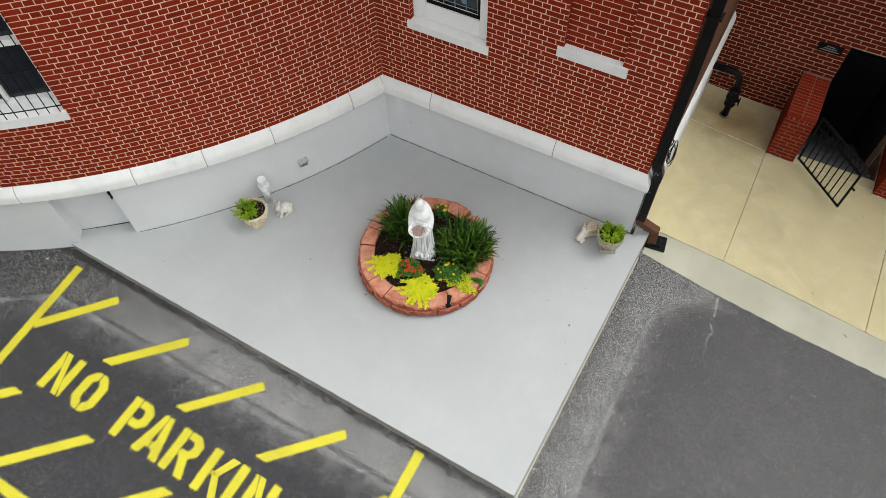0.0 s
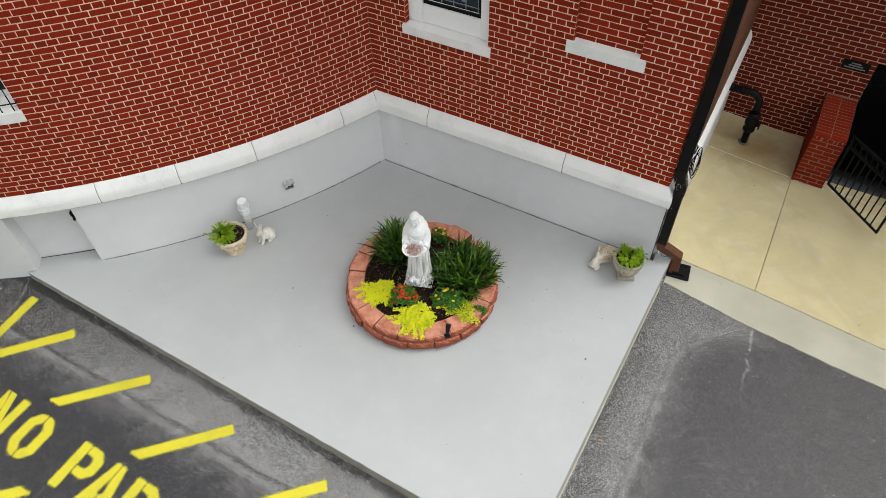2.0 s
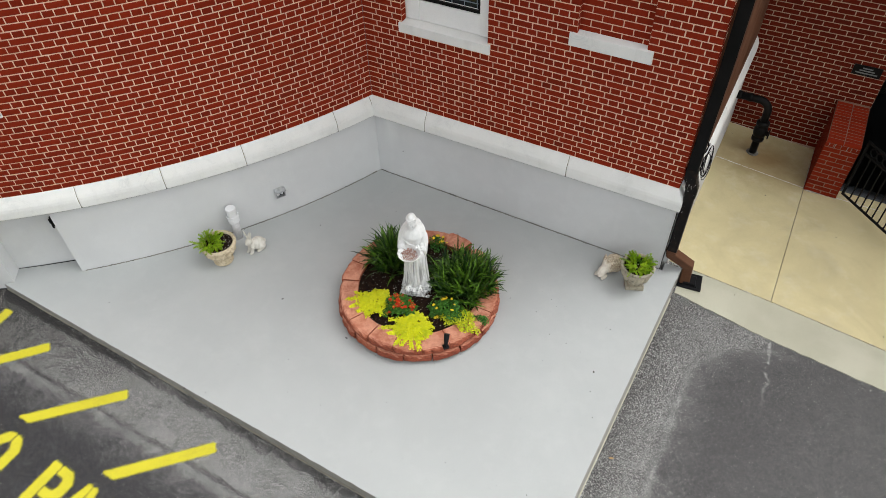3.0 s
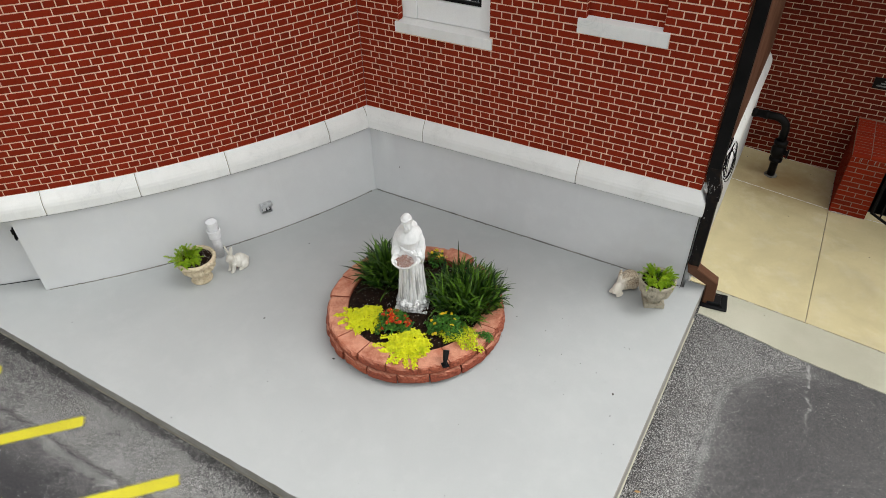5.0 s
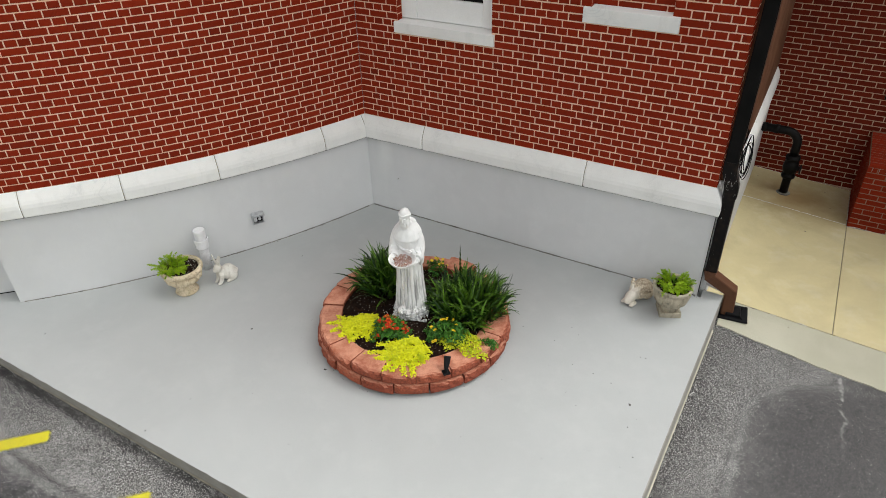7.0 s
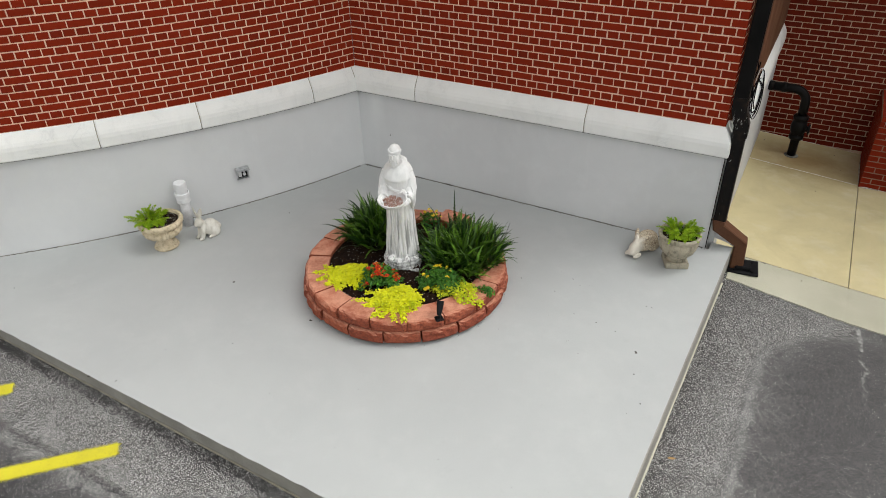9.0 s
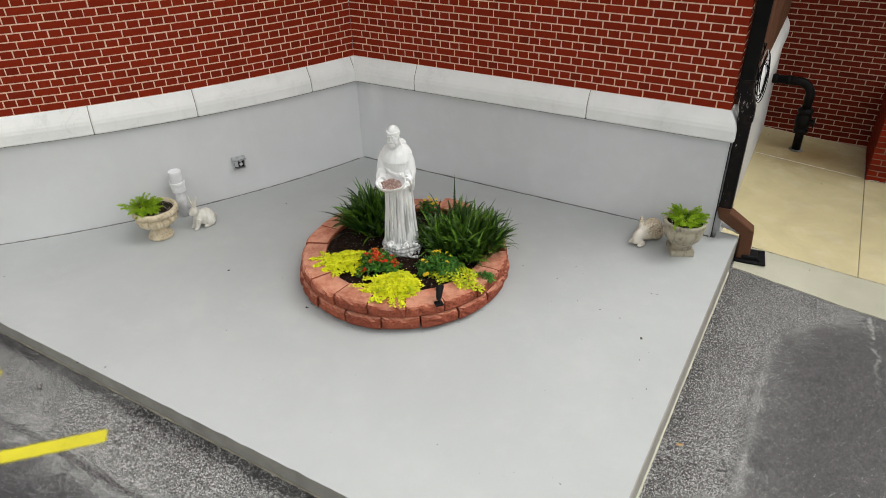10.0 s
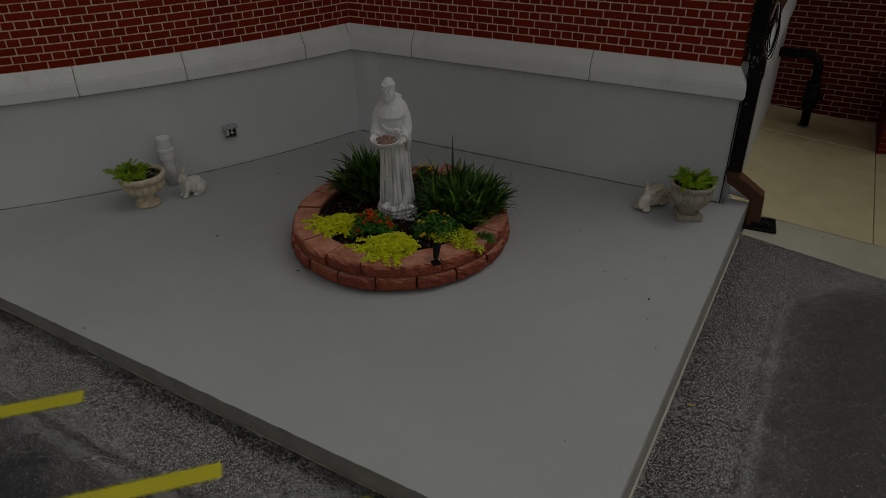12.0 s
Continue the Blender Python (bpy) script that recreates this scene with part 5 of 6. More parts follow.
def leaves(v, f, p, n, size, rng, wide=0.8):
    """One small oval leaf facing roughly along n."""
    n = Vector(n).normalized()
    a = n.orthogonal().normalized()
    b = n.cross(a)
    th = rng.uniform(0, 2 * math.pi)
    u, w = a * math.cos(th) + b * math.sin(th), b * math.cos(th) - a * math.sin(th)
    k = len(v)
    v += [tuple(p), tuple(p + u * size * 0.5 + w * size * wide * 0.45 + n * size * 0.12), tuple(p + u * size), tuple(p + u * size * 0.5 - w * size * wide * 0.45 + n * size * 0.12)]
    f.append((k, k + 1, k + 2, k + 3))


def mound(rng, rx, ry, h, ang=0.0):
    """A point of an uneven low mound and its outward direction."""
    while True:
        x, y = rng.uniform(-1, 1), rng.uniform(-1, 1)
        a = math.atan2(y, x)
        edge = 0.80 + 0.22 * math.sin(3 * a + rx * 40) + 0.14 * math.sin(7 * a + ry * 60)
        r = math.hypot(x, y)
        if r < edge:
            break
    z = h * (1 - (r / 1.1) ** 2)
    X, Y = x * rx, y * ry
    c, s = math.cos(ang), math.sin(ang)
    return Vector((X * c - Y * s, X * s + Y * c, z)), Vector((x * 0.6, y * 0.6, 1.0))


def creeping(x, y, z, rx, ry, h, runners, seed, label, trails, ang=0.0):
    """A mat of leafy runners that reach outwards, some of them over the blocks."""
    rng = random.Random(seed)
    t = thing("creeping_plant", Matrix.Translation((x, y, z)), label, "plant", "golden creeping plants")
    v, f = [], []
    c, s = math.cos(ang), math.sin(ang)

    def tuft(p, lean, size):
        for sg in (-1, 1):
            side = Vector((-lean.y, lean.x, 0)) * sg
            leaves(v, f, p + side * size * 0.2, Vector((rng.gauss(0, .35), rng.gauss(0, .35), 1)) + side * 0.5, size * rng.uniform(0.8, 1.2), rng, 0.95)
    for _ in range(runners):
        a, r = rng.uniform(0, 2 * math.pi), 0.85 * rng.random() ** 0.8
        q = Vector((r * math.cos(a), r * math.sin(a)))
        az = a + rng.gauss(0, 0.7)
        reach = 0.86 + 0.16 * math.sin(3 * a + rx * 40) + 0.12 * math.sin(8 * a + ry * 60) + rng.gauss(0, 0.06)
        for k in range(rng.randint(6, 13)):
            q += Vector((math.cos(az) / rx, math.sin(az) / ry)) * 0.009
            az += rng.gauss(0, 0.18)
            if q.length > reach:
                break
            X, Y = q.x * rx, q.y * ry
            lump = 0.5 + 0.5 * noise.noise(Vector((X * 22, Y * 22, seed)))
            p = Vector((X * c - Y * s, X * s + Y * c, h * (1 - (q.length / 1.12) ** 2) * (0.55 + 0.7 * lump) + rng.uniform(-0.006, 0.008)))
            tuft(p, Vector((math.cos(az + ang), math.sin(az + ang), 0)), 0.020)
    for az, reach in trails:
        p = Vector((rx * 0.7 * math.cos(az), ry * 0.7 * math.sin(az), h * 0.5))
        az2 = az
        for _ in range(int(reach / 0.008)):
            az2 += rng.gauss(0, 0.10)
            p = p + Vector((math.cos(az2), math.sin(az2), 0)) * 0.008
            far = Vector((x + p.x - PX, y + p.y - PY, 0)).length
            ground = (PZ + 0.212 if far > 0.655 else SOIL_Z + 0.01) - z
            if far > 0.875:
                ground -= (far - 0.875) * 3.0
            p.z += (ground + 0.012 - p.z) * 0.3
            for _ in range(3):
                tuft(p + Vector((rng.gauss(0, .010), rng.gauss(0, .010), rng.uniform(0, .010))), Vector((math.cos(az2), math.sin(az2), 0)), 0.019)
    meshed("leaves", v, f, GOLD, t)
    return t


creeping(1.275, -2.09, SOIL_Z, 0.25, 0.19, 0.07, 270, 21, "bright golden creeping plant on the mulch", [(3.5, 0.14), (3.9, 0.12), (3.0, 0.10), (4.3, 0.09), (4.7, 0.08)], 0.6)
creeping(1.81, -2.185, SOIL_Z, 0.23, 0.21, 0.075, 330, 22, "bright golden creeping plant hanging over the blocks", [(3.6, 0.17), (4.1, 0.12), (4.5, 0.14), (5.0, 0.13), (5.4, 0.15), (3.2, 0.12), (4.8, 0.12)], 0.4)


def leafy(name, x, y, z, rx, ry, h, count, seed, label, mat, size, group=""):
    rng = random.Random(seed)
    t = thing(name, Matrix.Translation((x, y, z)), label, "plant", group)
    v, f = [], []
    for _ in range(count):
        p, n = mound(rng, rx, ry, h)
        p.z *= rng.uniform(0.35, 1.05)
        leaves(v, f, p, n + Vector((rng.gauss(0, .6), rng.gauss(0, .6), -0.2)), size * rng.uniform(0.7, 1.3), rng, 0.62)
    meshed("leaves", v, f, mat, t)
    return t, rng


def bloom(parent, p, r, petal_mat, heart_mat, rng, layers=2, petals=9):
    """A flower: rings of petals round a raised centre."""
    v, f = [], []
    tilt = Euler((rng.gauss(0, .35) + 0.25, rng.gauss(0, .35), rng.uniform(0, 6))).to_matrix().to_4x4()
    m = Matrix.Translation(p) @ tilt
    for L in range(layers):
        for k in range(petals):
            a = 2 * math.pi * (k + 0.5 * L) / petals
            rr = r * (1 - 0.22 * L)
            w = math.pi / petals * 0.95
            zz = 0.004 * L
            n = len(v)
            v += [tuple(m @ Vector((r * .15 * math.cos(a), r * .15 * math.sin(a), zz + 0.001))), tuple(m @ Vector((rr * .75 * math.cos(a - w), rr * .75 * math.sin(a - w), zz + r * .22))), tuple(m @ Vector((rr * math.cos(a), rr * math.sin(a), zz + r * .15))), tuple(m @ Vector((rr * .75 * math.cos(a + w), rr * .75 * math.sin(a + w), zz + r * .22)))]
            f.append((n, n + 1, n + 2, n + 3))
    fl = meshed("bloom", v, f, petal_mat, parent)
    bm = bmesh.new()
    bmesh.ops.create_icosphere(bm, subdivisions=1, radius=r * 0.36, matrix=m @ Matrix.Translation((0, 0, 0.004 * layers + r * 0.12)) @ Matrix.Diagonal((1, 1, 0.6, 1)))
    part("flower_centre", bm, heart_mat, fl, "", True)


t, rng = leafy("red_flower_plant", 1.545, -2.03, SOIL_Z, 0.20, 0.17, 0.16, 950, 31, "leafy plant with red and orange blooms", GREEN, 0.036)
for k in range(32):
    p, n = mound(rng, 0.175, 0.145, 0.165)
    p.z += 0.012
    bloom(t, p, rng.uniform(0.018, 0.026), RED, ORANGE if rng.random() < 0.6 else RED, rng, 3, 9)
t, rng = leafy("yellow_flower_plant", 2.03, -1.84, SOIL_Z, 0.23, 0.17, 0.165, 1200, 32, "green plant with small yellow flowers", GREEN, 0.030, "yellow flowering plants")
for k in range(13):
    p, n = mound(rng, 0.20, 0.15, 0.17)
    p.z += 0.022
    bloom(t, p, rng.uniform(0.016, 0.023), PETAL, PETAL, rng, 2, 10)
t, rng = leafy("yellow_flower_plant", 1.47, -1.02, SOIL_Z, 0.17, 0.11, 0.12, 300, 33, "green plant with yellow flowers behind the statue", GREEN, 0.030, "yellow flowering plants")
for k in range(9):
    p, n = mound(rng, 0.16, 0.10, 0.14)
    p.z += 0.018
    bloom(t, p, rng.uniform(0.013, 0.018), PETAL, PETAL, rng, 2, 10)
leafy("lime_trailing_plant", 2.20, -1.88, SOIL_Z, 0.24, 0.16, 0.10, 1400, 34, "lime green trailing plant at the planter edge", LIME, 0.022)
leafy("lime_trailing_plant", 2.385, -1.76, PZ + 0.205, 0.10, 0.05, 0.04, 160, 35, "green sprig lying over the planter blocks", GREEN, 0.026)


# ---- statue ----
def blob(bm, x, y, z, rx, ry, rz, rot=(0, 0, 0), sub=3):
    bmesh.ops.create_icosphere(bm, subdivisions=sub, radius=1.0, matrix=pose(x, y, z, *rot) @ Matrix.Diagonal((rx, ry, rz, 1)))


def loft(bm, rows, seg=56, fold=None):
    """Closed body from rows of (z, half width, half depth, x, y)."""
    rings = []
    for z, w, d, ox, oy in rows:
        ring = []
        for k in range(seg):
            a = 2 * math.pi * k / seg
            s = 1.0 + (fold(a, z) if fold else 0.0)
            ring.append(bm.verts.new((ox + w * s * math.cos(a), oy + d * s * math.sin(a), z)))
        rings.append(ring)
    for a, b in zip(rings, rings[1:]):
        for k in range(seg):
            j = (k + 1) % seg
            bm.faces.new((a[k], a[j], b[j], b[k]))
    bm.faces.new(rings[0][::-1])
    bm.faces.new(rings[-1])


def merged(ob, voxel, smooth=4):
    """Fuses the pieces of a cast figure into one skin."""
    r = ob.modifiers.new("skin", "REMESH")
    r.mode, r.voxel_size, r.use_smooth_shade = "VOXEL", voxel, True
    s = ob.modifiers.new("soften", "SMOOTH")
    s.factor, s.iterations = 0.5, smooth
    return ob


def build_statue():
    bm = bmesh.new()
    # square plate and a layered rock on it
    box(bm, -0.170, 0.170, -0.150, 0.150, 0.0, 0.018, 0.004)
    loft(bm, [(0.012, 0.160, 0.150, 0, 0), (0.030, 0.172, 0.160, 0, -0.004), (0.042, 0.160, 0.150, 0, -0.004), (0.058, 0.168, 0.158, 0.004, -0.006), (0.070, 0.155, 0.146, 0, -0.004), (0.088, 0.160, 0.148, 0, -0.006), (0.106, 0.142, 0.132, 0, 0.004)], 96, lambda a, z: 0.045 * math.sin(5 * a + 40 * z) + 0.030 * math.sin(11 * a - 70 * z) + 0.015 * math.sin(23 * a + 90 * z))

    def folds(a, z):
        b = (a + math.pi / 2 + math.pi) % (2 * math.pi) - math.pi
        low = max(0.0, min(1.0, (0.655 - z) / 0.10))
        flare = max(0.0, min(1.0, (0.60 - z) / 0.4))
        cut = 0.0
        for g, deep, wide in ((-0.62, 0.07, 0.07), (-0.30, 0.13, 0.055), (-0.08, 0.15, 0.05), (0.16, 0.15, 0.055), (0.42, 0.12, 0.06), (0.80, 0.06, 0.08), (1.25, 0.05, 0.10), (-1.1, 0.05, 0.10)):
            at = g * (1 + 0.25 * flare) + 0.035 * math.sin(8 * z + 9 * g)
            cut += deep * math.exp(-((b - at) / wide) ** 2)
        ripple = 0.03 * math.sin(9 * a + 1.2) * flare + 0.012 * math.sin(17 * a + 11 * z)
        return low * (ripple - cut * (0.7 + 0.3 * flare))
    loft(bm, [(0.085, 0.150, 0.128, 0, 0.012), (0.13, 0.150, 0.126, 0, 0.012), (0.22, 0.142, 0.118, 0, 0.012), (0.34, 0.132, 0.108, 0, 0.010), (0.46, 0.124, 0.101, 0, 0.010), (0.58, 0.119, 0.097, 0, 0.010), (0.64, 0.120, 0.098, 0, 0.010), (0.655, 0.116, 0.094, 0, 0.010), (0.67, 0.121, 0.099, 0, 0.010), (0.74, 0.122, 0.100, 0, 0.008), (0.80, 0.124, 0.098, 0, 0.004), (0.86, 0.118, 0.088, 0, 0.002), (0.905, 0.100, 0.074, 0, 0.0), (0.94, 0.066, 0.058, 0, -0.008), (0.965, 0.048, 0.050, 0, -0.018), (1.0, 0.045, 0.046, 0, -0.026)], 240, folds)
    # shoulder cape: a round yoke, lower at the breast
    before = len(bm.verts)
    loft(bm, [(0.872, 0.110, 0.090, 0, 0.0), (0.866, 0.126, 0.108, 0, 0.0), (0.872, 0.130, 0.113, 0, 0.0), (0.886, 0.129, 0.110, 0, 0.0), (0.906, 0.120, 0.101, 0, 0.0), (0.926, 0.104, 0.089, 0, -0.002), (0.942, 0.084, 0.076, 0, -0.006), (0.954, 0.066, 0.064, 0, -0.012), (0.966, 0.056, 0.056, 0, -0.018), (0.972, 0.046, 0.048, 0, -0.022)], 120, lambda a, z: 0.012 * math.sin(5 * a + 14 * z) + 0.010 * math.sin(12 * a - 30 * z))
    bm.verts.ensure_lookup_table()
    for vert in bm.verts[before:]:
        vert.co.z += 0.36 * vert.co.y - 0.10 * vert.co.x * vert.co.x / 0.14
    # thrown-back hood behind the neck
    blob(bm, 0.006, 0.055, 0.950, 0.072, 0.042, 0.040, (18, 0, 0))
    # head turned aside and bowed: skull, jaw, beard, nose, brow, ring of hair
    h = pose(-0.004, -0.046, 1.048, 4, 0, -10)

    def on_head(x, y, z, rx, ry, rz, rot=(0, 0, 0)):
        bmesh.ops.create_icosphere(bm, subdivisions=3, radius=1.0, matrix=h @ pose(x, y, z, *rot) @ Matrix.Diagonal((rx, ry, rz, 1)))
    on_head(0, 0.012, 0.020, 0.050, 0.057, 0.060)
    on_head(0, -0.002, -0.026, 0.045, 0.050, 0.052)
    on_head(0, -0.010, -0.070, 0.038, 0.040, 0.046)
    for k in range(34):
        a = 2 * math.pi * k / 34
        lowered = 0.014 * max(0.0, math.sin(a)) + 0.004 * math.sin(3 * a)
        on_head(0.0495 * math.cos(a), 0.010 + 0.056 * math.sin(a), 0.030 - lowered, 0.0055, 0.0055, 0.0125 + 0.002 * math.sin(5 * a))
    on_head(0, -0.049, -0.006, 0.0055, 0.011, 0.020, (-14, 0, 0))
    on_head(0, -0.053, -0.019, 0.0070, 0.007, 0.005)
    for sg in (-1, 1):
        on_head(sg * 0.020, -0.046, 0.010, 0.016, 0.009, 0.005, (0, sg * 10, 0))
        on_head(sg * 0.046, 0.008, -0.012, 0.006, 0.011, 0.016)
        on_head(sg * 0.012, -0.049, -0.036, 0.013, 0.007, 0.005, (0, sg * 18, 0))
        on_head(sg * 0.034, -0.018, -0.050, 0.011, 0.024, 0.024)
    on_head(0, -0.038, -0.066, 0.026, 0.018, 0.026)
    on_head(0, -0.030, -0.084, 0.018, 0.014, 0.018)
    # sleeves, cuffs and palms
    for sg in (-1, 1):
        tube(bm, [(sg * 0.090, 0.0, 0.885), (sg * 0.108, -0.006, 0.820), (sg * 0.114, -0.026, 0.750), (sg * 0.114, -0.072, 0.706), (sg * 0.108, -0.122, 0.694)], [0.040, 0.047, 0.051, 0.048, 0.040], 22)
        tube(bm, [(sg * 0.122, -0.045, 0.705), (sg * 0.128, -0.050, 0.650), (sg * 0.124, -0.040, 0.595), (sg * 0.118, -0.030, 0.560)], [0.034, 0.030, 0.022, 0.008], 14)
        for q in (0.0, 0.018, 0.036, 0.054):
            tube(bm, [(sg * (0.118 + q * 0.3), -0.02 - q, 0.80 - q * 0.4), (sg * 0.150, -0.040 - q, 0.748 - q * 0.3), (sg * 0.142, -0.072 - q * 1.2, 0.694)], [0.004, 0.0075, 0.005], 8)
        blob(bm, sg * 0.116, -0.152, 0.690, 0.022, 0.036, 0.020, (0, 0, sg * 24))
        for k in range(4):
            tube(bm, [(sg * (0.124 - 0.010 * k), -0.172 - 0.006 * k, 0.700), (sg * (0.120 - 0.012 * k), -0.196 - 0.008 * k, 0.694), (sg * (0.112 - 0.013 * k), -0.206 - 0.010 * k, 0.676)], [0.007, 0.0075, 0.006], 8)
    # folds across the breast
    for q in range(4):
        tube(bm, [(-0.085 + 0.03 * q, -0.086, 0.80 - 0.014 * q), (-0.03 + 0.022 * q, -0.100, 0.755 - 0.014 * q), (0.050 + 0.012 * q, -0.092, 0.742 - 0.012 * q)], [0.004, 0.007, 0.004], 8)
    # bowl
    prof = [(0.046, 0.0), (0.084, 0.010), (0.108, 0.032), (0.122, 0.056), (0.126, 0.064), (0.123, 0.070), (0.114, 0.066), (0.102, 0.044), (0.080, 0.024), (0.040, 0.018)]
    seg = 56
    mb = pose(-0.012, -0.172, 0.654, 10, 0, 0)
    rings = [[bm.verts.new(mb @ Vector((r * math.cos(2 * math.pi * k / seg), r * 0.90 * math.sin(2 * math.pi * k / seg), z))) for k in range(seg)] for r, z in prof]
    for a, b in zip(rings, rings[1:]):
        for k in range(seg):
            j = (k + 1) % seg
            bm.faces.new((a[k], a[j], b[j], b[k]))
    bm.faces.new(rings[0][::-1])
    bm.faces.new(rings[-1])
    # small bird by the hand, knotted cord and bare feet
    blob(bm, 0.074, -0.122, 0.752, 0.020, 0.032, 0.022, (20, 0, 30))
    blob(bm, 0.056, -0.148, 0.772, 0.012, 0.014, 0.013)
    blob(bm, 0.052, -0.163, 0.770, 0.004, 0.008, 0.004)
    blob(bm, 0.098, -0.100, 0.738, 0.012, 0.030, 0.010, (-20, 0, 40))
    tube(bm, [(-0.034, -0.100, 0.65), (-0.040, -0.110, 0.46), (-0.044, -0.122, 0.26), (-0.044, -0.128, 0.19)], 0.0065, 10)
    for z in (0.42, 0.33, 0.24):
        blob(bm, -0.042, -0.113 - 0.04 * (0.42 - z), z, 0.0095, 0.0095, 0.012)
    for sg, fx, fy in ((-1, -0.070, -0.136), (1, 0.072, -0.128)):
        blob(bm, fx, fy, 0.120, 0.028, 0.050, 0.020, (0, 0, sg * 10))
        for k in range(5):
            blob(bm, fx + sg * (-0.022 + 0.011 * k), fy - 0.046 + 0.004 * k, 0.112, 0.0062, 0.013, 0.0085)
    ob = part("statue", bm, STATUE_WHITE, None, "", True)
    ob.matrix_world = pose(1.550, -1.672, SOIL_Z + 0.004, 0, 0, 19) @ Matrix.Diagonal((0.96, 0.96, 1.0, 1))
    merged(ob, 0.0030, 1)
    tagged(ob, "white cast stone robed statue holding a bowl", "statue")
    seed = bmesh.new()
    rng = random.Random(5)
    for _ in range(420):
        r, a = 0.086 * math.sqrt(rng.random()), rng.uniform(0, 2 * math.pi)
        bmesh.ops.create_icosphere(seed, subdivisions=1, radius=rng.uniform(0.0025, 0.005), matrix=mb @ Matrix.Translation((r * math.cos(a), r * 0.90 * math.sin(a), 0.030 + 0.06 * r + rng.uniform(0, 0.010))))
    sd = part("bird_seed", seed, SEED)
    sd.matrix_world = pose(1.550, -1.672, SOIL_Z + 0.004, 0, 0, 19) @ Matrix.Diagonal((0.96, 0.96, 1.0, 1))
    tagged(sd, "reddish brown bird seed lying in the statue's bowl", "bird seed", kind="stuff")


build_statue()


# ---- spotlight on the planter ----
def build_spot():
    s = thing("garden_spotlight", pose(2.222, -2.245, PZ + 0.209, 0, 0, 18) @ Matrix.Diagonal((0.86, 0.86, 0.82, 1)), "small black garden spotlight on the planter blocks", "spotlight")
    part("foot", boxed(-0.036, 0.036, -0.036, 0.036, 0.0, 0.014, bevel=0.004, m=pose(0, 0, 0, 0, 0, 30)), BLACK_PLASTIC, s)
    part("neck", tube(bmesh.new(), [(0, 0, 0.012), (0, 0.012, 0.05), (0, 0.02, 0.07)], 0.013, 10), BLACK_PLASTIC, s)
    part("lamp_head", tube(bmesh.new(), [(0, -0.005, 0.05), (0, 0.02, 0.078), (0.0, 0.06, 0.12), (0, 0.085, 0.147)], [0.018, 0.026, 0.032, 0.034], 16), BLACK_PLASTIC, s, "black lamp head tilted upwards")


build_spot()


# ---- urns ----
def urn(name_label, x, y, prof, square, mat, lobes, seed, plant_label, rot=0, reach=0.26):
    z = pad_z(x, y)
    u = thing("urn_planter", pose(x, y, z, 0, 0, rot), name_label, "urn", "cast stone urns")
    lo = 0.0
    if square:
        part("base", boxed(-square, square, -square, square, 0.0, 0.055, bevel=0.006), mat, u)
        lo = 0.054
    rim_z = max(p[1] for p in prof)
    rim_r = max(p[0] for p in prof)

    def wave(a, zz):
        k = max(0.0, 1 - (abs(zz - lo - rim_z * 0.56) / (rim_z * 0.27)) ** 3)
        return 1 + 0.15 * k * abs(math.sin(lobes * a / 2)) ** 0.45 - 0.11 * k
    part("bowl", lathe([(r, zz + lo) for r, zz in prof], 144, wave), mat, u, "", True)
    inner = rim_r * 0.80
    soil = bmesh.new()
    bmesh.ops.create_circle(soil, cap_ends=True, segments=32, radius=inner, matrix=Matrix.Translation((0, 0, rim_z + lo - 0.030)))
    part("potting_soil", soil, SOIL, u, "dark potting soil")
    rng = random.Random(seed)
    v, f = [], []
    for _ in range(130):
        r, a = inner * 0.95 * math.sqrt(rng.random()), rng.uniform(0, 2 * math.pi)
        p = Vector((r * math.cos(a), r * math.sin(a), rim_z + lo - 0.027))
        s = rng.uniform(0.002, 0.0045)
        k = len(v)
        v += [tuple(p + Vector(q) * s) for q in ((-1, -1, 0), (1, -1, 0), (0, 1, 0), (0, 0, 1))]
        f += [(k, k + 1, k + 3), (k + 1, k + 2, k + 3), (k + 2, k, k + 3)]
    g = meshed("perlite_grains", v, f, PERLITE, u)
    g["kind"] = "stuff"
    return u, z + lo + rim_z - 0.032, inner


URN_A = [(0.0, 0.0), (0.122, 0.0), (0.128, 0.010), (0.122, 0.024), (0.104, 0.032), (0.107, 0.043), (0.090, 0.053), (0.068, 0.070), (0.066, 0.092), (0.082, 0.106), (0.125, 0.122), (0.166, 0.145), (0.190, 0.170), (0.199, 0.194), (0.194, 0.210), (0.180, 0.219), (0.182, 0.230), (0.210, 0.242), (0.224, 0.258), (0.228, 0.280), (0.220, 0.298), (0.205, 0.305), (0.192, 0.300), (0.184, 0.284), (0.180, 0.26), (0.0, 0.25)]
URN_B = [(0.0, 0.0), (0.085, 0.0), (0.078, 0.020), (0.084, 0.035), (0.118, 0.060), (0.150, 0.100), (0.163, 0.145), (0.165, 0.175), (0.158, 0.190), (0.166, 0.200), (0.180, 0.212), (0.184, 0.232), (0.176, 0.246), (0.160, 0.244), (0.150, 0.226), (0.147, 0.20), (0.0, 0.19)]
ua, za, ra = urn("tan cast stone urn with a round foot by the wall", -0.770, -2.245, [(r * 0.905, z) for r, z in URN_A], 0, URN_TAN, 16, 41, "")
ub, zb, rb = urn("weathered grey stone urn on a square base", 3.605, -0.375, [(r, z * 1.10) for r, z in URN_B], 0.100, URN_GREY, 11, 42, "", rot=24)


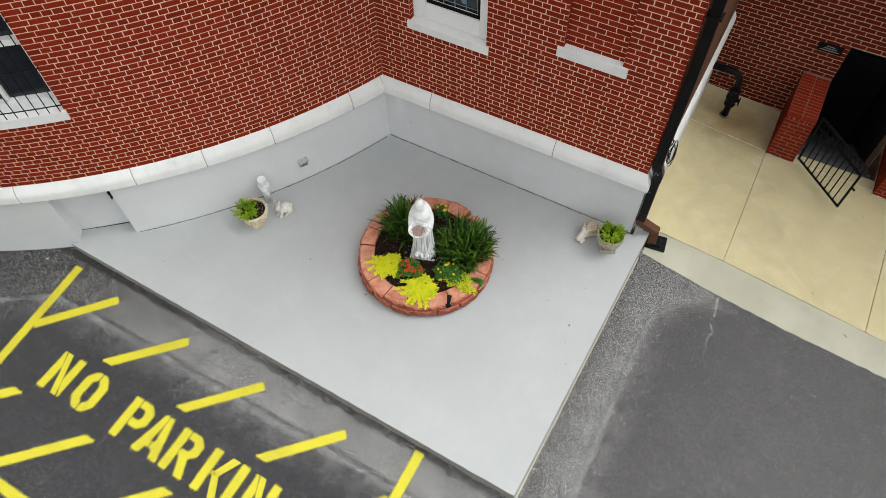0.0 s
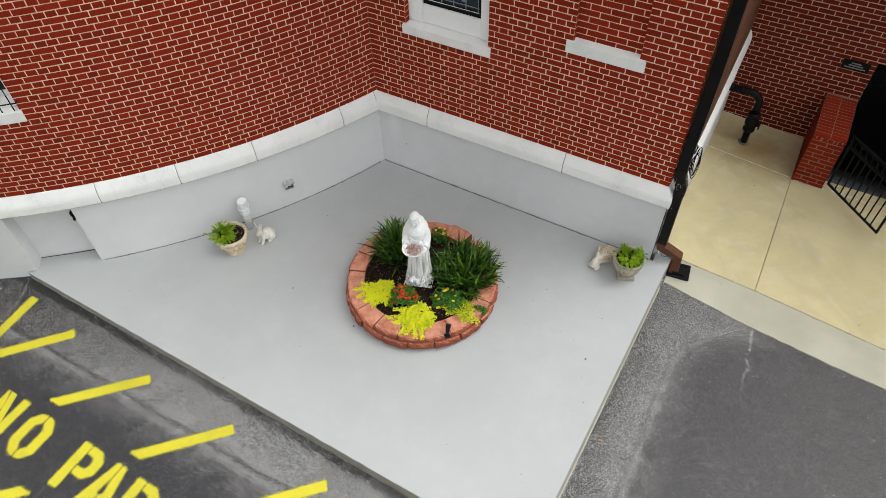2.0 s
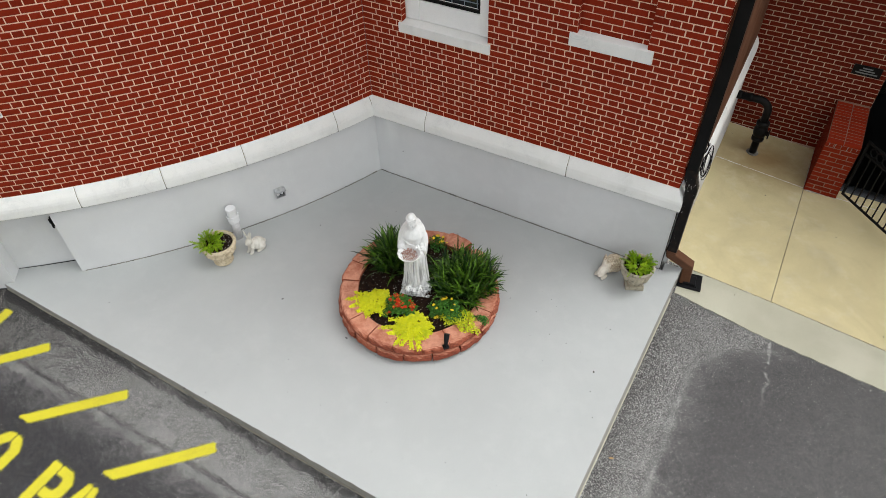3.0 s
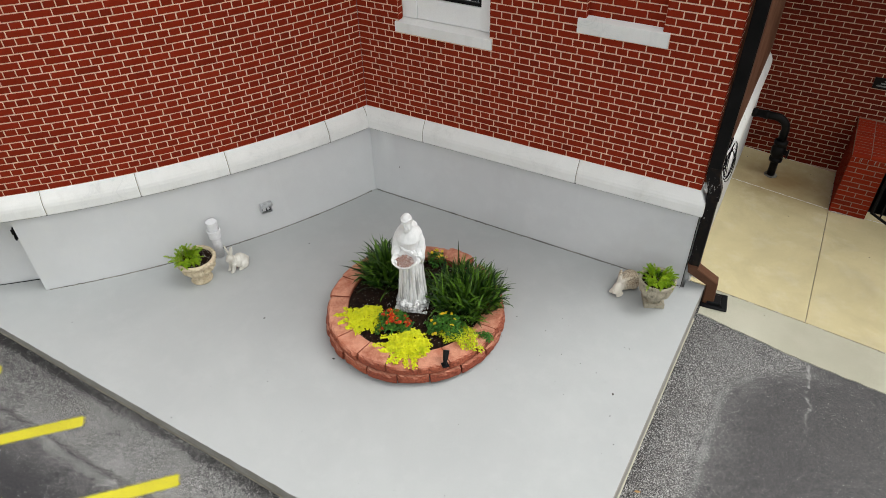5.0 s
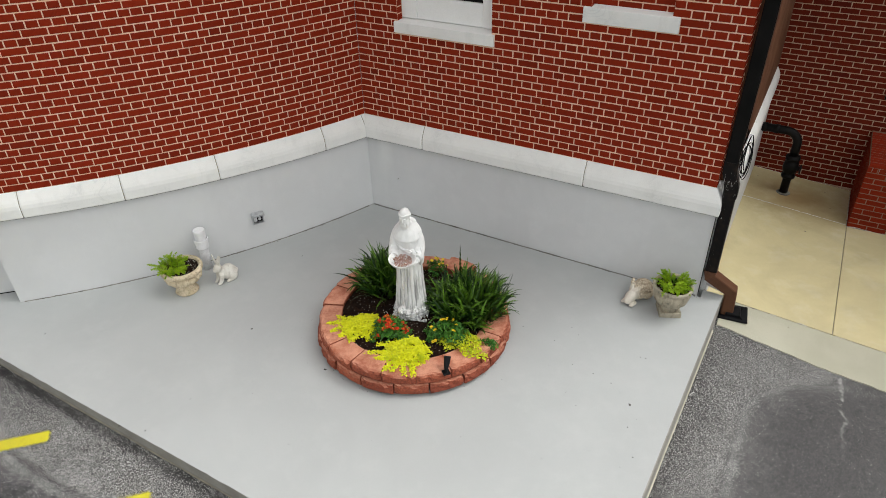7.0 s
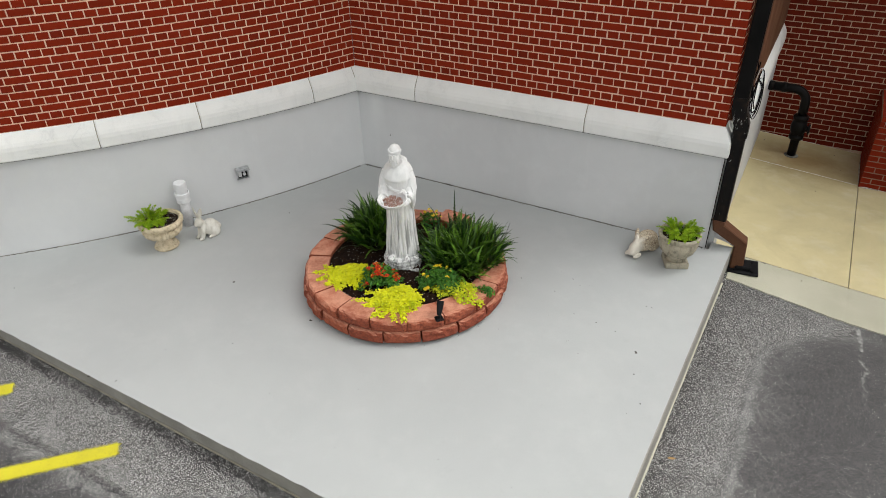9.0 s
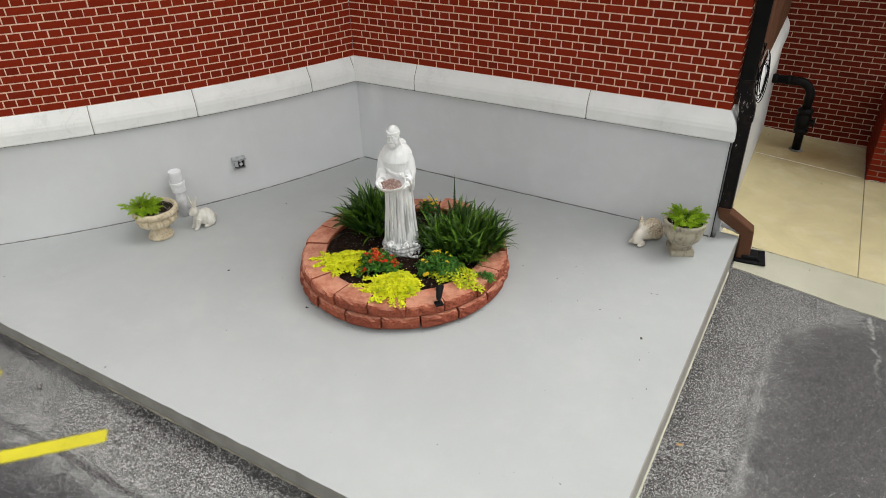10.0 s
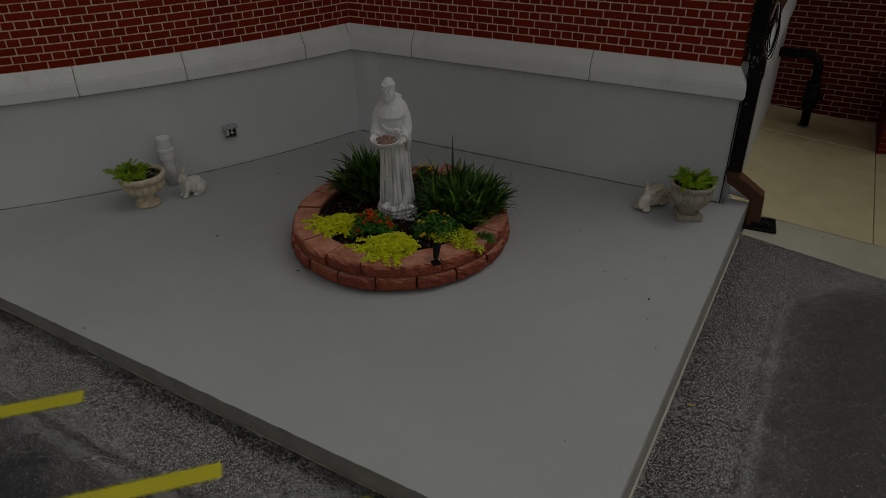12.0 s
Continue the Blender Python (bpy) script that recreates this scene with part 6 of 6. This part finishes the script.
def feathery(x, y, z, spread, count, seed, label, lean=(0, 0), tall=0.16):
    """Arching stems wrapped in very fine short needles."""
    rng = random.Random(seed)
    t = thing("feathery_fern", Matrix.Translation((x, y, z)), label, "plant", "bright feathery ferns in urns")
    v, f = [], []
    for _ in range(count):
        az = rng.uniform(0, 2 * math.pi)
        r0 = spread * 0.5 * math.sqrt(rng.random())
        p = Vector((r0 * math.cos(az) + lean[0], r0 * math.sin(az) + lean[1], 0))
        e = radians(rng.uniform(40, 88))
        ln = tall * rng.uniform(0.6, 1.3)
        n = 22
        for s in range(n):
            d = Vector((math.cos(az) * math.cos(e), math.sin(az) * math.cos(e), math.sin(e)))
            p = p + d * (ln / n)
            e -= 0.055
            az += rng.gauss(0, 0.08)
            puff = 0.022 * math.sin(math.pi * min(1.0, 0.25 + 0.7 * s / n))
            if s > 3:
                for _ in range(15):
                    u = Vector((rng.gauss(0, 1), rng.gauss(0, 1), rng.gauss(0, 0.7))).normalized()
                    q = p + u * puff * rng.random()
                    tip = q + (u + d * 0.6).normalized() * rng.uniform(0.008, 0.015)
                    w = u.cross(d).normalized() * 0.0026
                    k = len(v)
                    v += [tuple(q - w), tuple(q + w), tuple(tip)]
                    f.append((k, k + 1, k + 2))
    meshed("fronds", v, f, FEATHER, t)


feathery(-0.80, -2.29, za, 0.18, 48, 51, "bright green feathery fern trailing over the urn", (-0.03, -0.02), 0.135)
feathery(3.60, -0.375, zb, 0.18, 48, 52, "bright green feathery fern in the grey urn", (0, 0), 0.135)


# ---- rabbits ----
def build_rabbits():
    bm = bmesh.new()
    blob(bm, 0, 0.055, 0.085, 0.070, 0.100, 0.082)
    blob(bm, 0, 0.105, 0.070, 0.072, 0.070, 0.066)
    blob(bm, 0, -0.030, 0.100, 0.050, 0.055, 0.075, (-20, 0, 0))
    blob(bm, 0, -0.070, 0.172, 0.042, 0.055, 0.044, (15, 0, 0))
    blob(bm, 0, -0.112, 0.158, 0.024, 0.024, 0.022)
    for sg in (-1, 1):
        blob(bm, sg * 0.028 - 0.010, -0.050 - 0.008 * (1 - sg), 0.250, 0.027, 0.012, 0.070, (-14 + 14 * (1 - sg), sg * 18, sg * 20))
        tube(bm, [(sg * 0.030, -0.055, 0.10), (sg * 0.030, -0.075, 0.04), (sg * 0.030, -0.095, 0.014)], [0.030, 0.026, 0.022], 12)
        blob(bm, sg * 0.030, -0.102, 0.013, 0.018, 0.032, 0.014)
        blob(bm, sg * 0.060, 0.080, 0.050, 0.030, 0.062, 0.050)
        blob(bm, sg * 0.058, 0.030, 0.016, 0.022, 0.055, 0.016)
    blob(bm, 0, 0.172, 0.060, 0.026, 0.024, 0.026)
    r = part("rabbit_figure", bm, RABBIT_GREY, None, "", True)
    r.matrix_world = pose(-0.532, -1.945, pad_z(-0.5, -1.9), 0, 0, -14) @ Matrix.Diagonal((0.94, 0.80, 1.06, 1))
    merged(r, 0.005, 3)
    tagged(r, "grey white stone rabbit sitting with upright ears", "rabbit figure", "stone rabbits")
    bm = bmesh.new()
    blob(bm, 0, 0.035, 0.062, 0.076, 0.112, 0.066)
    blob(bm, 0, 0.075, 0.068, 0.078, 0.080, 0.068)
    blob(bm, 0, -0.085, 0.060, 0.044, 0.062, 0.046, (18, 0, 0))
    blob(bm, 0, -0.132, 0.040, 0.027, 0.028, 0.026)
    for sg in (-1, 1):
        blob(bm, sg * 0.034, -0.030, 0.128, 0.021, 0.066, 0.011, (30, sg * 30, sg * -18))
        blob(bm, sg * 0.038, -0.105, 0.014, 0.020, 0.045, 0.014)
        blob(bm, sg * 0.066, 0.070, 0.038, 0.028, 0.064, 0.038)
    r = part("rabbit_figure", bm, RABBIT_TAN, None, "", True)
    r.matrix_world = pose(3.285, -0.315, pad_z(3.28, -0.3), 0, 0, -20) @ Matrix.Diagonal((1.2, 1.2, 1.25, 1))
    merged(r, 0.005, 2)
    tagged(r, "tan stone rabbit crouching with ears laid back", "rabbit figure", "stone rabbits")


build_rabbits()


# ---- pipes and fittings ----
def build_vent():
    x, y = -0.848, -1.872
    v = thing("vent_pipe", Matrix.Translation((x, y, pad_z(x, y))), "white plastic cleanout pipe beside the wall", "pipe")
    part("lower_pipe", lathe([(0.047, 0.0), (0.047, 0.30)], 28), PVC_GREY, v, "scuffed pipe", True)
    part("coupling", lathe([(0.054, 0.265), (0.065, 0.270), (0.066, 0.312), (0.063, 0.318), (0.063, 0.332), (0.072, 0.338), (0.074, 0.366), (0.069, 0.374), (0.061, 0.372), (0.057, 0.356)], 32), PVC, v)
    part("cap", lathe([(0.053, 0.34), (0.058, 0.40), (0.061, 0.468), (0.057, 0.478), (0.0, 0.481)], 32), PVC, v)


build_vent()


def build_outlet():
    u = (math.atan2(-1.30 - CY, -0.582 - CX) - TH0) * RAD
    o = thing("outlet_box", rounded(u) @ Matrix.Translation((0, -0.030, 0.335)), "weatherproof outlet box with open grey cover", "outlet")
    body = bmesh.new()
    for a in ((-0.060, 0.060, -0.045, 0.0, -0.062, -0.052), (-0.060, 0.060, -0.045, 0.0, 0.052, 0.062), (-0.060, -0.050, -0.045, 0.0, -0.0515, 0.0515), (0.050, 0.060, -0.045, 0.0, -0.0515, 0.0515)):
        box(body, *a)
    part("box_body", body, GALV, o)
    part("back_plate", boxed(-0.0495, 0.0495, -0.012, -0.002, -0.0515, 0.0515), BLACK_PLASTIC, o, "black back plate")
    part("outlet_face", boxed(-0.042, -0.008, -0.026, -0.013, -0.040, 0.040, bevel=0.004), OUTLET, o)
    for z in (-0.018, 0.022):
        part("socket", tube(bmesh.new(), [(0.020, -0.012, z), (0.020, -0.026, z)], 0.016, 16), OUTLET, o)
    part("cover", boxed(-0.066, 0.066, -0.078, -0.002, 0.066, 0.073, bevel=0.002, m=pose(0, 0, 0, 14, 0, 0)), GALV, o, "lifted metal cover")
    lid = bmesh.new()
    for k in range(4):
        box(lid, -0.058 + 0.032 * k, -0.040 + 0.032 * k, -0.074, -0.060, 0.075, 0.086, m=pose(0, 0, 0, 14, 0, 0))
    part("hinge", lid, GALV, o)


build_outlet()


def square_pipe(pts, half, flat=1.0):
    """A box-section pipe with mitred bends."""
    bm = bmesh.new()
    pts = [Vector(p) for p in pts]
    rings, side = [], None
    for i, p in enumerate(pts):
        d = (pts[min(i + 1, len(pts) - 1)] - pts[max(i - 1, 0)]).normalized()
        if side is None:
            side = Vector((0, 1, 0))
        side = (side - d * side.dot(d)).normalized()
        other = d.cross(side)
        r = 0.16 * half
        ring = []
        for sx, sy in ((1, 1), (-1, 1), (-1, -1), (1, -1)):
            for q in ((1, 0), (0, 1)) if sx * sy < 0 else ((0, 1), (1, 0)):
                ring.append(bm.verts.new(p + side * (sx * (half - r * q[0])) + other * (sy * flat * (half - r * q[1]))))
        rings.append(ring)
    for a, b in zip(rings, rings[1:]):
        for k in range(8):
            j = (k + 1) % 8
            bm.faces.new((a[k], a[j], b[j], b[k]))
    bm.faces.new(rings[0][::-1])
    bm.faces.new(rings[-1])
    bmesh.ops.recalc_face_normals(bm, faces=bm.faces)
    return bm


def build_downspout():
    d = thing("downspout", Matrix(), "black metal downspout with a brown elbow at its foot", "downspout")
    part("upper_pipe", square_pipe([(3.844, 0.05, ROOF - 0.01), (3.838, 0.05, 2.60), (3.820, 0.05, 1.36)], 0.050, 1.10), BLACK_METAL, d)
    part("offset_bend", square_pipe([(3.820, 0.05, 1.40), (3.825, 0.05, 1.30), (3.868, 0.05, 1.16), (3.870, 0.05, 1.06)], 0.053, 1.12), SCUFFED, d, "wrinkled black bend with scraped paint")
    part("lower_pipe", square_pipe([(3.868, 0.05, 1.10), (3.868, 0.05, 0.20)], 0.048, 1.10), SCUFFED, d)
    part("brown_elbow", square_pipe([(3.866, 0.05, 0.25), (3.866, 0.05, 0.19), (4.080, 0.140, 0.010), (4.090, 0.143, -0.285)], 0.056, 1.05), BROWN_METAL, d, "brown metal elbow")
    for z in (3.42,):
        part("strap", boxed(3.768, 3.918, -0.008, 0.108, z, z + 0.03, bevel=0.002), BLACK_METAL, d)
    base = bmesh.new()
    zz = yard_z(4.14, 0.15) + 0.011
    m = pose(4.150, 0.155, zz, 0, 0, 8)
    box(base, -0.135, 0.135, -0.115, 0.135, 0.0, 0.022, 0.008, m)
    box(base, -0.075, 0.065, -0.075, 0.065, 0.020, 0.060, 0.010, m)
    for a in (0, 90, 180, 270):
        box(base, 0.06, 0.12, -0.006, 0.006, 0.020, 0.032, 0.0, m @ pose(0, 0, 0, 0, 0, a + 45))
    part("drain_adapter", base, BLACK_PLASTIC, d, "black plastic drain adapter")


build_downspout()


def build_cables():
    rng = random.Random(9)
    c = thing("cable_bundle", Matrix(), "loose loops of black cable hanging on the wall", "cable")
    for k in range(9):
        y0 = 0.16 + 0.012 * k
        low = 1.14 + rng.uniform(0, 0.13)
        top = 1.66 if k < 3 else low + rng.uniform(0.26, 0.44)
        cx, w = 3.912 + rng.uniform(-0.01, 0.012), rng.uniform(0.018, 0.045)
        pts = []
        for s in range(33):
            b = 2 * math.pi * s / 32
            if k < 3:
                pts.append((cx - 0.03 + 0.012 * math.sin(b * 1.3 + k), y0, low + 0.1 + (top - low - 0.1) * s / 32))
            else:
                pts.append((cx + w * math.sin(b), y0 + 0.03 * math.sin(b * 0.5), low + (top - low) * (0.5 - 0.5 * math.cos(b))))
        part("cable", tube(bmesh.new(), pts, 0.0035 if k % 3 else 0.0045, 7), PVC if k == 4 else BLACK_PLASTIC, c, "white cable" if k == 4 else "", True)


build_cables()


def build_standpipe():
    x, y, z = 4.288, 3.03, yard_z(4.3, 3.06) + 0.014
    s = thing("standpipe", Matrix(), "black painted standpipe with a valve in the passage", "pipe")
    part("riser", tube(bmesh.new(), [(x, y, z), (x, y, 0.06)], 0.050, 20), BLACK_METAL, s, "", True)
    ring = lathe([(0.064, 0.0), (0.085, 0.0), (0.082, 0.008), (0.066, 0.014)], 20)
    bmesh.ops.translate(ring, verts=ring.verts, vec=(x, y, z))
    part("floor_collar", ring, PALE_CRUMB, s, "pale mortar collar", True)
    v = lathe([(0.052, -0.10), (0.082, -0.095), (0.082, -0.055), (0.064, -0.045), (0.076, -0.02), (0.090, 0.02), (0.092, 0.07), (0.082, 0.12), (0.066, 0.145), (0.086, 0.155), (0.086, 0.195), (0.052, 0.21)], 24)
    bmesh.ops.translate(v, verts=v.verts, vec=(x, y, 0.0))
    part("valve_body", v, BLACK_METAL, s, "", True)
    part("valve_stem", tube(bmesh.new(), [(x + 0.06, y - 0.03, 0.06), (x + 0.115, y - 0.06, 0.06)], [0.035, 0.03], 12), BLACK_METAL, s)
    part("hand_wheel", tube(bmesh.new(), [(x + 0.115, y - 0.06 + 0.055 * math.cos(t * math.pi / 8), 0.06 + 0.055 * math.sin(t * math.pi / 8)) for t in range(17)], 0.010, 8), BLACK_METAL, s)
    pts = [(x, y, 0.19), (x, y, 0.33)]
    pts += [(x - 0.15 + 0.15 * math.cos(t * math.pi / 16), y, 0.36 + 0.15 * math.sin(t * math.pi / 16)) for t in range(9)]
    pts += [(3.80, y, 0.51)]
    for px in (3.86, 4.00):
        part("pipe_coupling", tube(bmesh.new(), [(px, y, 0.51), (px + 0.05, y, 0.51)], 0.058, 20), BLACK_METAL, s, "", True)
    for k in range(8):
        a = k * math.pi / 4 + 0.2
        for bz in (-0.048, 0.147):
            part("flange_bolt", tube(bmesh.new(), [(x + 0.075 * math.cos(a), y + 0.075 * math.sin(a), bz), (x + 0.075 * math.cos(a), y + 0.075 * math.sin(a), bz + 0.016)], 0.008, 6), BLACK_METAL, s)
    part("bend_pipe", tube(bmesh.new(), pts, 0.051, 20), BLACK_METAL, s, "", True)


build_standpipe()


def build_plaque():
    p = thing("wall_plaque", pose(5.235, BACK_Y, 0.945), "small black plaque with dull lettering on brick", "sign")
    part("plate", boxed(-0.168, 0.168, -0.022, -0.002, -0.070, 0.070, bevel=0.004), BLACK_METAL, p)
    for w, z in ((0.12, 0.036), (0.18, 0.004), (0.26, -0.030)):
        part("text_bar", boxed(-w / 2, w / 2, -0.026, -0.0225, z - 0.008, z + 0.008), SIGN_TEXT, p)


build_plaque()


def build_corner_fitting():
    f = thing("drain_fitting", Matrix(), "grey plastic drain fitting lying at the pad corner", "pipe fitting")
    z = pad_z(3.95, 0.1) + 0.034
    part("fitting_body", tube(bmesh.new(), [(3.86, 0.20, z), (3.96, 0.17, z), (4.0, 0.155, z)], [0.032, 0.032, 0.036], 14), PVC_GREY, f, "", True)
    part("fitting_end", tube(bmesh.new(), [(3.998, 0.156, z), (4.03, 0.145, z)], 0.040, 14), PVC, f, "", True)


build_corner_fitting()
# Black strip drawn in place of the thin shadow line beside the plinth
part("edge_trim", boxed(3.800, 3.806, -0.030, -0.006, pad_z(3.8, 0) + 0.002, LIP - 0.01), BLACK_METAL, wall_north, "dark strip for the shadowed gap at the plinth's end")


# ---- litter: specks on the pad and crumbs along the walls ----
def scatter(name, spots, mat, label, seed):
    rng = random.Random(seed)
    v, f = [], []
    for x, y, z, s in spots:
        m = Matrix.Translation((x, y, z)) @ Euler((0, 0, rng.uniform(0, 6))).to_matrix().to_4x4()
        k = len(v)
        v += [tuple(m @ Vector(q)) for q in ((-s, -s * .6, 0), (s, -s * .5, 0), (s * .7, s * .7, 0), (-s * .8, s * .5, 0), (-s * .3, 0, s * .6), (s * .3, s * .1, s * .5))]
        f += [(k, k + 1, k + 5, k + 4), (k + 1, k + 2, k + 5), (k + 2, k + 3, k + 4, k + 5), (k + 3, k, k + 4)]
    ob = meshed(name, v, f, mat)
    tagged(ob, label, "litter", kind="stuff")


rng = random.Random(77)
spots = [(x, y, pad_z(x, y), s) for x, y, s in ((0.212, -2.393, .012), (3.616, -1.668, .014), (3.667, -1.902, .007), (3.785, -2.163, .007), (1.145, -2.499, .014), (-0.083, -1.251, .009), (-1.499, -3.347, .007), (0.256, -3.718, .008), (0.03, -3.78, .011), (2.878, -1.01, .006), (2.795, -1.24, .006), (3.588, -1.089, .007), (3.544, -1.094, .005), (2.248, -1.005, .006), (2.467, -1.197, .007), (0.76, -3.006, .005), (2.749, -3.234, .005), (3.537, -3.159, .006), (3.043, -1.449, .005), (3.239, -1.474, .006), (3.408, -1.508, .006))]
for _ in range(45):
    x, y = rng.uniform(0.3, 3.9), rng.uniform(-3.6, -0.2)
    spots.append((x, y, pad_z(x, y), rng.uniform(0.002, 0.004)))
passage = ((4.633, 2.194, .010), (5.567, 1.823, .008), (6.577, 2.032, .008), (4.765, 3.337, .008), (4.855, 2.934, .007), (3.94, 3.315, .008), (6.226, 0.419, .010), (4.66, 0.243, .008))
rng_crack = random.Random(5)
crack = []
for (ax, ay), (bx, by) in zip(((-2.83, -3.76), (-2.72, -3.89), (-2.66, -4.04), (-2.62, -4.19)), ((-2.72, -3.89), (-2.66, -4.04), (-2.62, -4.19), (-2.63, -4.34))):
    for _ in range(42):
        q = rng_crack.random()
        x, y = ax + (bx - ax) * q + rng_crack.gauss(0, 0.013), ay + (by - ay) * q + rng_crack.gauss(0, 0.013)
        crack.append((x, y, yard_z(x, y) + 0.001, rng_crack.uniform(0.001, 0.0042)))
crack += [(x, y, yard_z(x, y) + 0.001, s) for x, y, s in ((-3.317, -4.026, .016), (-3.001, -4.031, .018), (-3.02, -4.05, .010), (-2.90, -3.98, .008))]
bits = [(x + rng_crack.gauss(0, 0.03), y + rng_crack.gauss(0, 0.02), s) for x, y, s in ((6.46, 2.74, .010), (6.57, 2.82, .014), (6.48, 2.80, .007), (6.52, 2.72, .006), (6.55, 2.76, .009), (6.40, 2.80, .006), (6.58, 2.68, .008), (6.31, 2.81, .006))]
scatter("stair_head_litter", [(x, y, yard_z(x, y) + 0.014, s) for x, y, s in bits], JOINT, "pale leaf bits at the head of the stair", 6)
scatter("mortar_crumbs", crack, PERLITE, "white mortar crumbs along a crack in the asphalt", 4)
scatter("passage_specks", [(x, y, yard_z(x, y) + 0.014, s) for x, y, s in passage], CRUMB, "dark leaf bits on the passage slabs", 2)
scatter("pad_specks", spots, CRUMB, "dark specks and leaf bits on the grey pad", 1)


def bead(name, pts, parent, seed):
    """A thin uneven line of filler where a wall meets the pad."""
    rng = random.Random(seed)
    r = [0.0048 + 0.0065 * abs(noise.noise(Vector((p[0] * 5, p[1] * 5, seed)))) + rng.uniform(0, 0.002) for p in pts]
    part(name, tube(bmesh.new(), pts, r, 6, 0.7), FILLER, parent)


pts = []
for k in range(160):
    x = 0.04 + 3.74 * k / 159
    pts.append((x, -0.026 + 0.004 * noise.noise(Vector((x * 8, 0, 0))), pad_z(x, 0) + 0.002 * noise.noise(Vector((x * 6, 3, 0)))))
bead("filler_line", pts, wall_north, 1)
pts = []
for k in range(200):
    x, y = apse_xy(-47.4 + 25.3 * k / 199, 0.036 + 0.004 * noise.noise(Vector((k * 0.35, 0, 5))))
    pts.append((x, y, pad_z(x, y) + 0.002 * noise.noise(Vector((k * 0.3, 7, 0)))))
bead("filler_line", pts, wall_apse, 2)
spots = []
for _ in range(120):
    x = rng.uniform(0.05, 3.8)
    y = -0.032 - abs(rng.gauss(0, 0.008))
    spots.append((x, y, pad_z(x, y), rng.uniform(0.002, 0.005)))
    a = rng.uniform(-47.5, -22.0)
    x, y = apse_xy(a, 0.040 + abs(rng.gauss(0, 0.008)))
    spots.append((x, y, pad_z(x, y), rng.uniform(0.002, 0.005)))
for _ in range(110):
    a = rng.uniform(0, 2 * math.pi)
    r = 0.880 + abs(rng.gauss(0, 0.006))
    x, y = PX + r * math.cos(a), PY + r * math.sin(a)
    spots.append((x, y, pad_z(x, y), rng.uniform(0.0015, 0.004)))
scatter("wall_foot_crumbs", spots, CRUMB, "dark crumbs and leaf bits along the wall's foot and planter", 3)


# ---- dry leaves and a mark on the wall ----
def dry_leaf(x, y, z, size, turn, label):
    v, f = [], []
    for i in range(7):
        t = i / 6
        w = size * 0.42 * math.sin(math.pi * min(1.0, 0.06 + 0.9 * t)) ** 0.8
        for s in (-1, -0.4, 0.4, 1):
            v.append((size * (t - 0.5) * 2, w * s, 0.002 + size * 0.30 * (abs(s) - 0.3) ** 2 + size * 0.25 * (t - 0.5) ** 2))
    for i in range(6):
        for j in range(3):
            k = i * 4 + j
            f.append((k, k + 1, k + 5, k + 4))
    ob = meshed("dry_leaf", v, f, DRY_LEAF)
    ob.matrix_world = pose(x, y, z, 0, 0, turn)
    tagged(ob, label, "leaf", "dry leaves")


dry_leaf(4.082, -2.371, yard_z(4.08, -2.37) + 0.001, 0.026, 20, "small tan dry leaf lying on the asphalt")
dry_leaf(6.717, -0.027, yard_z(6.7, 0.0) + 0.011, 0.030, -35, "small brown dry leaf on the pale strip")
mark = bmesh.new()
bmesh.ops.create_icosphere(mark, subdivisions=1, radius=1.0, matrix=pose(0.400, -0.0205, 0.425, 0, 20, 0) @ Matrix.Diagonal((0.006, 0.003, 0.013, 1)))
part("dirt_spot", mark, CRUMB, wall_north, "dark dirt spot on the grey plinth")
